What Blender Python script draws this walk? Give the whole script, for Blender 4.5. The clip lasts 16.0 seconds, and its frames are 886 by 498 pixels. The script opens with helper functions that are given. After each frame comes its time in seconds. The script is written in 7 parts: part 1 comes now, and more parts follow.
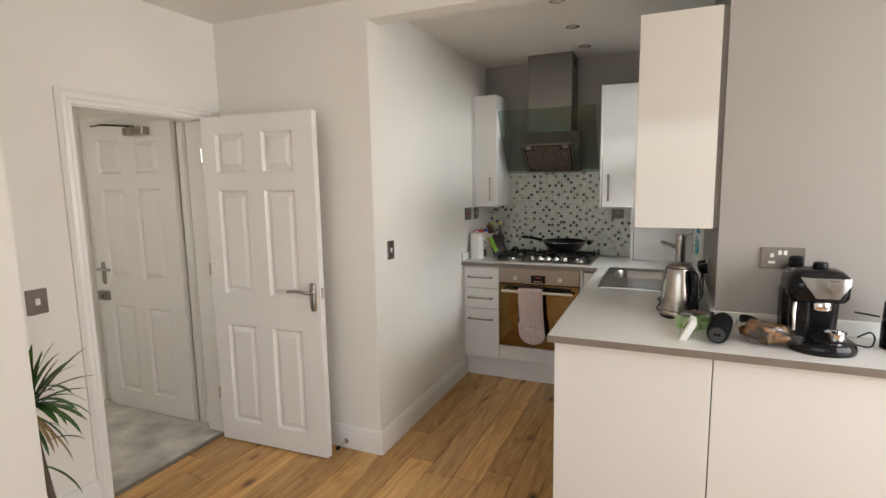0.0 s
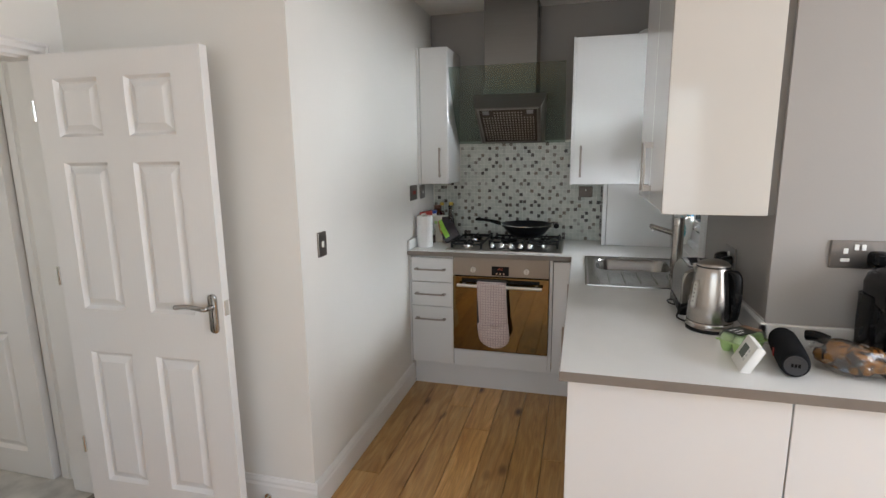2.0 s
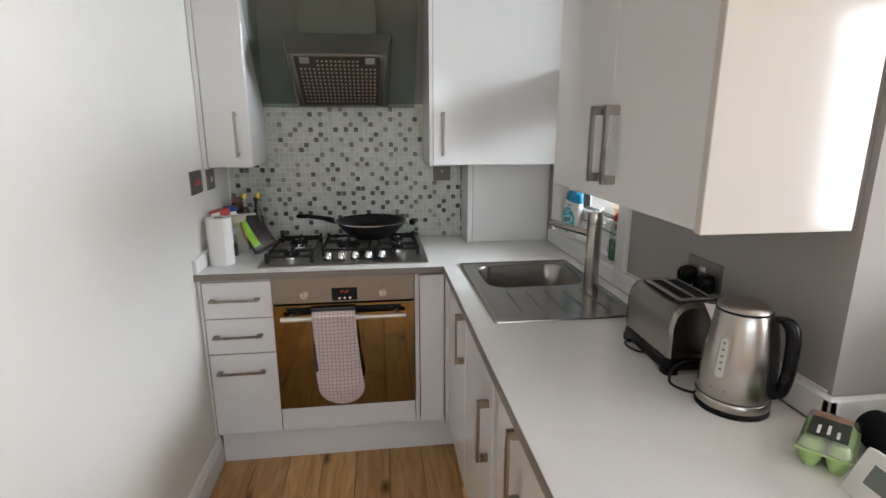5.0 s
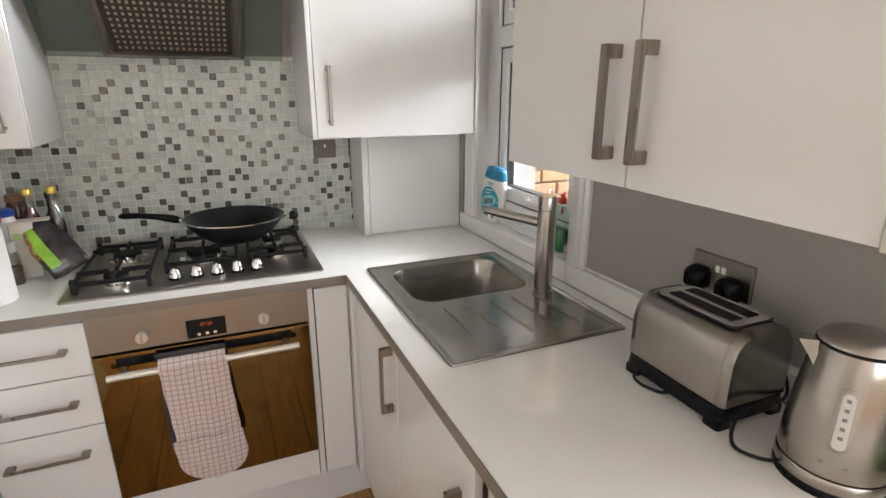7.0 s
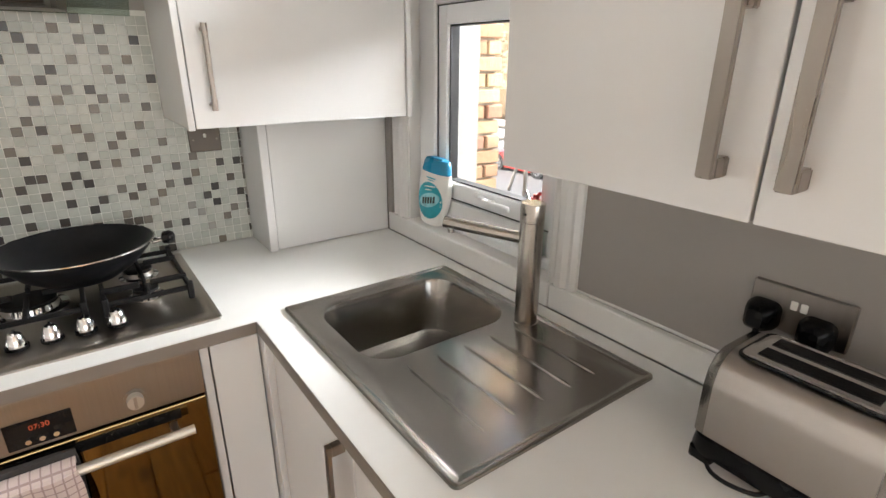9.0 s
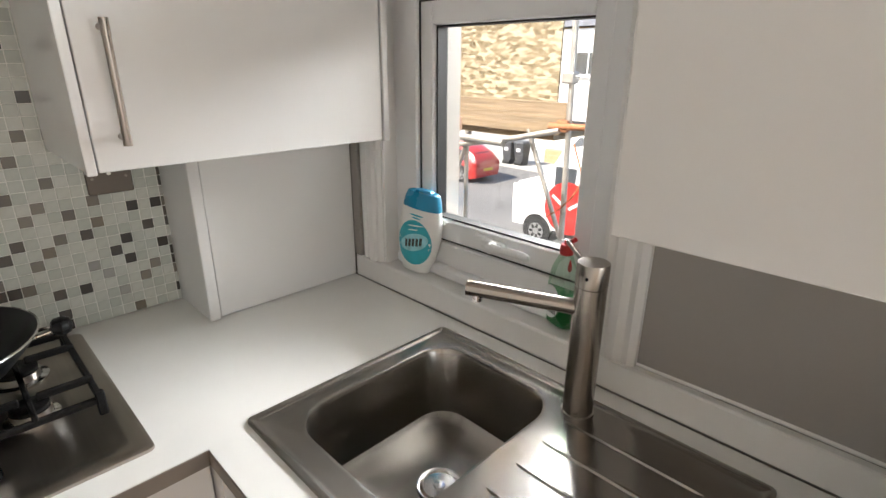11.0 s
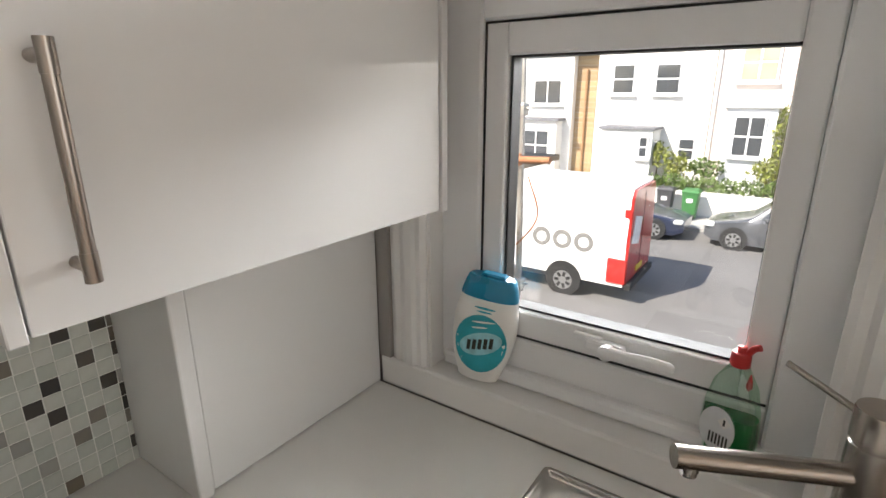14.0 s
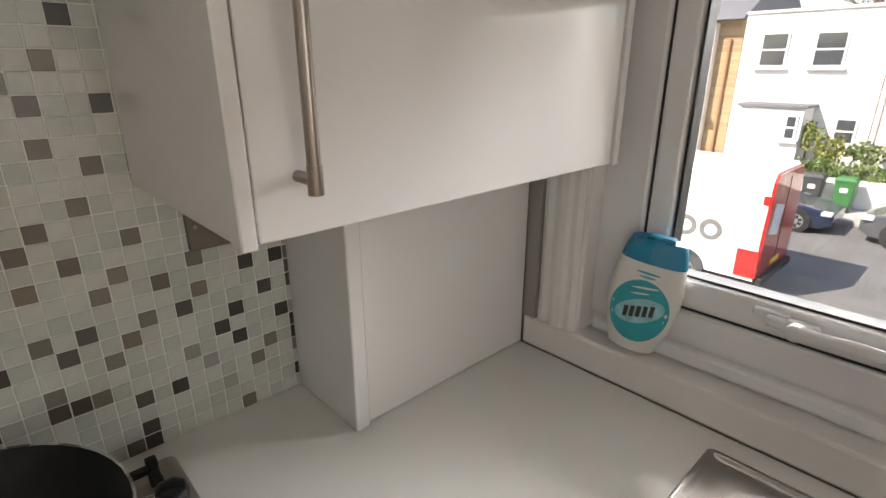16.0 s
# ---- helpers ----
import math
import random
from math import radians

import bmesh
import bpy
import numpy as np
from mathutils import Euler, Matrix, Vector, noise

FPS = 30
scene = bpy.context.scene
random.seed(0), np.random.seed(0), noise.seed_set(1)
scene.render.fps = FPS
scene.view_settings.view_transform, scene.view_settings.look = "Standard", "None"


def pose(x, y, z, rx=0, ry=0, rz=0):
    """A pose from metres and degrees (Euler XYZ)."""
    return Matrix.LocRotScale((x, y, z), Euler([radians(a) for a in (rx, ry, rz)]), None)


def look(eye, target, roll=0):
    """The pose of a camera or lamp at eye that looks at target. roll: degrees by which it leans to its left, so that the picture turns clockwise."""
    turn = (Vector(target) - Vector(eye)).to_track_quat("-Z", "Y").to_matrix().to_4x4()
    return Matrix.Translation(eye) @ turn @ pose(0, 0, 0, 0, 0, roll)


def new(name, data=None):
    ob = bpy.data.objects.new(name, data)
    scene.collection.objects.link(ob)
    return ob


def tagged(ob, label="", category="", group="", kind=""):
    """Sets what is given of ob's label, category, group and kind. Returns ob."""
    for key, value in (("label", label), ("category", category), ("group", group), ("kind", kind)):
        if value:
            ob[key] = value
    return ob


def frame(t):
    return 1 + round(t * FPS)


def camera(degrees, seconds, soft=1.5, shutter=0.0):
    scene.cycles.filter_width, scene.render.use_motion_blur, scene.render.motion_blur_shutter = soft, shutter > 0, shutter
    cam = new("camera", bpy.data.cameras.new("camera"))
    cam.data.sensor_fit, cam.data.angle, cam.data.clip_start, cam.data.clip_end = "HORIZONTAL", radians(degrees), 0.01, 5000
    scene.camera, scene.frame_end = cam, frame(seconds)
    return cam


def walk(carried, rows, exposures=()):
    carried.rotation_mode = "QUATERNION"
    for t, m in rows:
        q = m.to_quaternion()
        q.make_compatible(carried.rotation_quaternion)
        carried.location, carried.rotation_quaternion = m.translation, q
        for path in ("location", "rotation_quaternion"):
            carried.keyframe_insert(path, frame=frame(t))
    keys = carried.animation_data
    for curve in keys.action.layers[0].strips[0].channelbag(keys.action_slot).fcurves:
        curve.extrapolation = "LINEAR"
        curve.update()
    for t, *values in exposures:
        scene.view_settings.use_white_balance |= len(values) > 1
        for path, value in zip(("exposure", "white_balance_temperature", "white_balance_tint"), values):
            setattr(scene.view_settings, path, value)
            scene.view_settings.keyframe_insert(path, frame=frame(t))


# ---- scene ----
cam = camera(81.6, 16.0)
PATH = [
    (0, (0.034, 0.328, 1.532), (-0.758, 2.145, 1.268), -1.0),
    (0.5, (-0.057, 0.493, 1.523), (-0.815, 2.322, 1.237), -0.8),
    (1, (-0.147, 0.645, 1.527), (-0.842, 2.495, 1.217), -0.8),
    (1.5, (-0.237, 0.787, 1.513), (-0.852, 2.66, 1.176), -0.7),
    (2, (-0.341, 0.926, 1.515), (-0.854, 2.824, 1.151), -0.7),
    (2.5, (-0.429, 1.071, 1.508), (-0.825, 2.993, 1.122), -0.7),
    (3, (-0.506, 1.254, 1.516), (-0.775, 3.194, 1.111), -0.5),
    (3.5, (-0.537, 1.379, 1.516), (-0.687, 3.329, 1.095), -0.4),
    (4, (-0.589, 1.537, 1.517), (-0.607, 3.488, 1.079), -0.2),
    (6.5, (-0.689, 2.302, 1.485), (-0.059, 4.117, 0.927), 0.0),
    (7, (-0.706, 2.421, 1.476), (0.048, 4.178, 0.888), 0.1),
    (7.5, (-0.695, 2.547, 1.469), (0.17, 4.243, 0.855), 0.2),
    (8, (-0.669, 2.673, 1.472), (0.289, 4.306, 0.829), 0.2),
    (10.5, (-0.622, 3.127, 1.488), (0.65, 4.505, 0.791), 0.5),
    (11, (-0.585, 3.236, 1.493), (0.746, 4.565, 0.814), 0.4),
    (11.5, (-0.559, 3.31, 1.507), (0.832, 4.584, 0.844), 0.4),
    (12, (-0.537, 3.389, 1.515), (0.915, 4.607, 0.878), 0.3),
    (12.5, (-0.53, 3.479, 1.52), (0.977, 4.639, 0.899), 0.2),
    (13, (-0.536, 3.55, 1.525), (1.014, 4.662, 0.924), 0.1),
    (13.5, (-0.533, 3.644, 1.527), (1.043, 4.727, 0.94), 0.0),
    (14, (-0.519, 3.719, 1.515), (1.055, 4.807, 0.933), -0.1),
    (14.5, (-0.517, 3.763, 1.502), (1.026, 4.89, 0.909), -0.2),
    (15, (-0.516, 3.785, 1.489), (0.968, 4.978, 0.875), -0.2),
    (15.5, (-0.534, 3.795, 1.478), (0.863, 5.074, 0.836), -0.1),
    (16, (-0.569, 3.797, 1.469), (0.718, 5.173, 0.799), -0.0),
]
walk(cam, [(t, look(eye, target, roll)) for t, eye, target, roll in PATH], [(0.0, 0.79, 6800, 9), (2.0, 0.83, 6200, 9), (3.5, 0.96, 5980, 9), (6.5, 1.46, 6550, 12), (8.0, 1.86, 6620, 12), (10.5, 1.50, 6800, 12), (11.5, 1.30, 6780, 12), (13.0, 1.23, 6750, 12), (16.0, 1.02, 7050, 15)])

# ---- light ----
world = bpy.data.worlds.new("world")
scene.world = world
world.use_nodes = True
wn = world.node_tree.nodes
sky = wn.new("ShaderNodeTexSky")
sky.sky_type, sky.sun_disc = "NISHITA", False
SUN_EL, SUN_AZ = 44.0, 152.0          # degrees; the sun stands over the roofs behind the kitchen
sky.sun_elevation = radians(SUN_EL)
sky.sun_rotation = radians(90 - SUN_AZ)
world.node_tree.links.new(sky.outputs[0], wn["Background"].inputs[0])
wn["Background"].inputs[1].default_value = 0.15
sun_from = Vector((math.cos(radians(SUN_AZ)) * math.cos(radians(SUN_EL)), math.sin(radians(SUN_AZ)) * math.cos(radians(SUN_EL)), math.sin(radians(SUN_EL))))
sun = new("sun", bpy.data.lights.new("sun", "SUN"))
sun.data.energy, sun.data.angle, sun.data.color = 5.0, radians(0.5), (1.0, 0.95, 0.87)
sun.matrix_world = look(sun_from * 30, (0, 0, 0))


def area_lamp(name, eye, target, sx, sy, watts, colour):
    """An added area lamp that stands in for light from outside."""
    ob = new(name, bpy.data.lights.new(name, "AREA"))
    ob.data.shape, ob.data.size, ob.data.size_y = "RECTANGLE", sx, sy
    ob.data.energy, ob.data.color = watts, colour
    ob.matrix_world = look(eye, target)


area_lamp("bay_daylight", (2.18, 1.45, 1.50), (0.0, 1.45, 1.40), 1.9, 1.3, 34.0, (0.97, 0.97, 1.0))
# Added fill from behind the viewpoint; no window is known there.
area_lamp("rear_fill", (-0.5, -2.18, 1.5), (-0.5, 0.0, 1.4), 2.9, 1.4, 13.0, (0.97, 0.98, 1.0))
# Added warm lamp to brighten the hall; its source is unseen.
area_lamp("hall_fill", (-3.1, 0.885, 1.5), (-3.1, 2.0, 1.2), 0.7, 1.1, 2.3, (1.0, 0.87, 0.70))
# Added lamp hung outside above the view, strengthening the sky through the window.
area_lamp("kitchen_sky_fill", (2.3, 4.0, 2.45), (-1.1, 3.95, 1.35), 2.6, 1.1, 210, (0.93, 0.97, 1.0))

# ---- materials ----


def nodes_of(name):
    m = bpy.data.materials.new(name)
    m.use_nodes = True
    return m, m.node_tree.nodes, m.node_tree.links.new, m.node_tree.nodes["Principled BSDF"]


def ramp(nt, stops, interp="LINEAR"):
    r = nt.new("ShaderNodeValToRGB")
    r.color_ramp.interpolation = interp
    els = r.color_ramp.elements
    while len(els) < len(stops):
        els.new(0.5)
    for e, (p, c) in zip(els, stops):
        e.position, e.color = p, (*c, 1)
    return r


def mat(name, col, rough=0.5, metal=0.0, var=0.06, scale=6.0, bump=0.02, bscale=140.0, stretch=(1, 1, 1), coat=0.0, rvar=0.08, spec=0.5):
    m, nt, link, b = nodes_of(name)
    tc, mp = nt.new("ShaderNodeTexCoord"), nt.new("ShaderNodeMapping")
    mp.inputs["Scale"].default_value = stretch
    link(tc.outputs["Object"], mp.inputs[0])
    big, fine = nt.new("ShaderNodeTexNoise"), nt.new("ShaderNodeTexNoise")
    big.inputs["Scale"].default_value, big.inputs["Detail"].default_value = scale, 4
    fine.inputs["Scale"].default_value, fine.inputs["Detail"].default_value = bscale, 2
    for n in (big, fine):
        link(mp.outputs[0], n.inputs["Vector"])
    r = ramp(nt, [(0.3, [c * (1 - var) for c in col]), (0.7, [min(1, c * (1 + var)) for c in col])])
    link(big.outputs["Fac"], r.inputs[0])
    link(r.outputs[0], b.inputs["Base Color"])
    rr = nt.new("ShaderNodeMapRange")
    rr.inputs["To Min"].default_value, rr.inputs["To Max"].default_value = max(0.02, rough - rvar), rough + rvar
    link(big.outputs["Fac"], rr.inputs[0])
    link(rr.outputs[0], b.inputs["Roughness"])
    b.inputs["Metallic"].default_value, b.inputs["Coat Weight"].default_value, b.inputs["Specular IOR Level"].default_value = metal, coat, spec
    if bump:
        bp = nt.new("ShaderNodeBump")
        bp.inputs["Strength"].default_value, bp.inputs["Distance"].default_value = bump, 0.01
        link(fine.outputs["Fac"], bp.inputs["Height"])
        link(bp.outputs[0], b.inputs["Normal"])
    return m


def glass_mat(name, col, rough=0.0, ior=1.45, trans=1.0):
    m, nt, link, b = nodes_of(name)
    b.inputs["Base Color"].default_value = (*col, 1)
    b.inputs["Roughness"].default_value, b.inputs["IOR"].default_value, b.inputs["Transmission Weight"].default_value = rough, ior, trans
    return m


def pane_mat(name, tint=(1, 1, 1)):
    m, nt, link, b = nodes_of(name)
    tr, gl, mx = nt.new("ShaderNodeBsdfTransparent"), nt.new("ShaderNodeBsdfGlossy"), nt.new("ShaderNodeMixShader")
    tr.inputs[0].default_value, gl.inputs["Roughness"].default_value = (*tint, 1), 0.01
    mx.inputs[0].default_value = 0.05
    link(tr.outputs[0], mx.inputs[1])
    link(gl.outputs[0], mx.inputs[2])
    link(mx.outputs[0], nt["Material Output"].inputs[0])
    return m


def oak_mat():
    m, nt, link, b = nodes_of("oak_floor")
    tc, oi, mp = nt.new("ShaderNodeTexCoord"), nt.new("ShaderNodeObjectInfo"), nt.new("ShaderNodeMapping")
    off = nt.new("ShaderNodeVectorMath")
    off.operation = "MULTIPLY_ADD"
    link(oi.outputs["Random"], off.inputs[0])
    off.inputs[1].default_value = (37, 53, 11)
    link(tc.outputs["Object"], off.inputs[2])
    link(off.outputs[0], mp.inputs[0])
    mp.inputs["Scale"].default_value = (9, 1.1, 9)
    grain, fine, knots = nt.new("ShaderNodeTexNoise"), nt.new("ShaderNodeTexNoise"), nt.new("ShaderNodeTexVoronoi")
    grain.inputs["Scale"].default_value, grain.inputs["Detail"].default_value, grain.inputs["Distortion"].default_value = 2.2, 6, 1.2
    link(mp.outputs[0], grain.inputs["Vector"])
    mp2 = nt.new("ShaderNodeMapping")
    mp2.inputs["Scale"].default_value = (160, 7, 20)
    link(off.outputs[0], mp2.inputs[0])
    fine.inputs["Scale"].default_value = 1.0
    link(mp2.outputs[0], fine.inputs["Vector"])
    mp3 = nt.new("ShaderNodeMapping")
    mp3.inputs["Scale"].default_value = (6.5, 2.9, 1)
    link(off.outputs[0], mp3.inputs[0])
    knots.inputs["Scale"].default_value = 1.0
    link(mp3.outputs[0], knots.inputs["Vector"])
    base = ramp(nt, [(0.25, (0.40, 0.19, 0.055)), (0.5, (0.60, 0.335, 0.112)), (0.75, (0.73, 0.46, 0.195))])
    link(grain.outputs["Fac"], base.inputs[0])
    tone = nt.new("ShaderNodeHueSaturation")
    mr = nt.new("ShaderNodeMapRange")
    mr.inputs["To Min"].default_value, mr.inputs["To Max"].default_value = 0.80, 1.22
    link(oi.outputs["Random"], mr.inputs[0])
    link(mr.outputs[0], tone.inputs["Value"])
    link(base.outputs[0], tone.inputs["Color"])
    kn = ramp(nt, [(0.04, (0.10, 0.08, 0.06)), (0.11, (0.50, 0.42, 0.36)), (0.20, (1, 1, 1))])
    link(knots.outputs["Distance"], kn.inputs[0])
    fr = ramp(nt, [(0.35, (0.82, 0.82, 0.82)), (0.6, (1, 1, 1))])
    link(fine.outputs["Fac"], fr.inputs[0])
    cur = tone.outputs[0]
    for other in (kn, fr):
        mul = nt.new("ShaderNodeMix")
        mul.data_type, mul.blend_type = "RGBA", "MULTIPLY"
        mul.inputs[0].default_value = 1.0
        link(cur, mul.inputs[6])
        link(other.outputs[0], mul.inputs[7])
        cur = mul.outputs[2]
    link(cur, b.inputs["Base Color"])
    b.inputs["Roughness"].default_value = 0.34
    bp = nt.new("ShaderNodeBump")
    bp.inputs["Strength"].default_value, bp.inputs["Distance"].default_value = 0.12, 0.003
    link(fine.outputs["Fac"], bp.inputs["Height"])
    link(bp.outputs[0], b.inputs["Normal"])
    return m


TILE_PALE = [(0.0, (0.43, 0.455, 0.41)), (0.2, (0.475, 0.495, 0.45)), (0.45, (0.51, 0.525, 0.475)), (0.7, (0.45, 0.47, 0.425)), (0.85, (0.53, 0.54, 0.495))]
TILE_DARK = [(0.0, (0.085, 0.072, 0.058)), (0.25, (0.060, 0.050, 0.040)), (0.55, (0.042, 0.035, 0.028)), (0.8, (0.032, 0.026, 0.021))]
TILE_MID = [(0.0, (0.19, 0.168, 0.14)), (0.25, (0.155, 0.135, 0.11)), (0.55, (0.12, 0.103, 0.083)), (0.8, (0.165, 0.135, 0.10))]
# Silvery accents; the sheen that washes them out is put into the colour.
TILE_SILVER_SHEEN = [(0.0, (0.30, 0.295, 0.27)), (0.4, (0.26, 0.255, 0.23)), (0.75, (0.33, 0.32, 0.29))]


def tile_mat(name, island, stops, rough=0.34, coat=0.12):
    m, nt, link, b = nodes_of(name)
    src = nt.new("ShaderNodeNewGeometry").outputs["Random Per Island"] if island else nt.new("ShaderNodeObjectInfo").outputs["Random"]
    r = ramp(nt, stops, "CONSTANT")
    link(src, r.inputs[0])
    tc, n = nt.new("ShaderNodeTexCoord"), nt.new("ShaderNodeTexNoise")
    n.inputs["Scale"].default_value = 60
    link(tc.outputs["Object"], n.inputs["Vector"])
    mx = nt.new("ShaderNodeMix")
    mx.data_type, mx.blend_type = "RGBA", "OVERLAY"
    mx.inputs[0].default_value = 0.12
    link(r.outputs[0], mx.inputs[6])
    link(n.outputs["Fac"], mx.inputs[7])
    link(mx.outputs[2], b.inputs["Base Color"])
    b.inputs["Roughness"].default_value, b.inputs["Coat Weight"].default_value, b.inputs["Coat Roughness"].default_value = rough, coat, 0.12
    return m


def brushed(name, col, rough=0.3, stretch=(2, 2, 300), var=0.035):
    m = mat(name, col, rough, 1.0, var, 1.0, 0.012, 1.0, stretch, rvar=0.03)
    m.node_tree.nodes["Principled BSDF"].inputs["Anisotropic"].default_value = 0.4
    return m


WHITE_WALL = mat("white_wall_paint", (0.80, 0.78, 0.735), 0.75, 0, 0.025, 1.6, 0.03, 90)
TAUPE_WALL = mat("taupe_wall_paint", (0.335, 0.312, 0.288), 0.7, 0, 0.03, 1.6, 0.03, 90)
CEIL = mat("ceiling_paint", (0.80, 0.79, 0.76), 0.85, 0, 0.02, 1.2, 0.05, 60)
TRIM = mat("white_gloss_trim", (0.80, 0.79, 0.77), 0.35, 0, 0.02, 3, 0.02, 60)
DOORPAINT = mat("white_door_paint", (0.78, 0.765, 0.745), 0.4, 0, 0.02, 3, 0.06, 180, (1, 1, 0.08))
GLOSS = mat("white_gloss_cabinet", (0.755, 0.75, 0.74), 0.09, 0, 0.012, 1.5, 0.0, rvar=0.03, spec=0.7)
# Same white gloss, with the end panel's dimmer warm reflection put into the colour.
DIMGLOSS = mat("white_gloss_dimmed_end", (0.60, 0.565, 0.51), 0.09, 0, 0.015, 1.5, 0.0, rvar=0.03, spec=0.6)
CARCASS = mat("cabinet_carcass", (0.76, 0.74, 0.71), 0.14, 0, 0.02, 3, 0.01)
# Dark colour for shade inside gaps; also serves the subfloor and printed marks.
GAPDARK = mat("gap_shade_and_mark_grey", (0.22, 0.205, 0.19), 0.7, 0, 0.1, 5, 0.02)
WORKTOP = mat("white_worktop", (0.79, 0.785, 0.76), 0.11, 0, 0.02, 9, 0.002, 400, rvar=0.03)
EDGE = mat("taupe_worktop_edge", (0.20, 0.17, 0.145), 0.45, 0, 0.08, 12, 0.02)
STEEL = brushed("brushed_steel", (0.41, 0.38, 0.35), 0.30, (300, 3, 3))
STEEL_V = brushed("brushed_steel_tube", (0.42, 0.385, 0.35), 0.24, (3, 3, 34), 0.012)
STEEL_SINK = mat("sink_steel", (0.30, 0.282, 0.26), 0.22, 1.0, 0.03, 1.0, 0.0025, 1.0, (4, 160, 4), rvar=0.02)
HOODSTEEL = brushed("hood_steel", (0.20, 0.187, 0.17), 0.40, (4, 4, 200))
OVENSTEEL = brushed("oven_steel", (0.28, 0.25, 0.22), 0.34, (300, 3, 3))
NICKEL = brushed("black_nickel_plate", (0.27, 0.245, 0.225), 0.32, (80, 80, 4))
DOORCHROME = mat("dark_chrome", (0.40, 0.385, 0.37), 0.12, 1, 0.04, 12, 0, rvar=0.03)
CHROME = mat("chrome", (0.72, 0.71, 0.70), 0.10, 1, 0.03, 6, 0, rvar=0.03)
HANDLE = brushed("satin_nickel_handle", (0.31, 0.272, 0.24), 0.28, (60, 60, 6))
BLACK = mat("black_plastic", (0.006, 0.006, 0.0065), 0.26, 0, 0.15, 20, 0.02, 300, spec=0.2)
BLACKMATT = mat("black_cast_iron", (0.008, 0.0075, 0.0075), 0.5, 0, 0.2, 30, 0.2, 260, spec=0.25)
OVENGLASS = mat("bronze_oven_glass", (0.20, 0.13, 0.052), 0.05, 1.0, 0.03, 2, 0, rvar=0.01)
HOODGLASS = pane_mat("smoked_hood_glass", (0.72, 0.78, 0.74))
HOODGLASS.node_tree.nodes["Glossy BSDF"].inputs["Roughness"].default_value = 0.3
CANOPY = brushed("canopy_steel", (0.30, 0.283, 0.262), 0.42, (4, 4, 200))
PANE = pane_mat("window_glass", (0.97, 0.98, 0.98))
UPVC = mat("white_upvc", (0.80, 0.80, 0.80), 0.30, 0, 0.02, 4, 0.0)
GASKET = mat("black_gasket", (0.02, 0.02, 0.02), 0.6, 0, 0.1)
GROUT = mat("pale_grout", (0.74, 0.74, 0.69), 0.8, 0, 0.06, 30, 0.2, 300)
CARPET = mat("grey_carpet", (0.66, 0.64, 0.59), 0.95, 0, 0.34, 5, 0.7, 380)
OAK = oak_mat()

# ---- mesh helpers ----
OFF = {}


def thing(name, loc=(0, 0, 0), label="", category="", group="", kind="", local=False):
    ob = new(name)
    ob.empty_display_size = 0.05
    ob.location = loc
    OFF[ob.name] = Vector((0, 0, 0)) if local else Vector(loc)
    return tagged(ob, label, category, group, kind)


def part(name, bm, material, parent=None, label="", smooth=False, kind="", category="", group=""):
    me = bpy.data.meshes.new(name)
    off = OFF.get(parent.name, Vector()) if parent else Vector()
    if off.length:
        bmesh.ops.translate(bm, verts=bm.verts, vec=-off)
    bmesh.ops.recalc_face_normals(bm, faces=bm.faces)
    bm.to_mesh(me)
    bm.free()
    me.materials.append(material)
    if smooth:
        me.shade_smooth()
        me.set_sharp_from_angle(angle=radians(38))
    ob = new(name, me)
    if parent:
        ob.parent = parent
        OFF[ob.name] = off
    else:
        OFF[ob.name] = Vector()
    return tagged(ob, label, category, group, kind)


def box(bm, x0, x1, y0, y1, z0, z1, bev=0.0, seg=1, m=None):
    r = bmesh.ops.create_cube(bm, size=1.0)
    vs = r["verts"]
    for v in vs:
        v.co = Vector((x0 + (v.co.x + 0.5) * (x1 - x0), y0 + (v.co.y + 0.5) * (y1 - y0), z0 + (v.co.z + 0.5) * (z1 - z0)))
    if bev:
        es = list({e for v in vs for e in v.link_edges})
        r = bmesh.ops.bevel(bm, geom=es, offset=bev, segments=seg, affect="EDGES", profile=0.5)
        vs = list({v for f in r["faces"] for v in f.verts} | {v for v in vs if v.is_valid})
    if m:
        bmesh.ops.transform(bm, matrix=m, verts=vs)
    return bm


def B(*a, **k):
    return box(bmesh.new(), *a, **k)


def loft(bm, loops, cap0=True, cap1=True, closed=True):
    rings = [[bm.verts.new(p) for p in l] for l in loops]
    n = len(rings[0])
    for a, b in zip(rings, rings[1:]):
        for i in range(n if closed else n - 1):
            bm.faces.new((a[i], a[(i + 1) % n], b[(i + 1) % n], b[i]))
    if cap0:
        bm.faces.new(rings[0])
    if cap1:
        bm.faces.new(rings[-1])
    return bm


def rr(cx, cy, hx, hy, r, z, n=5):
    out = []
    for k, (sx, sy) in enumerate(((1, 1), (-1, 1), (-1, -1), (1, -1))):
        for i in range(n + 1):
            a = radians(90 * k + 90 * i / n)
            out.append((cx + sx * (hx - r) + r * math.cos(a), cy + sy * (hy - r) + r * math.sin(a), z))
    return out


def ring(c, r, z, n=24, ry=None):
    return [(c[0] + r * math.cos(2 * math.pi * i / n), c[1] + (ry or r) * math.sin(2 * math.pi * i / n), z) for i in range(n)]


def lathe(prof, c=(0, 0), n=24, bm=None, cap0=True, cap1=True):
    """Turned shape from (radius, height) pairs."""
    return loft(bm or bmesh.new(), [ring(c, max(r, 1e-4), z, n) for r, z in prof], cap0, cap1)


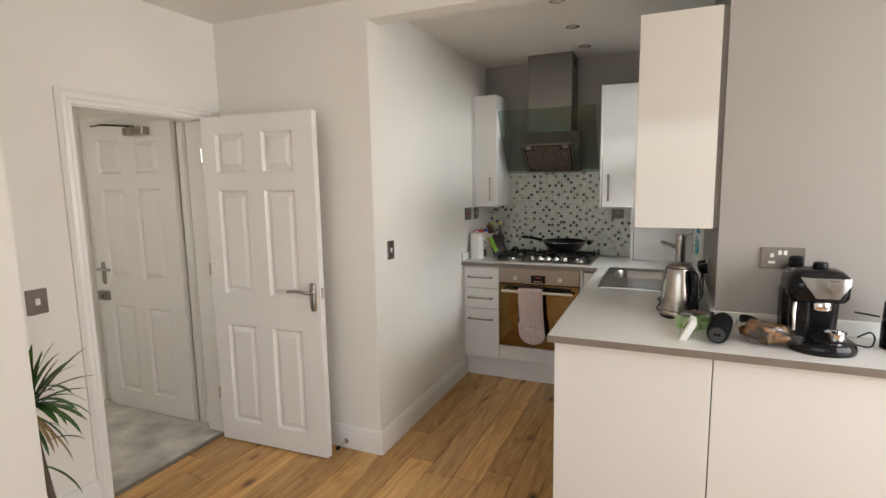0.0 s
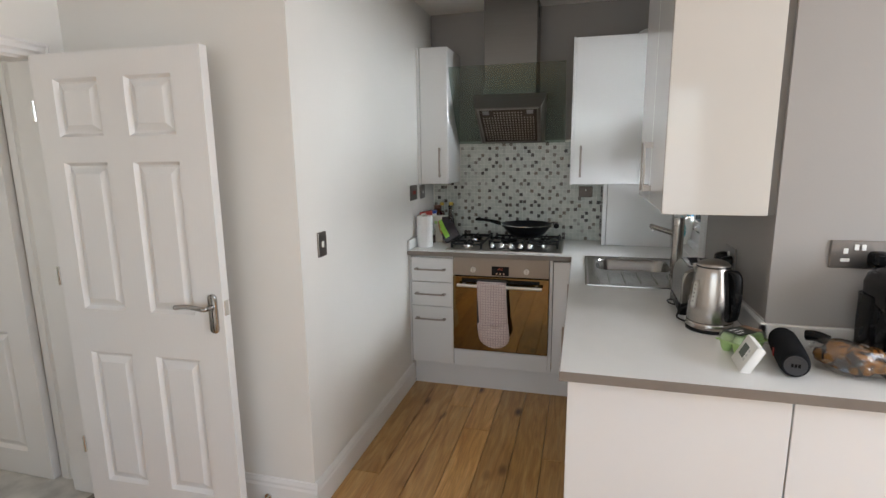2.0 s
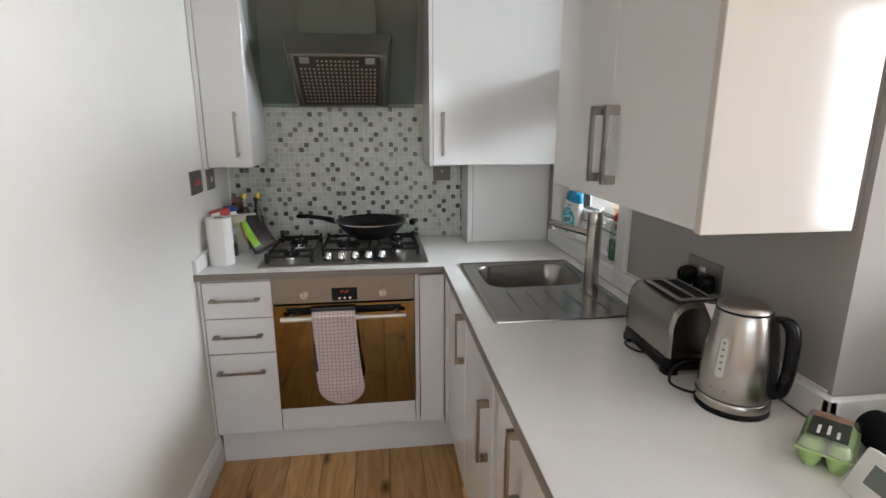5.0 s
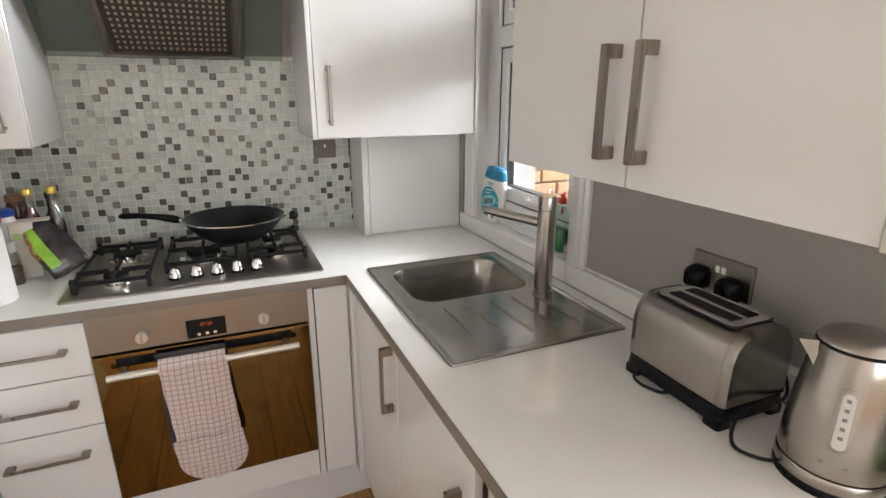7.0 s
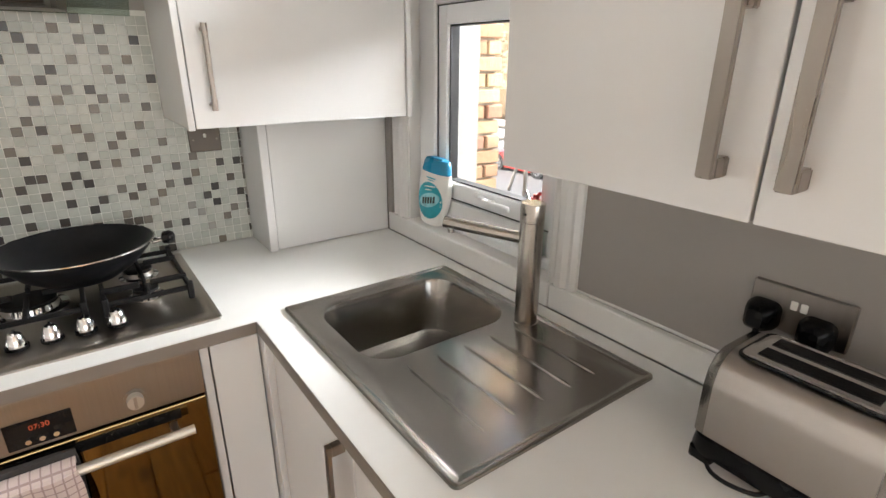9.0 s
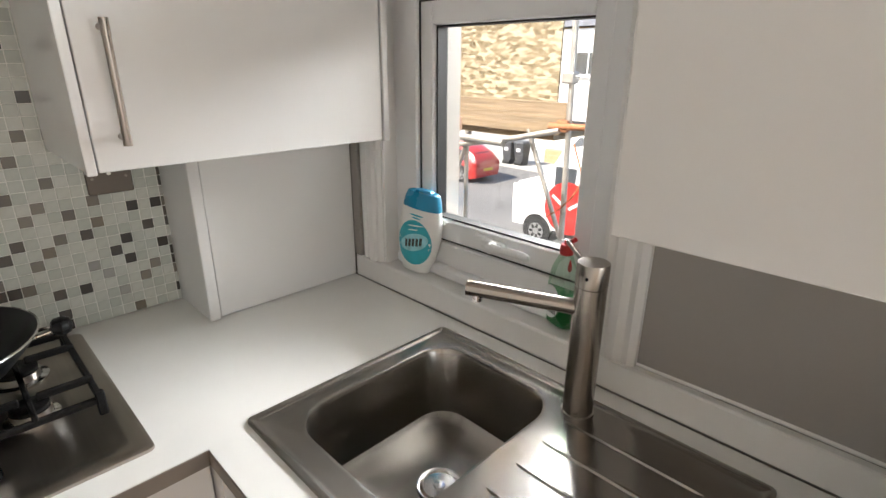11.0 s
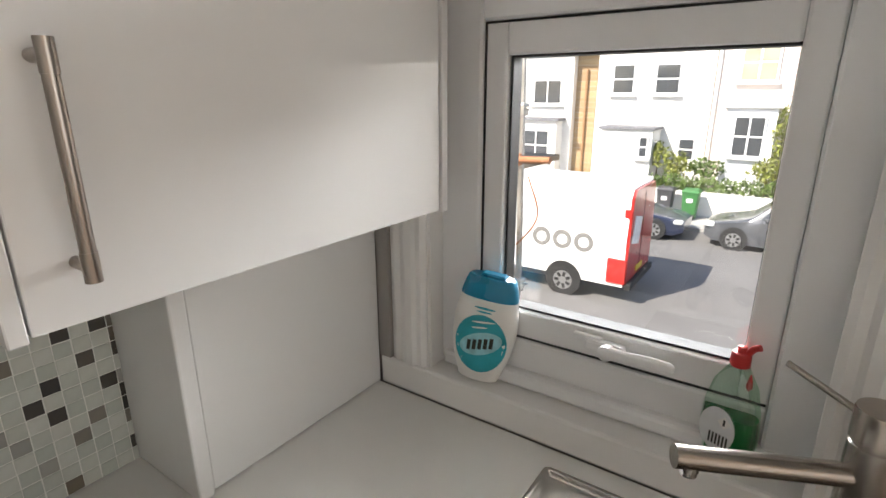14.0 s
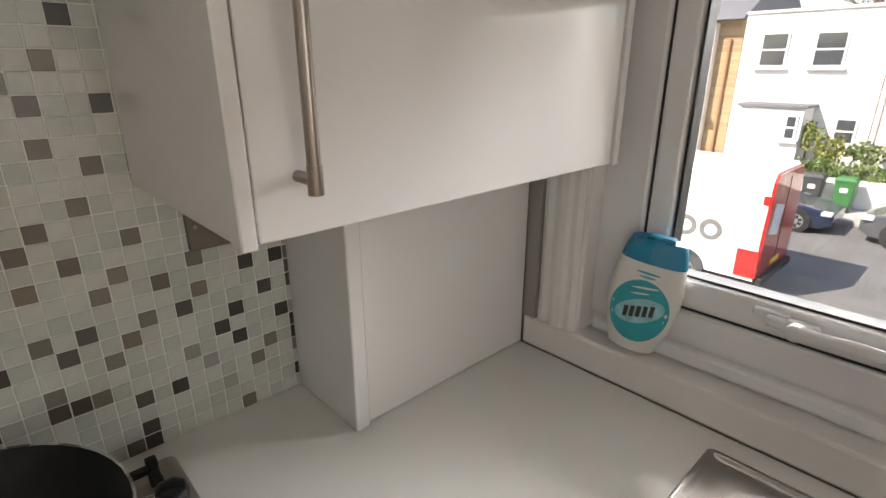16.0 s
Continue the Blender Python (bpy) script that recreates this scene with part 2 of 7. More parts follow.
def tube(points, r, n=10, bm=None, cap=True):
    """A round bar or cable through the points."""
    bm = bm or bmesh.new()
    pts = [Vector(p) for p in points]
    loops, up = [], Vector((0, 0, 1))
    for i, p in enumerate(pts):
        d = (pts[min(i + 1, len(pts) - 1)] - pts[max(i - 1, 0)]).normalized()
        if abs(d.dot(up)) > 0.95:
            up = Vector((1, 0, 0))
        a = d.cross(up).normalized()
        b = a.cross(d).normalized()
        up = b
        loops.append([p + r * (math.cos(2 * math.pi * k / n) * a + math.sin(2 * math.pi * k / n) * b) for k in range(n)])
    return loft(bm, loops, cap, cap)


def curve_pts(points, steps=8):
    """Points on a smooth curve through the given ones."""
    p = [Vector(q) for q in points]
    p = [2 * p[0] - p[1]] + p + [2 * p[-1] - p[-2]]
    out = []
    for i in range(1, len(p) - 2):
        for k in range(steps):
            t = k / steps
            out.append(0.5 * (2 * p[i] + (p[i + 1] - p[i - 1]) * t + (2 * p[i - 1] - 5 * p[i] + 4 * p[i + 1] - p[i + 2]) * t * t + (3 * p[i] - p[i - 1] - 3 * p[i + 1] + p[i + 2]) * t ** 3))
    return out + [p[-2]]


def extrude_profile(prof, axis, a0, a1, bm=None):
    """A moulding: a closed profile of two coordinates drawn along an axis."""
    def put(u, v, a):
        return {"x": (a, u, v), "y": (u, a, v), "z": (u, v, a)}[axis]
    return loft(bm or bmesh.new(), [[put(u, v, a) for u, v in prof] for a in (a0, a1)])


# ---- structure ----
XL, XK, XW, YP, YB, ZC = -2.44, -1.397, 0.235, 2.69, 4.575, 2.46
XR, YR = 2.2, -2.2


def wall(name, boxes, material, label):
    bm = bmesh.new()
    for b in boxes:
        box(bm, *b)
    return part(name, bm, material, None, label, kind="structure", category="wall")


DY0, DY1, DZ = 1.845, 2.545, 1.895
wall("wall_west", [(XL - 0.12, XL, YR, DY0 - 0.03, 0, ZC), (XL - 0.12, XL, DY1 + 0.03, YP, 0, ZC), (XL - 0.12, XL, DY0 - 0.03, DY1 + 0.03, DZ + 0.03, ZC)], WHITE_WALL, "white painted plaster wall with a doorway")
wall("wall_chimney_breast", [(XL, -2.14, -0.6, 1.41, 0, ZC)], WHITE_WALL, "white painted wall projection beside the plant")
wall("wall_pier", [(XL - 0.12, XK, YP, YP + 0.12, 0, ZC), (XK - 0.12, XK, YP + 0.12, YB + 0.12, 0, ZC)], WHITE_WALL, "white painted wall corner beside the kitchen")
wall("wall_lintel", [(XK, XW, YP, YP + 0.12, 2.352, ZC)], WHITE_WALL, "plastered beam over the kitchen opening")
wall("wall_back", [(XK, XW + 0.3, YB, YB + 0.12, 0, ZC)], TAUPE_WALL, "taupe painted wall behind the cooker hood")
WY0, WY1, WZ0, WZ1 = 3.63, 4.27, 0.95, 2.30
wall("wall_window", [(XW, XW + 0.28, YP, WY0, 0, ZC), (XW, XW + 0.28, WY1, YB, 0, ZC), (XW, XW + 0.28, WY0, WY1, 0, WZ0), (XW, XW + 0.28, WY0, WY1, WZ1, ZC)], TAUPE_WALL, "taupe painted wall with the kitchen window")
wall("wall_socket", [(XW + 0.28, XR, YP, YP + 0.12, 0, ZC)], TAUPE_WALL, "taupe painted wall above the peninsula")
bx = XR
wall("wall_east", [(bx, bx + 0.2, YR, 0.48, 0, ZC), (bx, bx + 0.2, 2.42, YP + 0.12, 0, ZC), (bx, bx + 0.2, 0.48, 2.42, 0, 0.84), (bx, bx + 0.2, 0.48, 2.42, 2.17, ZC)], WHITE_WALL, "white wall with a wide window opening")
# This opening is made up for the rear lamp, widened to soften its reflection.
wall("wall_south", [(XL - 0.12, -2.0, YR - 0.2, YR, 0, ZC), (1.0, XR + 0.2, YR - 0.2, YR, 0, ZC), (-2.0, 1.0, YR - 0.2, YR, 0, 0.75), (-2.0, 1.0, YR - 0.2, YR, 2.25, ZC)], WHITE_WALL, "unseen white wall with an opening for the rear fill lamp")
part("ceiling", B(XL - 0.12, XR + 0.2, YR - 0.2, YB + 0.12, ZC, ZC + 0.15), CEIL, None, "flat white painted ceiling", kind="structure", category="ceiling")
part("subfloor", B(XL, XR, YR, YB, -0.2, -0.018), GAPDARK, None, "dark subfloor under the boards", kind="structure", category="floor")
# hallway
# Made-up end opening for the hall's fill lamp; last box stops light leaks.
wall("wall_hall", [(-3.75, -3.64, 0.78, 2.75, 0, ZC), (-3.64, -3.46, 0.78, 0.9, 0, ZC), (-2.74, -2.56, 0.78, 0.9, 0, ZC), (-3.46, -2.74, 0.78, 0.9, 0, 0.94), (-3.46, -2.74, 0.78, 0.9, 2.06, ZC), (-3.75, -3.54, 2.62, 2.74, 0, ZC), (-2.70, -2.56, 2.62, 2.74, 0, ZC), (-3.54, -2.70, 2.62, 2.74, 1.95, ZC), (-3.75, -2.56, 2.745, 2.86, 0, ZC)], WHITE_WALL, "white hallway walls with an added unseen opening and closing wall")
part("ceiling_hall", B(-3.75, -2.56, 0.78, 2.75, ZC, ZC + 0.15), CEIL, None, "white hallway ceiling", kind="structure", category="ceiling")
part("floor_hall", B(-3.75, XL - 0.005, 0.78, 2.74, -0.05, 0.004), CARPET, None, "pale grey worn hallway carpet", kind="structure", category="carpet")
part("threshold_strip", B(XL - 0.012, XL + 0.02, DY0, DY1, -0.01, 0.007, bev=0.003), HANDLE, None, "metal strip between carpet and boards", kind="structure", category="trim")

BASE = [(0, 0), (0.016, 0), (0.016, 0.095), (0.012, 0.105), (0.012, 0.115), (0.006, 0.132), (0, 0.135)]


def baseboard(label, axis, wallpos, sign, a0, a1):
    prof = [((wallpos + sign * u), v) for u, v in BASE]
    part("baseboard", extrude_profile(prof, axis, a0, a1), TRIM, None, label, kind="structure", category="baseboard")


baseboard("white moulded skirting along the kitchen wall", "y", XK, 1, YP, 4.03)
baseboard("white moulded skirting on the pier", "x", YP, -1, XL, XK + 0.016)
baseboard("white moulded skirting beside the doorway", "y", XL, 1, 1.41, 1.785)
baseboard("white moulded skirting in the hallway", "x", 2.62, -1, -2.70, -2.56)

ARCH = [(0, 0), (0.068, 0), (0.068, 0.012), (0.055, 0.022), (0.045, 0.018), (0.03, 0.022), (0.02, 0.014), (0.006, 0.016), (0, 0.010)]


def door_frame(name, label, to_world, w, h, depth):
    """Lining and architrave round a doorway; local u along the wall, n out of it."""
    f = thing(name, label=label, category="door frame", kind="structure", local=True)
    f.matrix_world = to_world
    for nm, b in (("jamb", (-0.03, 0, -depth, 0.0, 0, h)), ("jamb", (w, w + 0.03, -depth, 0.0, 0, h)), ("head", (-0.03, w + 0.03, -depth, 0.0, h, h + 0.03))):
        part(nm, B(*b, bev=0.002), TRIM, f)
    for side in (0, 1):
        for a in (0, 1):
            bm = bmesh.new()
            u0 = -0.005 if a == 0 else w + 0.005
            s = -1 if a == 0 else 1
            yo, ys = (0.0, 1) if side == 0 else (-depth, -1)
            loops = []
            for z, mit in ((0, 0), (h + 0.005, 1)):
                loops.append([(u0 + s * p, yo + ys * q, z + (p if mit else 0)) for p, q in ARCH])
            part("architrave", loft(bm, loops), TRIM, f)
        yo, ys = (0.0, 1) if side == 0 else (-depth, -1)
        loops = []
        for u, s in ((-0.005, -1), (w + 0.005, 1)):
            loops.append([(u + s * p, yo + ys * q, h + 0.005 + p) for p, q in ARCH])
        part("architrave", loft(bmesh.new(), loops), TRIM, f)
    return f


# doorway in the west wall: u runs along +y, n along +x
door_frame("door_frame_1", "white moulded door frame round the hallway opening", Matrix(((0, 1, 0, XL), (1, 0, 0, DY0), (0, 0, 1, 0), (0, 0, 0, 1))), DY1 - DY0, DZ, 0.12)
door_frame("door_frame_2", "white moulded frame of the flat's front door", Matrix(((-1, 0, 0, -2.72), (0, -1, 0, 2.62), (0, 0, 1, 0), (0, 0, 0, 1))), 0.80, 1.925, 0.12)


def six_panel_door(name, w, h, label):
    """Moulded six-panel door leaf; hinge edge at u = 0, both faces panelled."""
    t = 0.04
    d = thing(name, label=label, category="door", local=True)
    u0, u1 = 0.095 / 0.737 * w, w - 0.125 / 0.737 * w
    pw = (u1 - u0 - 0.115) / 2
    xs = [(u0, u0 + pw), (u1 - pw, u1)]
    zs = [(0.125, 0.72), (0.905, 1.495), (1.592, 1.808)]
    zs = [(a * h / 1.90, b * h / 1.90) for a, b in zs]
    bm = bmesh.new()
    us = [0, xs[0][0], xs[0][1], xs[1][0], xs[1][1], w]
    vs = [0, *[q for z in zs for q in z], h]
    for side in (0, 1):
        y, s = (0, 1) if side == 0 else (t, -1)
        for i in range(5):
            for j in range(7):
                a, b, c, e = us[i], us[i + 1], vs[j], vs[j + 1]
                if i in (1, 3) and j in (1, 3, 5):
                    loops = []
                    for inset, dep in ((0, 0), (0.012, 0.016), (0.019, 0.016), (0.044, 0.003)):
                        loops.append([(a + inset, y + s * dep, c + inset), (b - inset, y + s * dep, c + inset), (b - inset, y + s * dep, e - inset), (a + inset, y + s * dep, e - inset)])
                    loft(bm, loops, cap0=False)
                else:
                    bm.faces.new([bm.verts.new(p) for p in ((a, y, c), (b, y, c), (b, y, e), (a, y, e))])
    for q in (((0, 0, 0), (0, t, 0), (0, t, h), (0, 0, h)), ((w, 0, 0), (w, t, 0), (w, t, h), (w, 0, h)), ((0, 0, h), (w, 0, h), (w, t, h), (0, t, h)), ((0, 0, 0), (w, 0, 0), (w, t, 0), (0, t, 0))):
        bm.faces.new([bm.verts.new(p) for p in q])
    bmesh.ops.remove_doubles(bm, verts=bm.verts, dist=0.0004)
    part("leaf", bm, DOORPAINT, d)
    return d


def lever_handle(parent, u, z, y, s, towards=-1):
    plate = part("handle_plate", loft(bmesh.new(), [[(u + p[0] - 0, y + s * dd, z + p[1]) for p in [(q[0], q[1]) for q in rr(0, -0.02, 0.019 - e, 0.078 - e, 0.017, 0)]] for dd, e in ((0.0, 0), (0.006, 0), (0.009, 0.004))]), DOORCHROME, parent, "polished chrome backplate", smooth=True)
    part("lever", tube(curve_pts([(u, y + s * 0.008, z + 0.01), (u, y + s * 0.045, z + 0.01), (u + towards * 0.02, y + s * 0.052, z + 0.012), (u + towards * 0.075, y + s * 0.05, z + 0.018), (u + towards * 0.13, y + s * 0.05, z + 0.012)], 5), 0.009), DOORCHROME, plate, "polished chrome lever", smooth=True)
    return plate


d = six_panel_door("door_1", 0.742, 1.895, "open white six-panel door with chrome lever handle")
d.matrix_world = pose(-2.385, 2.495, 0.008, 0, 0, 2.3)
lever_handle(d, 0.70, 0.935, 0.0, -1)
lever_handle(d, 0.70, 0.935, 0.04, 1)
part("latch_plate", B(0.741, 0.744, 0.008, 0.032, 0.905, 0.965, bev=0.001), CHROME, d, "steel latch plate")
for z in (0.25, 1.0, 1.65):
    part("hinge", lathe([(0.006, z), (0.006, z + 0.075)], (-0.004, -0.004), 10), CHROME, d, smooth=True)
d = six_panel_door("door_2", 0.795, 1.915, "closed white six-panel front door with door closer")
d.matrix_world = pose(-3.522, 2.575, 0.008, 0, 0, 0)
part("door_closer", B(0.44, 0.62, -0.055, 0.0, 1.835, 1.885, bev=0.006, seg=2), HANDLE, d, "grey metal door closer")
part("closer_arm", tube([(0.53, -0.035, 1.888), (0.30, -0.09, 1.905), (0.10, -0.02, 1.912)], 0.006), BLACK, d)
plate = lever_handle(d, 0.05, 0.96, 0.0, -1, 1)
part("rim_lock", B(0.0, 0.095, -0.03, 0.0, 0.755, 0.82, bev=0.004), NICKEL, d, "dark metal rim lock")
part("knob", tube([(0.05, -0.03, 0.787), (0.05, -0.05, 0.787)], 0.016, 14), HANDLE, d)
ds = thing("door_stop", (-1.62, YP - 0.016, 0.045), "chrome spring door stop on the skirting", "door stop")
part("rod", tube([(-1.62, YP - 0.017, 0.045), (-1.625, YP - 0.09, 0.04)], 0.006), CHROME, ds, smooth=True)
part("rose", tube([(-1.62, YP - 0.016, 0.045), (-1.62, YP - 0.022, 0.045)], 0.016, 14), CHROME, ds)
part("buffer", tube([(-1.625, YP - 0.088, 0.04), (-1.626, YP - 0.105, 0.039)], 0.011, 12), BLACK, ds, "black rubber tip")

# ---- kitchen window ----
win = thing("window_1", (0.29, 3.95, 0.985), "white plastic casement window over the sink", "window", kind="structure")


def frame_parts(y0, y1, z0, z1, w, x0, x1, nm, parent, bev=0.004, wz=None):
    out, wz = [], wz or w
    for b in ((y0, y0 + w, z0, z1), (y1 - w, y1, z0, z1), (y0 + w, y1 - w, z0, z0 + wz), (y0 + w, y1 - w, z1 - wz, z1)):
        out.append(part(nm, B(x0, x1, b[0], b[1], b[2], b[3], bev=bev, seg=2), UPVC, parent))
    return out


part("frame_side", B(0.275, 0.345, 3.618, 3.698, 0.985, 2.295, bev=0.004), UPVC, win)
part("frame_side", B(0.275, 0.345, 4.188, 4.282, 0.985, 2.295, bev=0.004), UPVC, win)
part("frame_bottom", B(0.282, 0.345, 3.698, 4.188, 0.985, 1.072, bev=0.006, seg=2), UPVC, win)
part("frame_bead", B(0.262, 0.29, 3.64, 4.26, 0.981, 1.012, bev=0.008, seg=2), UPVC, win)
part("transom", B(0.275, 0.345, 3.698, 4.188, 1.629, 1.700, bev=0.004), UPVC, win)
part("frame_top", B(0.275, 0.345, 3.698, 4.188, 2.235, 2.295, bev=0.004), UPVC, win)
for z0, z1 in ((1.079, 1.623), (1.707, 2.228)):
    sash = frame_parts(3.6985, 4.1875, z0 - 0.0065, z1 + 0.0055, 0.041, 0.288, 0.34, "sash_rail", win, wz=0.0535)
    frame_parts(3.7365, 4.1435, z0 + 0.0475, z1 - 0.0475, 0.004, 0.299, 0.331, "gasket", win, 0.0)
    pn = part("pane", B(0.313, 0.317, 3.739, 4.141, z0 + 0.05, z1 - 0.05), PANE, win)
    pn.visible_shadow = False
    for b in ((4.1848, 4.188, z0 - 0.006, z1 + 0.005), (3.7012, 4.1848, z0 - 0.006, z0 - 0.0028), (3.7012, 4.1848, z1 + 0.0018, z1 + 0.005)):
        part("seal", B(0.2855, 0.2895, *b), GASKET, win, "black rubber seal")
for o in win.children:
    if o.name.startswith("gasket"):
        o.data.materials[0] = GASKET
h = part("handle", B(0.272, 0.288, 3.905, 3.975, 1.092, 1.114, bev=0.006, seg=2), UPVC, win, "white window handle")
part("hub", tube([(0.274, 3.932, 1.101), (0.258, 3.932, 1.101)], 0.013, 18), UPVC, h, "round white hub", smooth=True)
part("lever", loft(bmesh.new(), [[(0.262 + 0.0075 * math.cos(a) * k, y, 1.102 + dz + 0.0105 * math.sin(a) * k) for a in [2 * math.pi * q / 12 for q in range(12)]] for y, k, dz in ((3.944, 0.7, 0.0), (3.932, 1.15, 0.0), (3.900, 0.85, 0.002), (3.860, 0.95, 0.004), (3.832, 0.9, 0.003), (3.826, 0.5, 0.003))]), UPVC, h, "white lever", smooth=True)
part("lock_button", tube([(0.259, 3.932, 1.101), (0.2565, 3.932, 1.101)], 0.006, 12), HANDLE, h)
part("catch_plate", B(0.277, 0.289, 3.945, 3.995, 1.106, 1.117, bev=0.002), UPVC, h)
# mouldings and sill
APROF = [(0, 0), (0.085, 0), (0.085, 0.010), (0.072, 0.016), (0.06, 0.012), (0.046, 0.018), (0.03, 0.018), (0.022, 0.012), (0.01, 0.014), (0, 0.008)]
for nm, y0, s in (("trim", 4.275, 1), ("trim", 3.641, -1)):
    part(nm, extrude_profile([(XW - q, y0 + s * p) for p, q in APROF], "z", 0.978, 2.38), TRIM, None, "white moulded window architrave, chipped at the foot", kind="structure", category="window trim")
for y0, y1 in ((4.268, 4.276), (3.627, 3.632)):
    part("trim", B(XW - 0.002, 0.29, y0, y1, 0.98, 2.30), TRIM, None, "white window reveal lining", kind="structure", category="window trim")
part("window_sill", B(0.216, 0.285, 3.628, 4.39, 0.915, 0.980, bev=0.006, seg=2), TRIM, None, "white painted window sill with worn edge", kind="structure", category="window sill")
part("upstand", B(0.216, 0.236, 2.672, 3.627, 0.916, 0.980, bev=0.003), WORKTOP, None, "white worktop upstand along the wall", kind="structure", category="upstand")
part("upstand", B(0.216, XR, 2.672, YP, 0.916, 0.978, bev=0.003), WORKTOP, None, "white worktop upstand behind the coffee machine", kind="structure", category="upstand")
part("upstand", B(XK, XK + 0.018, 3.962, 4.57, 0.916, 0.978, bev=0.003), WORKTOP, None, "short white worktop upstand on the side wall", kind="structure", category="upstand")
part("sealant", tube(curve_pts([(0.237, 3.60, 0.982), (0.236, 3.3, 0.985), (0.237, 3.0, 0.981), (0.236, 2.7, 0.983)], 6), 0.004, 6), WORKTOP, None, "rough white sealant bead", kind="structure", category="sealant")

rf = random.Random(3)
bm = bmesh.new()
for _ in range(14):
    q = Vector((rf.uniform(0.222, 0.231), rf.uniform(3.56, 3.626), 0.9812))
    loft(bm, [[(q.x + 0.004 * r_ * math.cos(a), q.y + 0.005 * r_ * math.sin(a), q.z + h_) for a, r_ in ((0.3, rf.uniform(0.5, 1)), (1.9, rf.uniform(0.5, 1)), (3.4, rf.uniform(0.5, 1)), (5.0, rf.uniform(0.5, 1)))] for h_ in (0.0, 0.002)])
part("paint_flakes", bm, mat("brown_flakes", (0.10, 0.06, 0.035), 0.9, 0, 0.3, 60, 0.2), None, "brown flakes of chipped paint at the trim foot", kind="stuff", category="flakes")

# ---- worktop ----
WZ = 0.915
WXF, WYF, WYE = -0.381, 3.962, 2.312
wt = thing("worktop", (-0.2, 3.0, 0.887), "white gloss laminate worktop with taupe edge", "worktop")
bm = bmesh.new()
HX0, HX1, HY0, HY1 = -0.262, 0.142, 3.62, 3.955
t0 = 0.889
for b in ((XK, WXF, WYF, YB), (WXF, XW - 0.02, HY1, YB), (WXF, HX0, HY0, HY1), (HX1, XW - 0.02, HY0, HY1), (WXF, XW - 0.02, WYE, HY0), (XW - 0.02, XR - 0.1, WYE, 2.674)):
    box(bm, *b, t0, WZ)
bmesh.ops.remove_doubles(bm, verts=bm.verts, dist=0.0002)
part("top", bm, WORKTOP, wt)
for b in ((XK, WXF - 0.002, WYF - 0.002, WYF), (WXF - 0.002, WXF, WYE - 0.002, WYF - 0.002), (WXF, XR - 0.1, WYE - 0.002, WYE)):
    part("edge_band", B(*b, 0.886, WZ - 0.0012), EDGE, wt, "taupe edge band")

# ---- wall box beside the tiles ----
part("boxing", B(-0.206, -0.181, 4.385, YB, WZ, 2.2, bev=0.003, seg=2), GLOSS, None, "white upright side panel of the pipe boxing", kind="structure", category="boxing")
part("boxing", B(-0.178, 0.216, 4.392, 4.41, WZ + 0.002, 2.2, bev=0.0015), GLOSS, None, "white boxing panel in the corner", kind="structure", category="boxing")
# Added backing whose dark colour gives the seam its shade.
part("boxing_seam_shade", B(-0.187, 0.235, 4.412, YB, WZ, 2.2), GAPDARK, None, "added backing, coloured dark for the shade in the boxing seam", kind="structure", category="boxing")
part("trim", B(0.216, 0.236, 4.362, 4.39, 0.98, 2.3), TAUPE_WALL, None, "narrow painted wall strip by the window", kind="structure", category="wall strip")


# ---- cabinets ----
def bar_handle(parent, p0, p1, out, w=0.010, label="satin nickel bar handle"):
    """D handle from p0 to p1, standing proud along out."""
    p0, p1, o = Vector(p0), Vector(p1), Vector(out)
    d = (p1 - p0).normalized()
    side = d.cross(o).normalized()
    bm = bmesh.new()

    def slab(a, b, hw, th0, th1):
        vs = []
        for q in (a, b):
            for s, k in ((-hw, th0), (hw, th0), (hw, th1), (-hw, th1)):
                vs.append(bm.verts.new(q + side * s + o * k))
        for f in ((0, 1, 2, 3), (7, 6, 5, 4), (0, 4, 5, 1), (1, 5, 6, 2), (2, 6, 7, 3), (3, 7, 4, 0)):
            bm.faces.new([vs[i] for i in f])
    slab(p0, p1, w / 2, 0.026, 0.034)
    slab(p0, p0 + d * 0.022, w / 2, 0.0, 0.0262)
    slab(p1 - d * 0.022, p1, w / 2, 0.0, 0.0262)
    bmesh.ops.bevel(bm, geom=bm.edges[:], offset=0.0015, segments=2, affect="EDGES")
    return part("handle", bm, HANDLE, parent, label, smooth=True)


def round_handle(parent, p0, p1, out):
    """Round bar handle held by two stubs near its ends."""
    p0, p1, o = Vector(p0), Vector(p1), Vector(out)
    d = (p1 - p0).normalized()
    bm = tube([p0 + o * 0.030, p1 + o * 0.030], 0.0062, 18)
    for q in (p0 + d * 0.012, p1 - d * 0.012):
        tube([q, q + o * 0.030], 0.0055, 14, bm)
    h_ = part("handle", bm, HANDLE, parent, "satin nickel bar handle", smooth=True)
    for q in (p0, p1 - d * 0.026):
        part("sleeve", tube([q + o * 0.030, q + d * 0.026 + o * 0.030], 0.0069, 18), HANDLE, h_, smooth=True)
    return h_


# drawer unit
YF = 3.985
dr = thing("drawer_unit", (-1.24, YF, 0.16), "white gloss three-drawer kitchen base unit", "drawer unit")
part("body", B(-1.393, -1.104, YF + 0.021, 4.55, 0.16, 0.885), CARCASS, dr)
part("end_post", B(-1.394, -1.384, YF - 0.002, YF + 0.021, 0.16, 0.884), GLOSS, dr)
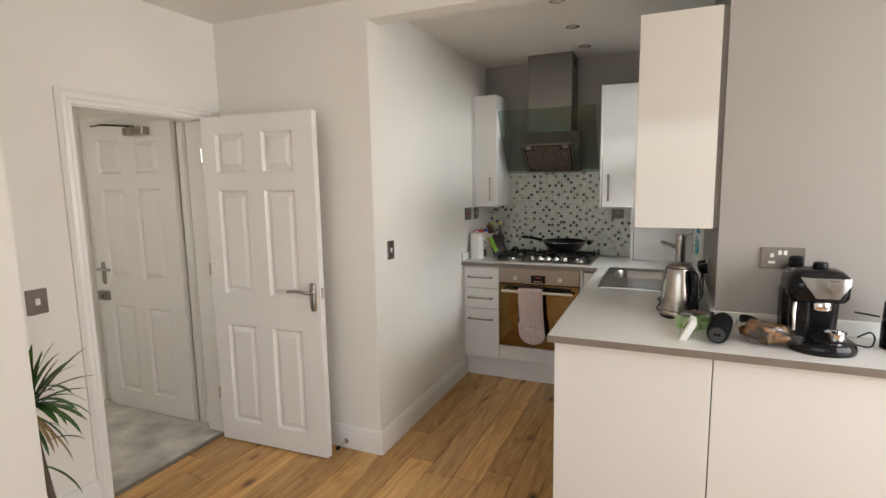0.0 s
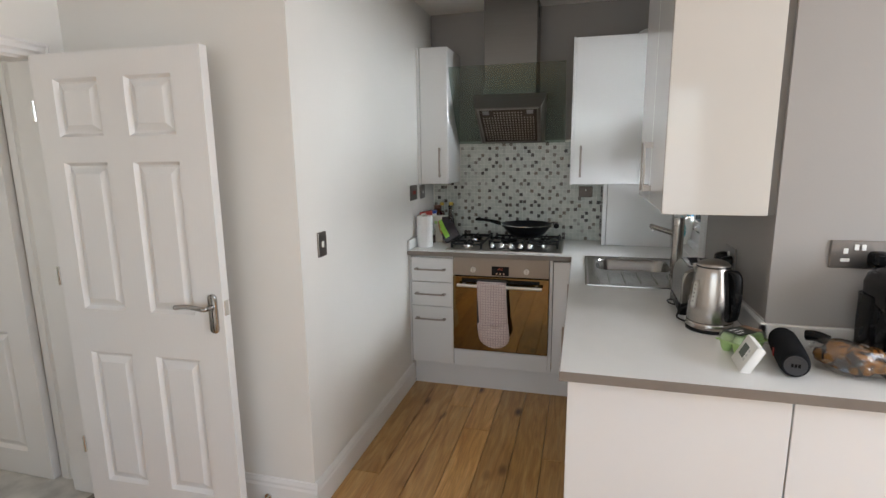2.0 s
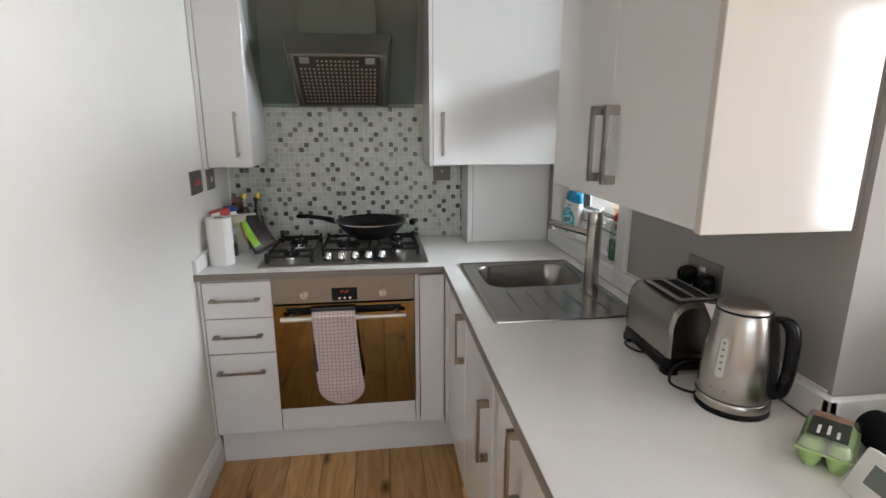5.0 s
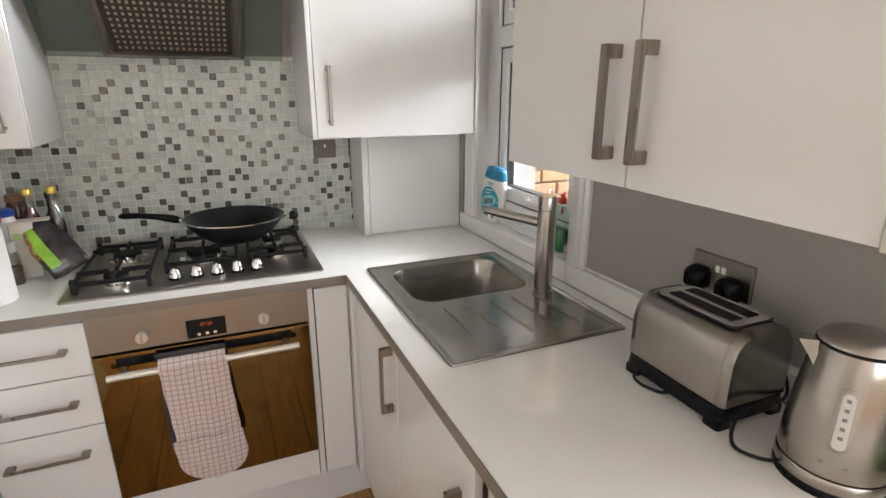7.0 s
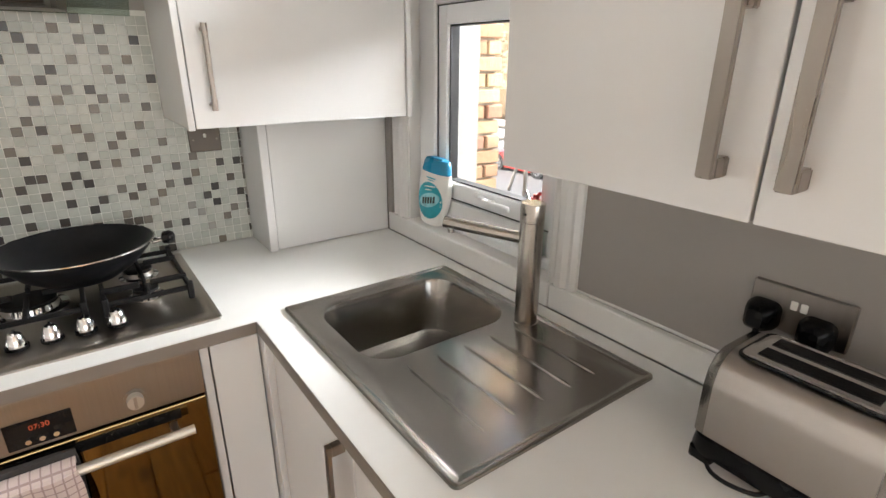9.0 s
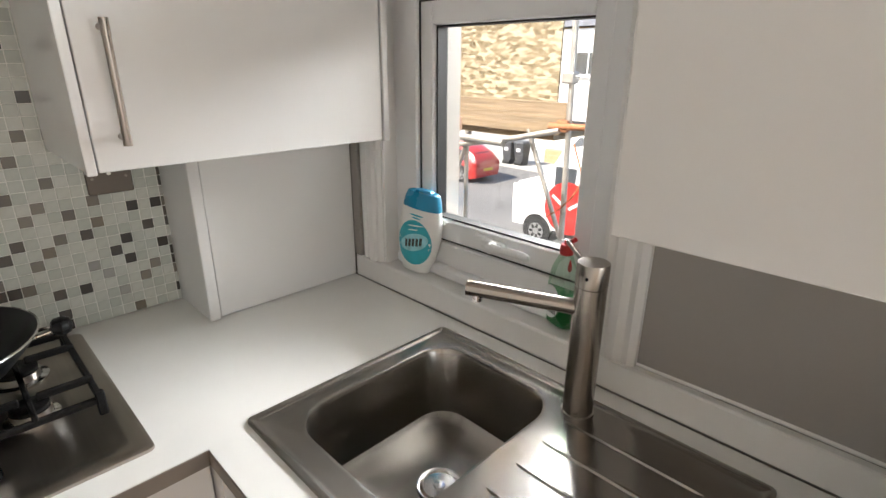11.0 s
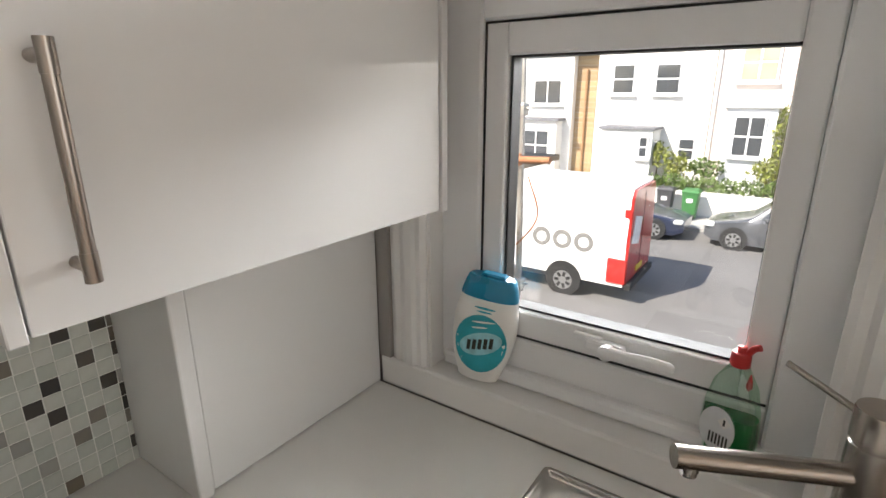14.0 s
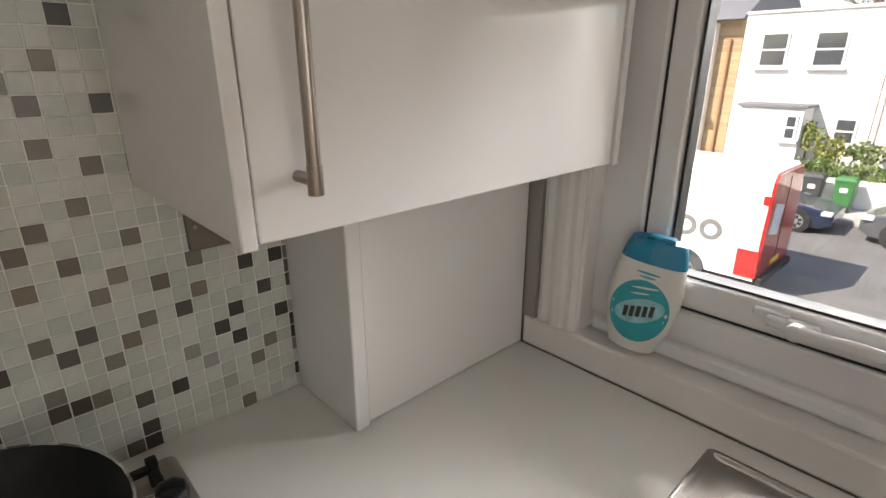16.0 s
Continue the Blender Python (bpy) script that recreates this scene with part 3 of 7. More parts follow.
for z0, z1, hz in ((0.713, 0.870, 0.797), (0.553, 0.709, 0.636), (0.168, 0.549, 0.471)):
    f = part("drawer_front", B(-1.381, -1.105, YF, YF + 0.019, z0, z1, bev=0.002, seg=2), GLOSS, dr)
    bar_handle(f, (-1.352, YF, hz), (-1.152, YF, hz), (0, -1, 0))
# oven housing
oh = thing("oven_housing", (-0.805, YF, 0.16), "white oven housing with a lower panel", "oven housing")
part("body", B(-1.103, -0.507, YF + 0.05, 4.55, 0.16, 0.278), CARCASS, oh)
part("lower_panel", B(-1.101, -0.509, YF, YF + 0.019, 0.168, 0.276, bev=0.002, seg=2), GLOSS, oh)
part("side_panel", B(-0.506, -0.488, YF - 0.001, 4.55, 0.16, 0.885, bev=0.0015), GLOSS, oh)
cp = thing("corner_post", (-0.43, YF, 0.16), "white gloss filler panel in the cabinet corner", "filler panel")
part("panel", B(-0.484, -0.377, YF, YF + 0.019, 0.168, 0.872, bev=0.002, seg=2), GLOSS, cp)
part("return", B(-0.374, -0.355, YF - 0.04, YF + 0.019, 0.16, 0.884, bev=0.002), GLOSS, cp)
part("plinth", B(XK + 0.017, -0.30, 4.036, 4.052, 0.0, 0.158), GLOSS, None, "white gloss plinth under the units", kind="structure", category="plinth")
part("plinth", B(-0.318, -0.302, 2.36, 4.034, 0.0, 0.158), GLOSS, None, "white gloss plinth under the sink run", kind="structure", category="plinth")

# oven
ov = thing("oven", (-0.805, YF, 0.28), "stainless built-in oven with bronze mirror glass door", "oven")
part("body", B(-1.095, -0.513, YF + 0.02, 4.50, 0.285, 0.858), BLACK, ov)
part("fascia", B(-1.1025, -0.508, YF - 0.012, YF + 0.019, 0.769, 0.8835, bev=0.002), OVENSTEEL, ov, "brushed steel control panel")
dp = part("display", B(-0.857, -0.750, YF - 0.0145, YF - 0.011, 0.777, 0.834, bev=0.001), BLACK, ov, "black clock display")
RED = mat("red_digits", (0.35, 0.05, 0.02), 0.5, 0, 0)
RED.node_tree.nodes["Principled BSDF"].inputs["Emission Color"].default_value = (1, 0.16, 0.04, 1)
RED.node_tree.nodes["Principled BSDF"].inputs["Emission Strength"].default_value = 0.06


def lettering(name, text, size, m, material, parent, extrude=0.0004):
    cu = bpy.data.curves.new(name, "FONT")
    cu.body, cu.size, cu.extrude, cu.align_x, cu.align_y = text, size, extrude, "CENTER", "CENTER"
    tmp = bpy.data.objects.new(name, cu)
    scene.collection.objects.link(tmp)
    me = bpy.data.meshes.new_from_object(tmp.evaluated_get(bpy.context.evaluated_depsgraph_get()))
    bpy.data.objects.remove(tmp)
    me.transform(Matrix.Translation(-OFF.get(parent.name, Vector())) @ m)
    me.materials.append(material)
    ob = new(name, me)
    ob.parent = parent
    OFF[ob.name] = OFF.get(parent.name, Vector())
    return ob


lettering("digits", "07:30", 0.015, pose(-0.803, YF - 0.0152, 0.817, 90, 0, 0), RED, dp)
for i in range(3):
    part("button", tube([(-0.825 + 0.022 * i, YF - 0.014, 0.789), (-0.825 + 0.022 * i, YF - 0.018, 0.789)], 0.005, 12), CHROME, dp)
STEEL_KNOB = mat("satin_knob_steel", (0.55, 0.53, 0.50), 0.32, 0.8, 0.03, 10, 0)
for x in (-0.970, -0.643):
    k = part("knob", tube([(x, YF - 0.012, 0.810), (x, YF - 0.034, 0.810)], 0.0155, 20), STEEL_KNOB, ov, "steel control knob", smooth=True)
    part("knob_collar", tube([(x, YF - 0.012, 0.810), (x, YF - 0.015, 0.810)], 0.021, 20), OVENSTEEL, k)
    part("grip", B(x - 0.003, x + 0.003, YF - 0.036, YF - 0.033, 0.797, 0.824, bev=0.001), STEEL, k)
od = part("oven_door", B(-1.1015, -0.509, YF - 0.014, YF + 0.018, 0.283, 0.763, bev=0.003, seg=2), OVENGLASS, ov, "bronze mirrored glass door")
part("vent_gap", B(-1.045, -0.565, YF - 0.0155, YF - 0.013, 0.728, 0.752), BLACK, od)
part("handle", tube([(-1.066, YF - 0.055, 0.715), (-0.548, YF - 0.055, 0.715)], 0.0105, 14), mat("satin_oven_handle", (0.72, 0.68, 0.61), 0.42, 0.6, 0.03, 20, 0), od, "satin steel bar handle", smooth=True)
for x in (-1.03, -0.584):
    part("handle_bracket", B(x - 0.008, x + 0.008, YF - 0.052, YF - 0.013, 0.706, 0.724, bev=0.002), STEEL, od)


# sink run, facing the room across x
XF = -0.36
def run_unit(name, label, y0, y1, doors):
    u = thing(name, (XF, (y0 + y1) / 2, 0.16), label, "base cabinet")
    part("body", B(XF + 0.022, 0.2, y0 + 0.002, y1 - 0.002, 0.16, 0.70), CARCASS, u)
    for a, b, hy, z0, z1 in doors:
        f = part("door", B(XF, XF + 0.019, a, b, 0.168, 0.872, bev=0.002, seg=2), GLOSS, u)
        if hy:
            bar_handle(f, (XF, hy, z0), (XF, hy, z1), (-1, 0, 0), 0.016)
    return u


run_unit("sink_cabinet", "white gloss base cabinet under the sink", 3.525, 3.94, [(3.525, 3.94, 3.56, 0.66, 0.85)])
run_unit("base_cabinet", "white gloss base cabinet beside the sink unit", 3.085, 3.52, [(3.085, 3.521, 3.14, 0.56, 0.755)])
run_unit("end_cabinet", "white gloss base cabinet at the peninsula end", 2.36, 3.04, [(2.40, 3.035, 2.82, 0.68, 0.87)])
pe = thing("peninsula_back", (0.2, 2.345, 0.0), "white gloss back panels of the peninsula", "panel")
part("panel", B(XF, 0.207, 2.345, 2.363, 0.0, 0.885, bev=0.0015), GLOSS, pe)
part("panel", B(0.211, 1.0, 2.345, 2.363, 0.0, 0.885, bev=0.0015), GLOSS, pe)
part("panel", B(1.004, XR - 0.12, 2.345, 2.363, 0.0, 0.885, bev=0.0015), GLOSS, pe)


def wall_unit(name, label, x0, x1, y0, y1, z0, z1, face, doors, extra=()):
    """Wall cabinet with doors on the face '-y' or '-x'."""
    u = thing(name, ((x0 + x1) / 2, (y0 + y1) / 2, z0), label, "wall cabinet")
    if face == "-y":
        part("body", B(x0, x1, y0 + 0.021, y1, z0, z1, bev=0.002), GLOSS, u)
        for a, b, hx in doors:
            f = part("door", B(a, b, y0, y0 + 0.019, z0 + 0.001, z1 - 0.001, bev=0.002, seg=2), GLOSS, u)
            round_handle(f, (hx, y0, z0 + 0.045), (hx, y0, z0 + 0.235), (0, -1, 0))
    else:
        part("body", B(x0 + 0.021, x1, y0, y1, z0, z1, bev=0.002), GLOSS, u)
        for a, b, hy in doors:
            f = part("door", B(x0, x0 + 0.019, a, b, z0 + 0.001, z1 - 0.001, bev=0.002, seg=2), GLOSS, u)
            bar_handle(f, (x0, hy, z0 + 0.046), (x0, hy, z0 + 0.232), (-1, 0, 0), 0.018)
    for e in extra:
        part("end_strip", B(*e, bev=0.0015), DIMGLOSS if e[1] - e[0] > 0.2 else GLOSS, u)
    return u


wall_unit("wall_cabinet", "narrow white gloss wall cabinet beside the hood", -1.392, -1.191, 4.216, YB, 1.320, 2.180, "-y", [(-1.372, -1.192, -1.240)], [(-1.394, -1.375, 4.212, 4.236, 1.318, 2.182)])
wall_unit("wall_cabinet", "white gloss wall cabinet over the boxing", -0.412, 0.206, 4.216, YB, 1.320, 2.180, "-y", [(-0.396, 0.190, -0.354)], [(-0.414, -0.399, 4.212, 4.236, 1.318, 2.182), (0.193, 0.209, 4.212, 4.5, 1.318, 2.182)])
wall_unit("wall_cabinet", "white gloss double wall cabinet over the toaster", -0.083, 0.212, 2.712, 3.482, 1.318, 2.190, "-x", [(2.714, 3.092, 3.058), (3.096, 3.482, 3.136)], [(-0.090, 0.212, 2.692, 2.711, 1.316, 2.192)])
# The gap's shade is put in as a dark strip.
part("gap_shade_strip", B(0.212, 0.235, 2.705, 2.72, 1.318, 2.19), GAPDARK, None, "dark strip standing for the shaded gap beside the wall cabinet", kind="structure", category="filler")

# ---- hood ----
hood = thing("cooker_hood", (-0.805, 4.4, 1.58), "angled glass and steel chimney cooker hood", "cooker hood")
part("chimney", B(-0.972, -0.638, 4.32, YB, 1.862, ZC, bev=0.002), HOODSTEEL, hood, "brushed steel chimney")
part("chimney_slot", B(-0.6385, -0.6365, 4.40, 4.46, 2.36, 2.42), BLACK, hood)
GPROF = curve_pts([(0, 4.225, 2.055), (0, 4.27, 1.95), (0, 4.35, 1.82), (0, 4.43, 1.70), (0, 4.52, 1.582)], 5)
bm = bmesh.new()
loft(bm, [[(x, p.y + dy, p.z) for dy, x in ((0, -1.185), (0, -0.456), (0.006, -0.456), (0.006, -1.185))] for p in GPROF])
gl = part("glass_panel", bm, HOODGLASS, hood, "smoked curved glass visor", smooth=True)
gl.visible_shadow = False
part("rear_body", loft(bmesh.new(), [[(x, y, z) for x in (-0.971, -0.639)] + [(x, YB, z) for x in (-0.639, -0.971)] for y, z in ((4.345, 1.860), (4.375, 1.82), (4.45, 1.70), (4.535, 1.584))]), HOODSTEEL, hood)
cx = -0.805
A = [(cx - 0.238, 4.30, 1.885), (cx + 0.238, 4.30, 1.885), (cx + 0.215, 4.505, 1.583), (cx - 0.215, 4.505, 1.583)]
C = [(cx - 0.205, 4.205, 1.792), (cx + 0.205, 4.205, 1.792), (cx + 0.195, 4.43, 1.585), (cx - 0.195, 4.43, 1.585)]
part("canopy", loft(bmesh.new(), [A, C]), CANOPY, hood, "steel filter housing")
def on_filter(u, v, n):
    a, b, c, e = (Vector(q) for q in C)
    p = (a * (1 - u) + b * u) * (1 - v) + (e * (1 - u) + c * u) * v
    return p + n * Vector((0, -0.68, -0.733))
bm = bmesh.new()
loft(bm, [[on_filter(u, v, n) for u, v in ((0.06, 0.05), (0.94, 0.05), (0.94, 0.95), (0.06, 0.95))] for n in (0.0, 0.002)])
fl = part("grease_filter", bm, mat("dark_filter_mesh", (0.11, 0.09, 0.075), 0.42, 0.8, 0.1, 30, 0.05), hood, "dark perforated metal filter")
bm = bmesh.new()
for i in range(18):
    for j in range(12):
        u, v = 0.11 + 0.78 * i / 17, 0.13 + 0.76 * j / 11
        if j < 2 and (u < 0.26 or u > 0.74):
            continue
        du, dv = 0.0105, 0.017
        loft(bm, [[on_filter(u + a * du * s, v + b * dv * s, n) for a, b in ((-1, -1), (1, -1), (1, 1), (-1, 1))] for n, s in ((0.002, 1), (0.0032, 0.6))])
part("dimple_grid", bm, mat("bright_filter_dimples", (0.50, 0.45, 0.40), 0.35, 0.9, 0.1, 60, 0), fl, "rows of bright dimples", kind="stuff")
for u0_, u1_, v0_, v1_ in ((0.03, 0.055, 0.02, 0.98), (0.945, 0.97, 0.02, 0.98), (0.056, 0.944, 0.02, 0.045), (0.056, 0.944, 0.955, 0.98)):
    part("filter_edge", loft(bmesh.new(), [[on_filter(u, v, n) for u, v in ((u0_, v0_), (u1_, v0_), (u1_, v1_), (u0_, v1_))] for n in (0.0, 0.004)]), STEEL, hood, "bright steel filter edge")
for u in (0.16, 0.84):
    bm = bmesh.new()
    loft(bm, [[on_filter(u + a * 0.05, 0.115 + b * 0.05, n) for a, b in ((-1, -1), (1, -1), (1, 1), (-1, 1))] for n in (0.001, 0.005)])
    part("hood_lamp", bm, mat("hood_lamp_lens", (0.34, 0.33, 0.32), 0.25, 0, 0.03), hood, "small square hood lamp")

# ---- hob ----
hob = thing("gas_hob", (-0.8, 4.27, WZ), "stainless five-burner gas hob with cast iron supports", "hob")
HX, HY = -0.802, 4.275
bm = bmesh.new()
loft(bm, [rr(HX, HY, a, b, r, WZ + z) for a, b, r, z in ((0.363, 0.255, 0.012, 0.0), (0.363, 0.255, 0.012, 0.005), (0.360, 0.252, 0.011, 0.007), (0.335, 0.228, 0.02, 0.007), (0.33, 0.222, 0.02, 0.003))])
HOBSTEEL = brushed("hob_steel", (0.41, 0.375, 0.335), 0.36, (200, 4, 4))
part("hob_plate", bm, HOBSTEEL, hob, "dark brushed steel plate", smooth=True)
for x, y, r in ((-1.04, 4.165, 0.036), (-1.04, 4.40, 0.045), (-0.80, 4.325, 0.058), (-0.565, 4.40, 0.036), (-0.565, 4.245, 0.030)):
    c = (x, y)
    bu = part("burner", lathe([(r * 1.35, WZ + 0.003), (r * 1.35, WZ + 0.007), (r * 1.05, WZ + 0.009), (r, WZ + 0.022), (r * 0.9, WZ + 0.023)], c, 28), CHROME, hob, "bright metal burner ring", smooth=True)
    part("burner_cap", lathe([(r * 0.95, WZ + 0.0235), (r * 0.95, WZ + 0.029), (r * 0.8, WZ + 0.031), (0.001, WZ + 0.0305)], c, 28, cap1=False), BLACKMATT, bu, "black burner cap", smooth=True)


def support(x0, x1, y0, y1, burners):
    s = part("pan_support", bmesh.new(), BLACKMATT, hob, "black cast iron pan support")
    bm = bmesh.new()
    zt = WZ + 0.046
    for a in ((x0, x1, y0, y0), (x0, x1, y1, y1), (x0, x0, y0, y1), (x1, x1, y0, y1)):
        box(bm, a[0] - 0.005, a[1] + 0.005, a[2] - 0.005, a[3] + 0.005, WZ + 0.026, WZ + 0.038, bev=0.002)
    for x, y in ((x0, y0), (x1, y0), (x0, y1), (x1, y1)):
        box(bm, x - 0.007, x + 0.007, y - 0.007, y + 0.007, WZ + 0.003, WZ + 0.048, bev=0.002)
    for bx_, by_, r in burners:
        for dx, dy in ((1, 0), (-1, 0), (0, 1), (0, -1)):
            ex = (x1 if dx > 0 else x0) if dx else bx_
            ey = (y1 if dy > 0 else y0) if dy else by_
            sx, sy = bx_ + dx * r * 0.55, by_ + dy * r * 0.55
            if dy and abs(ey - by_) > 0.2:
                ey = by_ + dy * 0.10
            box(bm, min(sx, ex) - 0.0045, max(sx, ex) + 0.0045, min(sy, ey) - 0.0045, max(sy, ey) + 0.0045, WZ + 0.032, zt, bev=0.002)
    bmesh.ops.translate(bm, verts=bm.verts, vec=-OFF[hob.name])
    bm.to_mesh(s.data)
    bm.free()


support(-1.135, -0.945, 4.085, 4.485, [(-1.04, 4.165, 0.036), (-1.04, 4.40, 0.045)])
support(-0.905, -0.695, 4.185, 4.485, [(-0.80, 4.325, 0.058)])
support(-0.655, -0.475, 4.175, 4.485, [(-0.565, 4.40, 0.036), (-0.565, 4.245, 0.030)])
for i in range(5):
    x = -0.877 + 0.0595 * i
    part("control_knob", lathe([(0.021, WZ + 0.006), (0.021, WZ + 0.012), (0.0205, WZ + 0.0125)], (x, 4.115), 20), BLACK, hob, "black collar")
    kb = part("control_knob", lathe([(0.019, WZ + 0.012), (0.0175, WZ + 0.024), (0.012, WZ + 0.038), (0.010, WZ + 0.040)], (x, 4.115), 22), CHROME, hob, "bright metal control knob", smooth=True)
    part("grip", B(x - 0.0025, x + 0.0025, 4.103, 4.127, WZ + 0.036, WZ + 0.044, bev=0.001), CHROME, kb)

# ---- sink and tap ----
sk = thing("sink", (-0.07, 3.64, WZ), "stainless steel inset sink with ribbed drainer", "sink")
sx, sy, hx, hy = -0.0715, 3.643, 0.2385, 0.343
bx0, by0, bhx, bhy = -0.066, 3.789, 0.188, 0.150
bm = bmesh.new()
loops = [rr(sx, sy, hx - e, hy - e, max(0.012 - e, 0.004), WZ + z, 6) for e, z in ((0, 0.0005), (0.001, 0.0055), (0.006, 0.007), (0.011, 0.0055), (0.014, 0.0035), (0.022, 0.003))]
loops += [rr(bx0, by0, bhx - e, bhy - e, 0.07 - e * 0.4, WZ + z, 6) for e, z in ((-0.004, 0.003), (0.002, 0.001), (0.006, -0.008), (0.014, -0.11), (0.022, -0.140), (0.045, -0.155), (0.12, -0.158))]
loft(bm, loops, cap0=False)
part("basin", bm, STEEL_SINK, sk, smooth=True)
part("waste", lathe([(0.042, WZ - 0.156), (0.042, WZ - 0.153), (0.034, WZ - 0.1535), (0.030, WZ - 0.157), (0.012, WZ - 0.158), (0.010, WZ - 0.153), (0.0, WZ - 0.1525)], (-0.06, 3.765), 26), CHROME, sk, "chrome waste and strainer", smooth=True)
for i in range(5):
    x = -0.198 + 0.0695 * i
    bm = bmesh.new()
    loft(bm, [[(x + s * w, y, WZ + zz) for s, zz in ((-1, 0.003), (-0.5, 0.003 + k), (0.5, 0.003 + k), (1, 0.003))] for y, w, k in ((3.600, 0.001, 0.0005), (3.590, 0.0045, 0.003), (3.385, 0.0045, 0.003), (3.372, 0.001, 0.0005))])
    part("drainer_rib", bm, STEEL_SINK, sk, smooth=True)
TX, TY = 0.120, 3.602
tap = thing("tap", (TX, TY, WZ + 0.003), "brushed steel column mixer tap", "tap")
part("column", lathe([(0.0285, WZ + 0.002), (0.0285, WZ + 0.006), (0.026, WZ + 0.007), (0.026, 1.158), (0.0245, 1.159), (0.0245, 1.162), (0.0265, 1.163), (0.0265, 1.196), (0.0255, 1.199), (0.0, 1.199)], (TX, TY), 32), STEEL_V, tap, smooth=True)
sdir = Vector((-0.095, 0.168, 0)).normalized()
s0, s1 = Vector((TX, TY, 1.118)), Vector((TX, TY, 1.130)) + sdir * 0.205
part("spout", tube([s0 + sdir * 0.02, s1], 0.0135, 20), STEEL_V, tap, smooth=True)
aer = part("aerator", lathe([(0.010, 0), (0.010, 0.006), (0.0115, 0.007), (0.0115, 0.012)], n=16), CHROME, tap)
aer.location = s1 - sdir * 0.018 - Vector((0, 0, 0.022)) - tap.location
aer.data.transform(Matrix.Translation(OFF[tap.name]))
part("lever", tube([(TX + 0.012, TY + 0.016, 1.182), (0.186, 3.690, 1.196)], 0.0042, 10), STEEL_V, tap, smooth=True)
part("indicator", tube([(TX - 0.026, TY - 0.0046, 1.178), (TX - 0.0268, TY - 0.0048, 1.178)], 0.003, 8), BLACK, tap)

# ---- loose things and fittings ----
WHITEPLASTIC = mat("white_plastic", (0.80, 0.79, 0.75), 0.38, 0, 0.02, 10, 0.01)
PAPER = mat("white_paper_towel", (0.83, 0.82, 0.80), 0.92, 0, 0.02, 12, 0.35, 130)
CLEAR = pane_mat("clear_bottle_glass", (0.90, 0.92, 0.89))
CLEAR.node_tree.nodes["Mix Shader"].inputs[0].default_value = 0.10
RUBBER = mat("black_rubber", (0.008, 0.008, 0.008), 0.5, 0, 0.1, 20, 0.03, spec=0.25)


def at_pose(ob, *p):
    ob.matrix_world = pose(*p)
    return ob


def plate(name, label, m, w, h, rockers=(), sockets=(), red=False):
    """Wall plate in local x (width) and z (height), face towards -y."""
    t = thing(name, label=label, category=name.replace("_", " "), local=True)
    t.matrix_world = m
    part("faceplate", loft(bmesh.new(), [[(x, y, z) for x, z, _ in rr(0, 0, w / 2 - e, h / 2 - e, 0.004, 0)] for y, e in ((0, 0), (-0.005, 0), (-0.007, 0.002))]), NICKEL, t, "black nickel faceplate")
    for x, z, s in rockers:
        part("rocker", B(x - s, x + s, -0.0105, -0.0065, z - s * 1.5, z + s * 1.5, bev=0.0015), mat("red_rocker", (0.45, 0.08, 0.07), 0.35) if red else WHITEPLASTIC, t, "red rocker" if red else "white rocker")
    for x, z in sockets:
        part("socket_insert", B(x - 0.012, x + 0.012, -0.0085, -0.0065, z - 0.022, z - 0.012, bev=0.001), WHITEPLASTIC, t, "white socket shutter")
        part("socket_insert", B(x - 0.006, x + 0.006, -0.0085, -0.0065, z + 0.002, z + 0.018, bev=0.001), WHITEPLASTIC, t, "white socket shutter")
    for s in (-1, 1):
        part("screw", tube([(s * (w / 2 - 0.012), -0.0065, 0), (s * (w / 2 - 0.012), -0.008, 0)], 0.003, 10), HANDLE, t)
    return t


def plug_top(label, m):
    p = thing("plug", label=label, category="plug", local=True)
    p.matrix_world = m
    part("body", loft(bmesh.new(), [[(x, y, z) for x, z, _ in rr(0, 0, a, b, a * 0.6, 0)] for y, a, b in ((0, 0.025, 0.025), (-0.012, 0.025, 0.025), (-0.03, 0.019, 0.021), (-0.038, 0.012, 0.014))]), BLACK, p, smooth=True)
    part("cable_sleeve", tube([(0, -0.018, -0.022), (0, -0.02, -0.045)], 0.005, 8), RUBBER, p)


plate("light_switch", "black nickel light switch on the white kitchen wall", pose(XK + 0.001, 2.858, 1.146, 0, 0, 90), 0.07, 0.105, [(0, 0, 0.0085)])
plate("light_switch", "black nickel light switch beside the hallway door", pose(XL + 0.001, 1.612, 1.045, 0, 0, 90), 0.082, 0.11, [(0, 0, 0.0095)])
plate("cooker_switch", "black nickel switch plate with red rockers", pose(XK + 0.001, 4.105, 1.271, 0, 0, 90), 0.13, 0.095, [(-0.022, 0, 0.008), (0.0, 0, 0.008), (0.022, 0, 0.008)], red=True)
plate("fused_spur", "black nickel fused spur plate beside the tiles", pose(XK + 0.001, 4.293, 1.264, 0, 0, 90), 0.10, 0.09, [(0, 0, 0.007)])
bpl = plate("blank_plate", "bronze blank plate on the mosaic tiles", pose(-0.313, YB - 0.008, 1.25, 0, 0, 0), 0.09, 0.072, [(0, 0.012, 0.004)])
for o in bpl.children:
    if o.name.startswith("faceplate"):
        o.data.materials[0] = mat("dull_bronze_plate", (0.15, 0.125, 0.105), 0.5, 0.3, 0.06)
plate("double_socket", "black nickel double socket above the peninsula", pose(0.46, YP - 0.001, 1.207, 0, 0, 0), 0.15, 0.084, [(-0.010, 0.022, 0.006), (0.008, 0.022, 0.006)], [(-0.036, 0)])
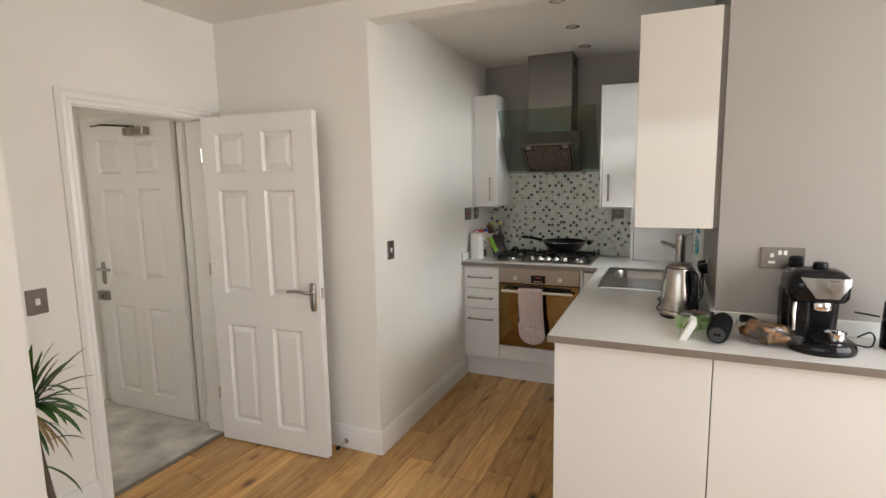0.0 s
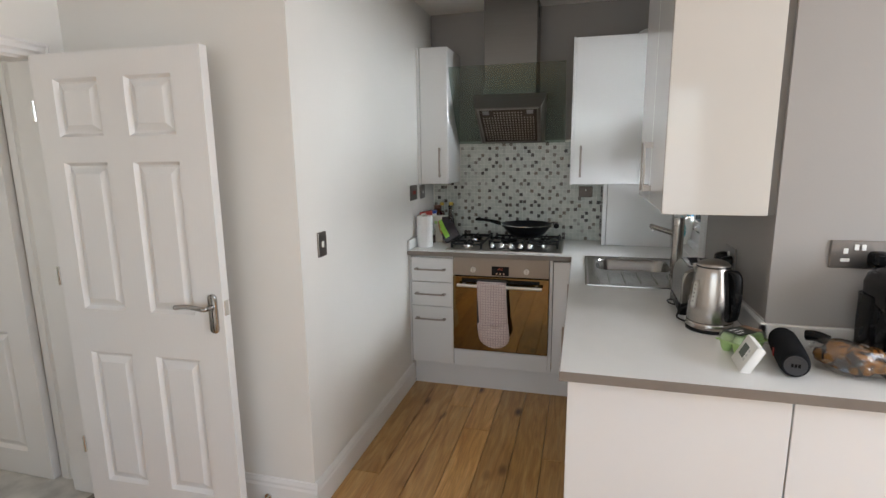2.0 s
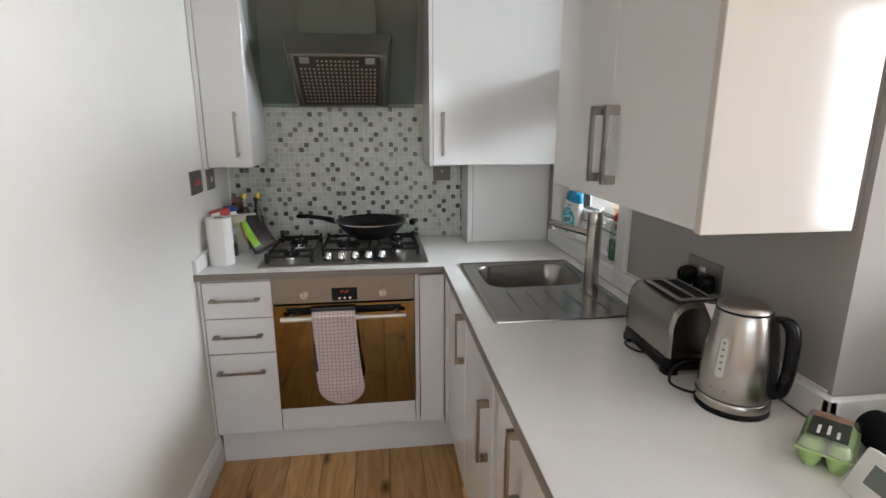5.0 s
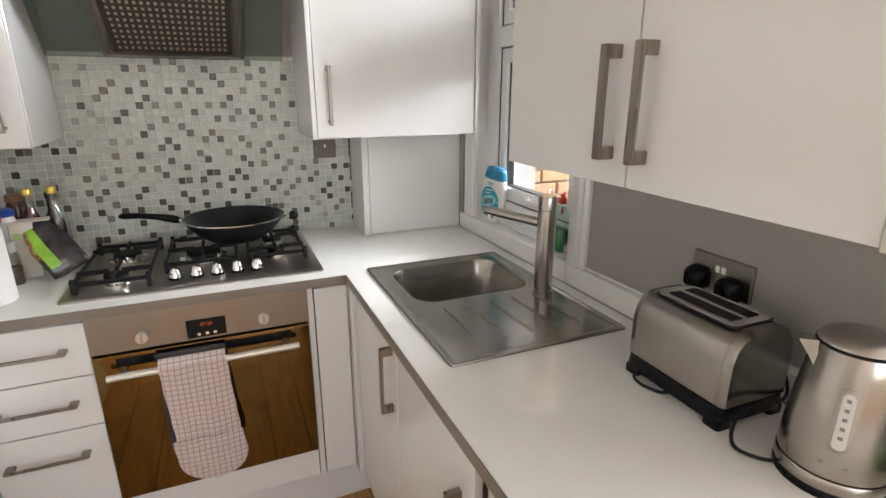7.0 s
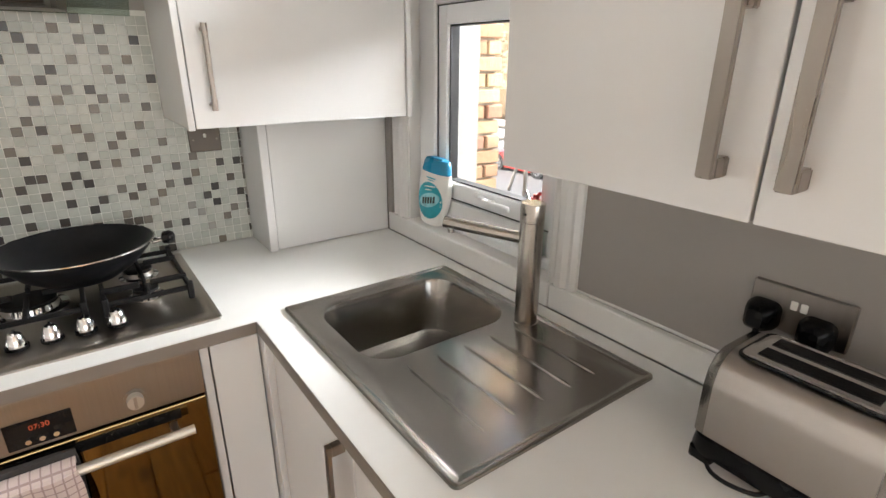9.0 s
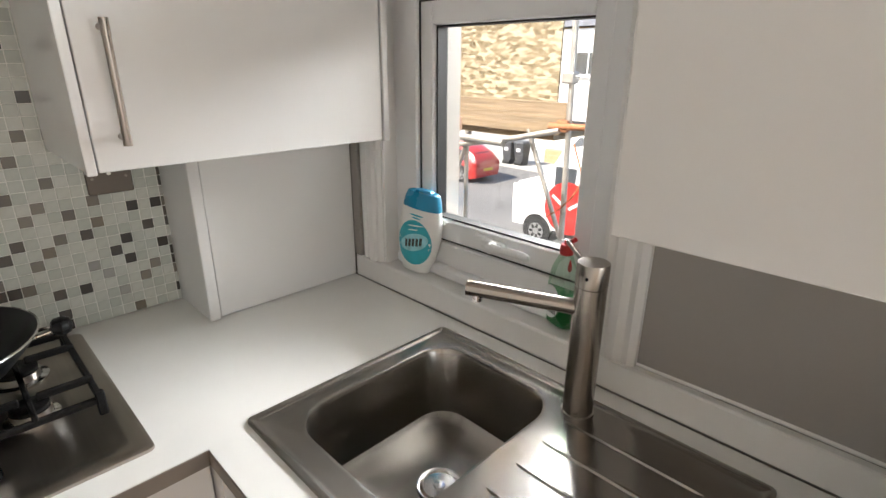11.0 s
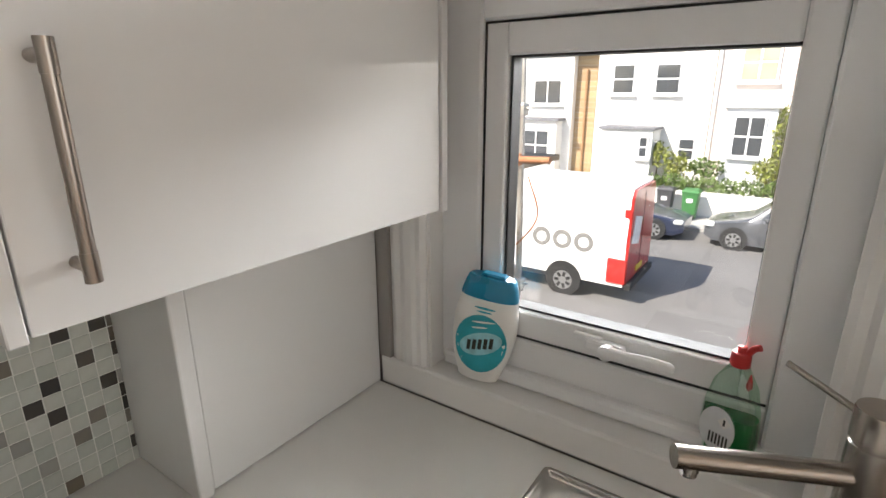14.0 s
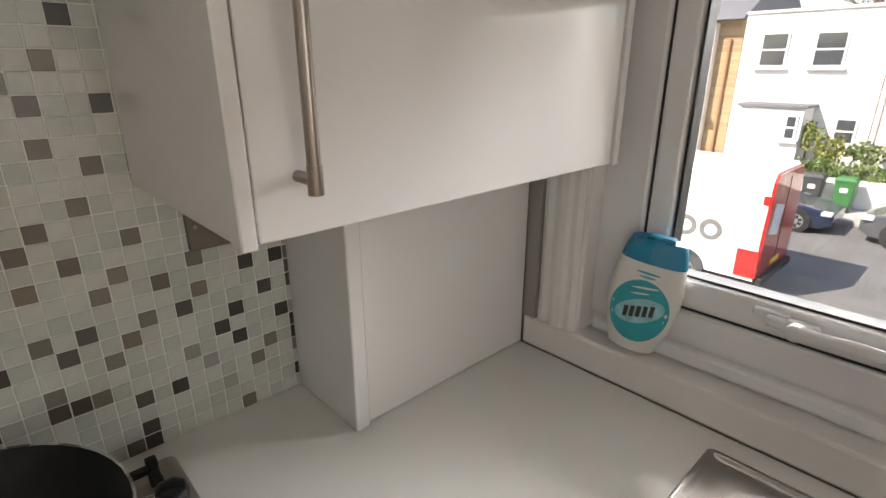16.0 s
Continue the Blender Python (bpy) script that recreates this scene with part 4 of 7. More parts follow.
plate("double_socket", "black nickel double socket above the toaster", pose(XW - 0.001, 3.122, 1.108, 0, 0, -90), 0.144, 0.078, [(-0.007, 0.012, 0.005), (0.007, 0.012, 0.005)])
plug_top("black plug of the coffee machine", pose(0.505, YP - 0.008, 1.195, 0, 0, 0))
plug_top("black plug of the toaster", pose(XW - 0.008, 3.168, 1.092, 0, 0, -90))
plug_top("black plug of the kettle", pose(XW - 0.008, 3.090, 1.088, 0, 0, -90))

# recessed ceiling lights
GLOWOFF = mat("frosted_lamp", (0.60, 0.58, 0.54), 0.3, 0, 0.02)
for y in (3.185, 3.695, 4.205):
    c = (-0.535, y)
    dl = thing("downlight", (-0.535, y, ZC), "unlit recessed downlight with chrome rim", "downlight", "kitchen downlights")
    part("rim", lathe([(0.042, ZC), (0.042, ZC - 0.004), (0.036, ZC - 0.006), (0.030, ZC - 0.003), (0.026, ZC + 0.0)], c, 26), CHROME, dl, smooth=True)
    part("lamp", lathe([(0.024, ZC - 0.0005), (0.02, ZC - 0.003), (0.001, ZC - 0.004)], c, 20), GLOWOFF, dl, smooth=True)
sd = thing("smoke_alarm", (0.0, 4.40, 2.18), "round white alarm lying on the wall cabinet", "alarm", local=True)
at_pose(sd, 0.02, 4.38, 2.182)
part("body", lathe([(0.062, 0), (0.066, 0.012), (0.060, 0.036), (0.040, 0.046), (0.0, 0.047)], n=28), WHITEPLASTIC, sd, smooth=True)

# oven glove over the rail
def check_mat():
    m, nt, link, b = nodes_of("checked_cotton")
    tc, sp = nt.new("ShaderNodeTexCoord"), nt.new("ShaderNodeSeparateXYZ")
    link(tc.outputs["Object"], sp.inputs[0])
    fac = None
    for ax in ("X", "Z"):
        mu, fr, lt = (nt.new("ShaderNodeMath") for _ in range(3))
        mu.operation, fr.operation, lt.operation = "MULTIPLY", "FRACT", "LESS_THAN"
        mu.inputs[1].default_value, lt.inputs[1].default_value = 62.0, 0.17
        link(sp.outputs[ax], mu.inputs[0]); link(mu.outputs[0], fr.inputs[0]); link(fr.outputs[0], lt.inputs[0])
        if fac is None:
            fac = lt.outputs[0]
        else:
            mxm = nt.new("ShaderNodeMath")
            mxm.operation = "MAXIMUM"
            link(fac, mxm.inputs[0]); link(lt.outputs[0], mxm.inputs[1])
            fac = mxm.outputs[0]
    no = nt.new("ShaderNodeTexNoise")
    no.inputs["Scale"].default_value = 240
    link(tc.outputs["Object"], no.inputs["Vector"])
    mix = nt.new("ShaderNodeMix")
    mix.data_type = "RGBA"
    mix.inputs[6].default_value, mix.inputs[7].default_value = (0.62, 0.51, 0.48, 1), (0.38, 0.28, 0.27, 1)
    link(fac, mix.inputs[0])
    link(mix.outputs[2], b.inputs["Base Color"])
    b.inputs["Roughness"].default_value = 0.95
    bp = nt.new("ShaderNodeBump")
    bp.inputs["Strength"].default_value, bp.inputs["Distance"].default_value = 0.5, 0.002
    link(no.outputs["Fac"], bp.inputs["Height"]); link(bp.outputs[0], b.inputs["Normal"])
    return m


CHECK = check_mat()
gv = thing("oven_glove", (-0.85, YF - 0.07, 0.35), "pink checked cotton oven glove over the oven handle", "oven glove")


def cloth_pad(x0, x1, z0, z1, y, th, rnd, seed, skew=0.0):
    """A quilted pad with a rounded lower end and soft creases."""
    bm = bmesh.new()
    nu, nv = 16, 34
    grid = []
    for side in (0, 1):
        rows = []
        for j in range(nv + 1):
            v = j / nv
            z = z1 + (z0 - z1) * v
            d = max(0.0, (rnd - (z - z0)) / rnd)
            half = (x1 - x0) / 2 * math.sqrt(max(0.0025, 1 - d ** 2.2))
            c = (x0 + x1) / 2 + skew * v
            row = []
            for i in range(nu + 1):
                u = i / nu * 2 - 1
                puff = (1 - abs(u) ** 4) * (1 - d ** 3)
                w = noise.noise(Vector((u * 1.6 + seed, z * 16, side * 3))) * 0.009 + noise.noise(Vector((u * 4 + seed, z * 40, 7))) * 0.004
                row.append(bm.verts.new((c + half * u + noise.noise(Vector((seed, z * 18, 1))) * 0.004, y + (-1 if side == 0 else 1) * (th / 2 * puff + 0.001) + w * puff, z)))
            rows.append(row)
        grid.append(rows)
        for j in range(nv):
            for i in range(nu):
                bm.faces.new((rows[j][i], rows[j][i + 1], rows[j + 1][i + 1], rows[j + 1][i]))
    for j in range(nv):
        for i in (0, nu):
            bm.faces.new((grid[0][j][i], grid[0][j + 1][i], grid[1][j + 1][i], grid[1][j][i]))
    for i in range(nu):
        for j in (0, nv):
            bm.faces.new((grid[0][j][i], grid[0][j][i + 1], grid[1][j][i + 1], grid[1][j][i]))
    return bm


part("front_panel", cloth_pad(-0.938, -0.760, 0.345, 0.733, YF - 0.077, 0.018, 0.085, 3.1, 0.026), CHECK, gv, smooth=True)
part("mitt_pocket", cloth_pad(-0.930, -0.738, 0.336, 0.490, YF - 0.089, 0.014, 0.085, 3.1, 0.010), CHECK, gv, "quilted mitt pocket", smooth=True)
LINING = mat("dark_grey_lining", (0.05, 0.045, 0.044), 0.95, 0, 0.15, 40, 0.4, 300)
part("rear_panel", cloth_pad(-0.945, -0.758, 0.36, 0.752, YF - 0.030, 0.012, 0.08, 5.2), LINING, gv, "dark grey lining", smooth=True)
bm = bmesh.new()
loft(bm, [[(x, YF - 0.053 + math.cos(a) * (0.016 + k * 0.012), 0.722 + math.sin(a) * (0.012 + k * 0.010)) for k in (0, 1) for a in ([radians(180 - 180 * i / 8) for i in range(9)] if k == 0 else [radians(180 * i / 8) for i in range(9)])] for x in (-0.937, -0.90, -0.85, -0.80, -0.762)])
part("fold", bm, CHECK, gv, smooth=True)

# wok
wok = thing("wok", (-0.686, 4.344, WZ + 0.048), "black non-stick wok on the hob", "wok")
c = (-0.686, 4.344)
zb = WZ + 0.047
part("bowl", lathe([(0.055, zb), (0.085, zb + 0.008), (0.125, zb + 0.035), (0.158, zb + 0.072), (0.168, zb + 0.088), (0.171, zb + 0.0895), (0.168, zb + 0.0905), (0.162, zb + 0.085), (0.150, zb + 0.068), (0.118, zb + 0.037), (0.08, zb + 0.012), (0.04, zb + 0.006), (0.0, zb + 0.006)], c, 44), mat("black_nonstick", (0.009, 0.0095, 0.011), 0.33, 0, 0.2, 40, 0.05, 400, spec=0.3), wok, smooth=True)
part("rim", lathe([(0.1685, zb + 0.0885), (0.1715, zb + 0.0885), (0.1715, zb + 0.0912), (0.1685, zb + 0.0912), (0.1685, zb + 0.0885)], c, 44, cap0=False, cap1=False), CHROME, wok, "bright worn metal rim", smooth=True)
hd = Vector((-1, 0.26, 0)).normalized()
p0 = Vector((*c, zb + 0.075)) + hd * 0.165
bm = bmesh.new()
sd_ = Vector((-hd.y, hd.x, 0))
loft(bm, [[p0 + hd * d + sd_ * (w * math.cos(2 * math.pi * k / 12)) + Vector((0, 0, dz + h2 * math.sin(2 * math.pi * k / 12))) for k in range(12)] for d, w, h2, dz in ((0.02, 0.012, 0.012, 0.006), (0.035, 0.015, 0.015, 0.010), (0.09, 0.013, 0.011, 0.020), (0.15, 0.013, 0.010, 0.026), (0.20, 0.014, 0.011, 0.026), (0.212, 0.008, 0.006, 0.025))])
part("handle", bm, BLACK, wok, "black plastic handle", smooth=True)
part("handle_bracket", tube([p0 - hd * 0.004, p0 + hd * 0.025 + Vector((0, 0, 0.006))], 0.006, 8), CHROME, wok)
q0 = Vector((*c, zb + 0.080)) - hd * 0.166
for s in (-1, 1):
    part("wire", tube([q0 + sd_ * 0.014 * s, q0 - hd * 0.028 + sd_ * 0.011 * s + Vector((0, 0, 0.004))], 0.0035, 8), CHROME, wok)
bm = bmesh.new()
loft(bm, [[q0 - hd * d + sd_ * (w * math.cos(2 * math.pi * k / 14)) + Vector((0, 0, 0.006 + h2 * math.sin(2 * math.pi * k / 14))) for k in range(14)] for d, w, h2 in ((0.022, 0.014, 0.010), (0.026, 0.021, 0.015), (0.040, 0.023, 0.017), (0.050, 0.016, 0.012), (0.053, 0.006, 0.005))])
part("side_knob", bm, BLACK, wok, "black helper knob", smooth=True)

# toaster
to = at_pose(thing("toaster", label="brushed steel two-slot toaster with black base", category="toaster", local=True), 0.108, 3.040, WZ, 0, 0, -1)
tx, ty = 0.078, 0.112
part("base", loft(bmesh.new(), [rr(0, 0, tx + a, ty + a, 0.022, z) for a, z in ((0.004, 0.012), (0.006, 0.020), (0.004, 0.042), (0.0, 0.045))]), BLACK, to, "black plastic base", smooth=True)
for sx_ in (-1, 1):
    for sy_ in (-1, 1):
        part("foot", loft(bmesh.new(), [rr(sx_ * 0.064, sy_ * 0.098, 0.018, 0.018, 0.008, z) for z in (0.0, 0.016)]), BLACK, to)
prof = [(-tx, 0.045), (-tx, 0.13), (-tx + 0.006, 0.158), (-tx + 0.020, 0.176), (-tx + 0.042, 0.184), (tx - 0.042, 0.184), (tx - 0.020, 0.176), (tx - 0.006, 0.158), (tx, 0.13), (tx, 0.045)]
part("shell", loft(bmesh.new(), [[(x * s, y, 0.045 + (z - 0.045) * (0.4 + 0.6 * s)) for x, z in prof] for y, s in ((-ty + 0.012, 1), (ty - 0.012, 1))]), STEEL, to, "brushed steel wrap", smooth=True)
for s in (-1, 1):
    part("end_cap", loft(bmesh.new(), [[(x * k, s * y, 0.045 + (z - 0.045) * k2) for x, z in prof] for y, k, k2 in ((ty - 0.0115, 0.995, 0.997), (ty - 0.002, 0.985, 0.99), (ty + 0.004, 0.93, 0.95))]), STEEL_SINK, to, "polished end cap", smooth=True)
sl = part("slot_frame", loft(bmesh.new(), [rr(0, 0.0, a, b, 0.014, z) for a, b, z in ((0.050, 0.088, 0.183), (0.050, 0.088, 0.187), (0.046, 0.084, 0.189), (0.041, 0.079, 0.1885))]), CHROME, to, "bright slot surround", smooth=True)
part("slot_seal", loft(bmesh.new(), [rr(0, 0, 0.054, 0.092, 0.016, z) for z in (0.183, 0.1855)]), BLACK, to)
for s in (-1, 1):
    part("slot", B(s * 0.021 - 0.014, s * 0.021 + 0.014, -0.070, 0.070, 0.1882, 0.1896), BLACKMATT, sl, "dark bread slot")
part("lever", B(-0.016, 0.016, ty + 0.004, ty + 0.022, 0.120, 0.132, bev=0.003), BLACK, to)
part("dial", tube([(0.03, ty + 0.004, 0.075), (0.03, ty + 0.014, 0.075)], 0.012, 16), BLACK, to)


def cable(label, pts, r=0.0032):
    t = thing("power_cable", pts[0], label, "cable")
    part("flex", tube(curve_pts(pts, 8), r, 8), RUBBER, t, smooth=True)


cable("black power cable of the toaster", [(0.212, 3.168, 1.05), (0.205, 3.17, 1.0), (0.20, 3.175, 0.93), (0.12, 3.165, 0.919), (0.02, 3.12, 0.919), (0.02, 3.06, 0.919), (0.06, 3.04, 0.919)])
cable("black power cable of the kettle", [(0.212, 3.090, 1.046), (0.206, 3.00, 1.0), (0.203, 2.95, 0.99), (0.175, 2.915, 0.955), (0.09, 2.905, 0.965), (0.035, 2.905, 0.95), (0.012, 2.885, 0.922), (0.03, 2.845, 0.919), (0.07, 2.83, 0.919)])

# kettle
ke = at_pose(thing("kettle", label="brushed steel electric kettle with black handle", category="kettle", local=True), 0.098, 2.790, WZ, 0, 0, -50)
part("power_base", lathe([(0.083, 0), (0.083, 0.008), (0.079, 0.012)], n=32), BLACK, ke, "black power base", smooth=True)
part("foot_ring", lathe([(0.0815, 0.013), (0.0825, 0.016), (0.0825, 0.030), (0.081, 0.032)], n=36), STEEL_V, ke, "steel foot ring", smooth=True)
part("body", lathe([(0.080, 0.0345), (0.0805, 0.05), (0.078, 0.09), (0.0725, 0.14), (0.065, 0.19), (0.060, 0.218), (0.058, 0.222)], n=40), STEEL_V, ke, "brushed steel body", smooth=True)
part("lid", lathe([(0.0585, 0.2235), (0.057, 0.228), (0.048, 0.236), (0.030, 0.242), (0.0, 0.244)], n=36), STEEL, ke, "domed steel lid", smooth=True)
part("lid_seal", lathe([(0.0595, 0.2195), (0.0605, 0.2225), (0.0585, 0.2245)], n=36), BLACK, ke)
bm = bmesh.new()
loft(bm, [[(-0.060 - d, -w, z0), (-0.060 - d, w, z0), (-0.050, w * 1.3, z1), (-0.050, -w * 1.3, z1)] for d, w, z0, z1 in ((-0.01, 0.026, 0.17, 0.17), (0.006, 0.022, 0.195, 0.20), (0.024, 0.012, 0.218, 0.222))])
part("spout", bm, STEEL_V, ke, "steel pouring lip", smooth=True)
bm = bmesh.new()
hp = curve_pts([(0.056, 0, 0.212), (0.080, 0, 0.216), (0.100, 0, 0.196), (0.105, 0, 0.15), (0.103, 0, 0.09), (0.094, 0, 0.052), (0.078, 0, 0.048)], 6)
loft(bm, [[(p.x + 0.0135 * math.cos(a) * 1.1, 0.0165 * math.sin(a), p.z + 0.010 * math.cos(a) * 0.4) for a in [2 * math.pi * k / 12 for k in range(12)]] for p in hp])
hn = part("handle", bm, BLACK, ke, "glossy black loop handle", smooth=True)
part("handle_spine", loft(bmesh.new(), [[(x, -0.017, z), (x, 0.017, z), (x + 0.012, 0.014, z), (x + 0.012, -0.014, z)] for x, z in ((0.0775, 0.045), (0.074, 0.10), (0.067, 0.16), (0.056, 0.216))]), BLACK, hn)
part("lid_button", tube([(0.098, 0, 0.205), (0.104, 0, 0.212)], 0.008, 12), CHROME, hn)


def on_body(ang, z, out):
    r = np.interp(z, [0.05, 0.09, 0.14, 0.19, 0.218], [0.0805, 0.078, 0.0725, 0.065, 0.060]) + out
    return (r * math.cos(ang), r * math.sin(ang), z)


a0 = radians(-102)
LEVEL = mat("level_window", (0.62, 0.60, 0.55), 0.15, 0, 0.05, 40, 0)
bm = bmesh.new()
loft(bm, [[on_body(a0 + dx / 0.072, 0.128 + dz, o) for dx, dz, _ in rr(0, 0, 0.013 - e, 0.048 - e, 0.0125 - e, 0)] for o, e in ((0.0, 0), (0.0025, 0), (0.003, 0.002))])
lv = part("level_frame", bm, STEEL, ke, "oval water level window", smooth=True)
bm = bmesh.new()
loft(bm, [[on_body(a0 + dx / 0.072, 0.128 + dz, o) for dx, dz, _ in rr(0, 0, 0.0085, 0.042, 0.008, 0)] for o in (0.0028, 0.0036)])
part("level_strip", bm, LEVEL, lv, "pale translucent strip", smooth=True)
for i in range(5):
    bm = bmesh.new()
    loft(bm, [[on_body(a0 + dx / 0.072, 0.104 + i * 0.014 + dz, o) for dx, dz in ((-0.003, -0.0025), (0.003, -0.0025), (0.003, 0.0025), (-0.003, 0.0025))] for o in (0.0034, 0.0042)])
    part("level_mark", bm, GAPDARK, lv)
bm = bmesh.new()
loft(bm, [[on_body(a0 + dx / 0.079, 0.058 + dz, o) for dx, dz in ((-0.018, -0.0015), (0.018, -0.0015), (0.018, 0.0015), (-0.018, 0.0015))] for o in (0.0002, 0.0008)])
part("maker_mark", bm, GAPDARK, ke, "small dark maker's mark")

# egg box
GREENEGG = mat("green_pulp", (0.42, 0.60, 0.24), 0.55, 0, 0.08, 30, 0.1, 200)
CLEARPET = pane_mat("clear_plastic_lid", (0.92, 0.94, 0.92))
CLEARPET.node_tree.nodes["Mix Shader"].inputs[0].default_value = 0.24
CLEARPET.node_tree.nodes["Glossy BSDF"].inputs["Roughness"].default_value = 0.2
eg = at_pose(thing("egg_box", label="green egg carton with clear lid and dark label", category="egg box", local=True), 0.148, 2.598, WZ, 0, 0, 40)
eg.scale = (0.80, 0.80, 0.86)
bm = bmesh.new()
for i in range(3):
    for j in range(2):
        lathe([(0.013, 0.0), (0.019, 0.012), (0.0245, 0.034), (0.026, 0.040)], (-0.05 + 0.05 * i, -0.025 + 0.05 * j), 16, bm)
box(bm, -0.078, 0.078, -0.053, 0.053, 0.038, 0.042)
part("tray", bm, GREENEGG, eg, "green moulded tray", smooth=True)
for i in range(3):
    for j in range(2):
        part("egg_cup", lathe([(0.022, 0.042), (0.0215, 0.052), (0.015, 0.062), (0.0, 0.066)], (-0.05 + 0.05 * i, -0.025 + 0.05 * j), 16), GREENEGG, eg, smooth=True)
part("lid", loft(bmesh.new(), [rr(0, 0, a, b, 0.012, z) for a, b, z in ((0.078, 0.053, 0.0425), (0.072, 0.047, 0.068), (0.066, 0.041, 0.071))]), CLEARPET, eg, "clear plastic lid", smooth=True)
LABEL_D = mat("dark_label", (0.025, 0.03, 0.022), 0.4, 0, 0.3, 40, 0)
lb = part("label", B(-0.062, 0.030, -0.036, 0.038, 0.0715, 0.0725), LABEL_D, eg, "black printed label")
part("label_panel", B(0.031, 0.062, -0.034, 0.036, 0.0715, 0.0727), mat("brown_print", (0.28, 0.17, 0.11), 0.4, 0, 0.3, 60, 0), eg, "brown printed panel")
for i, (a, b) in enumerate(((-0.052, -0.02), (-0.045, 0.0), (-0.05, -0.01))):
    part("text_bar", B(a, b, -0.02 + 0.018 * i, -0.014 + 0.018 * i, 0.0725, 0.0731), WHITEPLASTIC, lb)

# thermostat leaning on the egg box
th = thing("thermostat", label="white wall thermostat leaning on the egg carton", category="thermostat", local=True)
th.matrix_world = Matrix.Translation((0.100, 2.522, WZ + 0.001)) @ Euler((0, 0, radians(-93))).to_matrix().to_4x4() @ Euler((radians(-27), 0, 0)).to_matrix().to_4x4()
th.scale = (0.88, 0.85, 1.04)
part("case", B(0.0, 0.125, 0.0, 0.026, 0, 0.083, bev=0.004, seg=2), WHITEPLASTIC, th, smooth=True)
part("backplate", B(0.003, 0.122, 0.026, 0.030, 0.003, 0.080), WHITEPLASTIC, th)
part("screen", B(0.030, 0.078, -0.0012, 0.001, 0.030, 0.064), mat("grey_lcd", (0.16, 0.18, 0.16), 0.2, 0, 0.05), th, "grey display")
for i in range(3):
    part("button", B(0.090, 0.098, -0.002, 0.001, 0.028 + 0.013 * i, 0.035 + 0.013 * i, bev=0.0008), mat("pale_button", (0.55, 0.55, 0.53), 0.4), th)

# loudspeaker
sp = thing("portable_speaker", label="black fabric cylindrical portable speaker", category="speaker", local=True)
a, b = Vector((0.262, 2.628, WZ + 0.039)), Vector((0.222, 2.398, WZ + 0.039))
sp.matrix_world = look(b, a) @ Matrix.Diagonal((0.83, 0.83, 1, 1))
FABRIC = mat("black_speaker_fabric", (0.009, 0.0095, 0.011), 0.85, 0, 0.2, 60, 0.6, 900, spec=0.15)
L = (b - a).length
part("body", lathe([(0.030, -L), (0.040, -L + 0.006), (0.0455, -L + 0.03), (0.047, -L * 0.5), (0.0455, -0.03), (0.042, -0.008), (0.038, -0.001), (0.034, 0.0)], n=36), FABRIC, sp, smooth=True)
rd = part("radiator", lathe([(0.033, 0.0005), (0.031, 0.001), (0.028, -0.003), (0.022, -0.003), (0.021, 0.001), (0.0, 0.0015)], n=30), mat("grey_radiator", (0.05, 0.05, 0.053), 0.4, 0.3, 0.1), sp, "grey round end radiator", smooth=True)
for i in range(3):
    part("badge", B(-0.013 + 0.0095 * i, -0.006 + 0.0095 * i, -0.006, 0.006, 0.0012, 0.0022), BLACK, rd)
part("badge_plate", B(-0.0475, -0.0455, -0.012, 0.012, -0.10, -0.085), mat("red_badge", (0.5, 0.03, 0.02), 0.4), sp, "small red badge")
ke.scale = (0.89, 0.89, 0.99)
to.scale = (1.0, 1.0, 0.965)
cable("black lead lying behind the speaker", [(0.36, 2.62, 0.95), (0.40, 2.60, 0.968), (0.46, 2.615, 0.95), (0.50, 2.63, 0.93)], 0.004)
pl = thing("cable_plug", (0.345, 2.60, 0.96), "black plug lying against the speaker", "plug")
part("body", tube(curve_pts([(0.325, 2.622, 0.968), (0.345, 2.607, 0.972), (0.372, 2.59, 0.965)], 4), 0.016, 12), BLACK, pl, smooth=True)

# bag of food
def bag_mat(name, cols, rough, metal, scale, coat=0.5):
    m, nt, link, bb = nodes_of(name)
    tc, n = nt.new("ShaderNodeTexCoord"), nt.new("ShaderNodeTexNoise")
    n.inputs["Scale"].default_value, n.inputs["Detail"].default_value, n.inputs["Distortion"].default_value = scale, 3, 0.8
    link(tc.outputs["Object"], n.inputs["Vector"])
    r = ramp(nt, [(0.30 + 0.40 * i / (len(cols) - 1), cc) for i, cc in enumerate(cols)])
    link(n.outputs["Fac"], r.inputs[0]); link(r.outputs[0], bb.inputs["Base Color"])
    bb.inputs["Roughness"].default_value, bb.inputs["Metallic"].default_value, bb.inputs["Coat Weight"].default_value = rough, metal, coat
    return m


def crumpled(cx, cy, cz, hx, hy, hz, seed, rot=0.0, amp=0.35):
    bm = bmesh.new()
    bmesh.ops.create_icosphere(bm, subdivisions=4, radius=1.0)
    ca, sa = math.cos(rot), math.sin(rot)
    for v in bm.verts:
        n0 = v.co.normalized()
        k = 1 + amp * noise.noise(n0 * 1.7 + Vector((seed, 0, 0))) + amp * 0.45 * abs(noise.noise(n0 * 4.6 + Vector((0, seed, 0)))) - amp * 0.2 * noise.noise(n0 * 9 + Vector((seed, seed, 0)))
        x, y, z = n0.x * hx * k, n0.y * hy * k, max(-hz, n0.z * hz * k)
        v.co = (cx + x * ca - y * sa, cy + x * sa + y * ca, cz + z)
    return bm


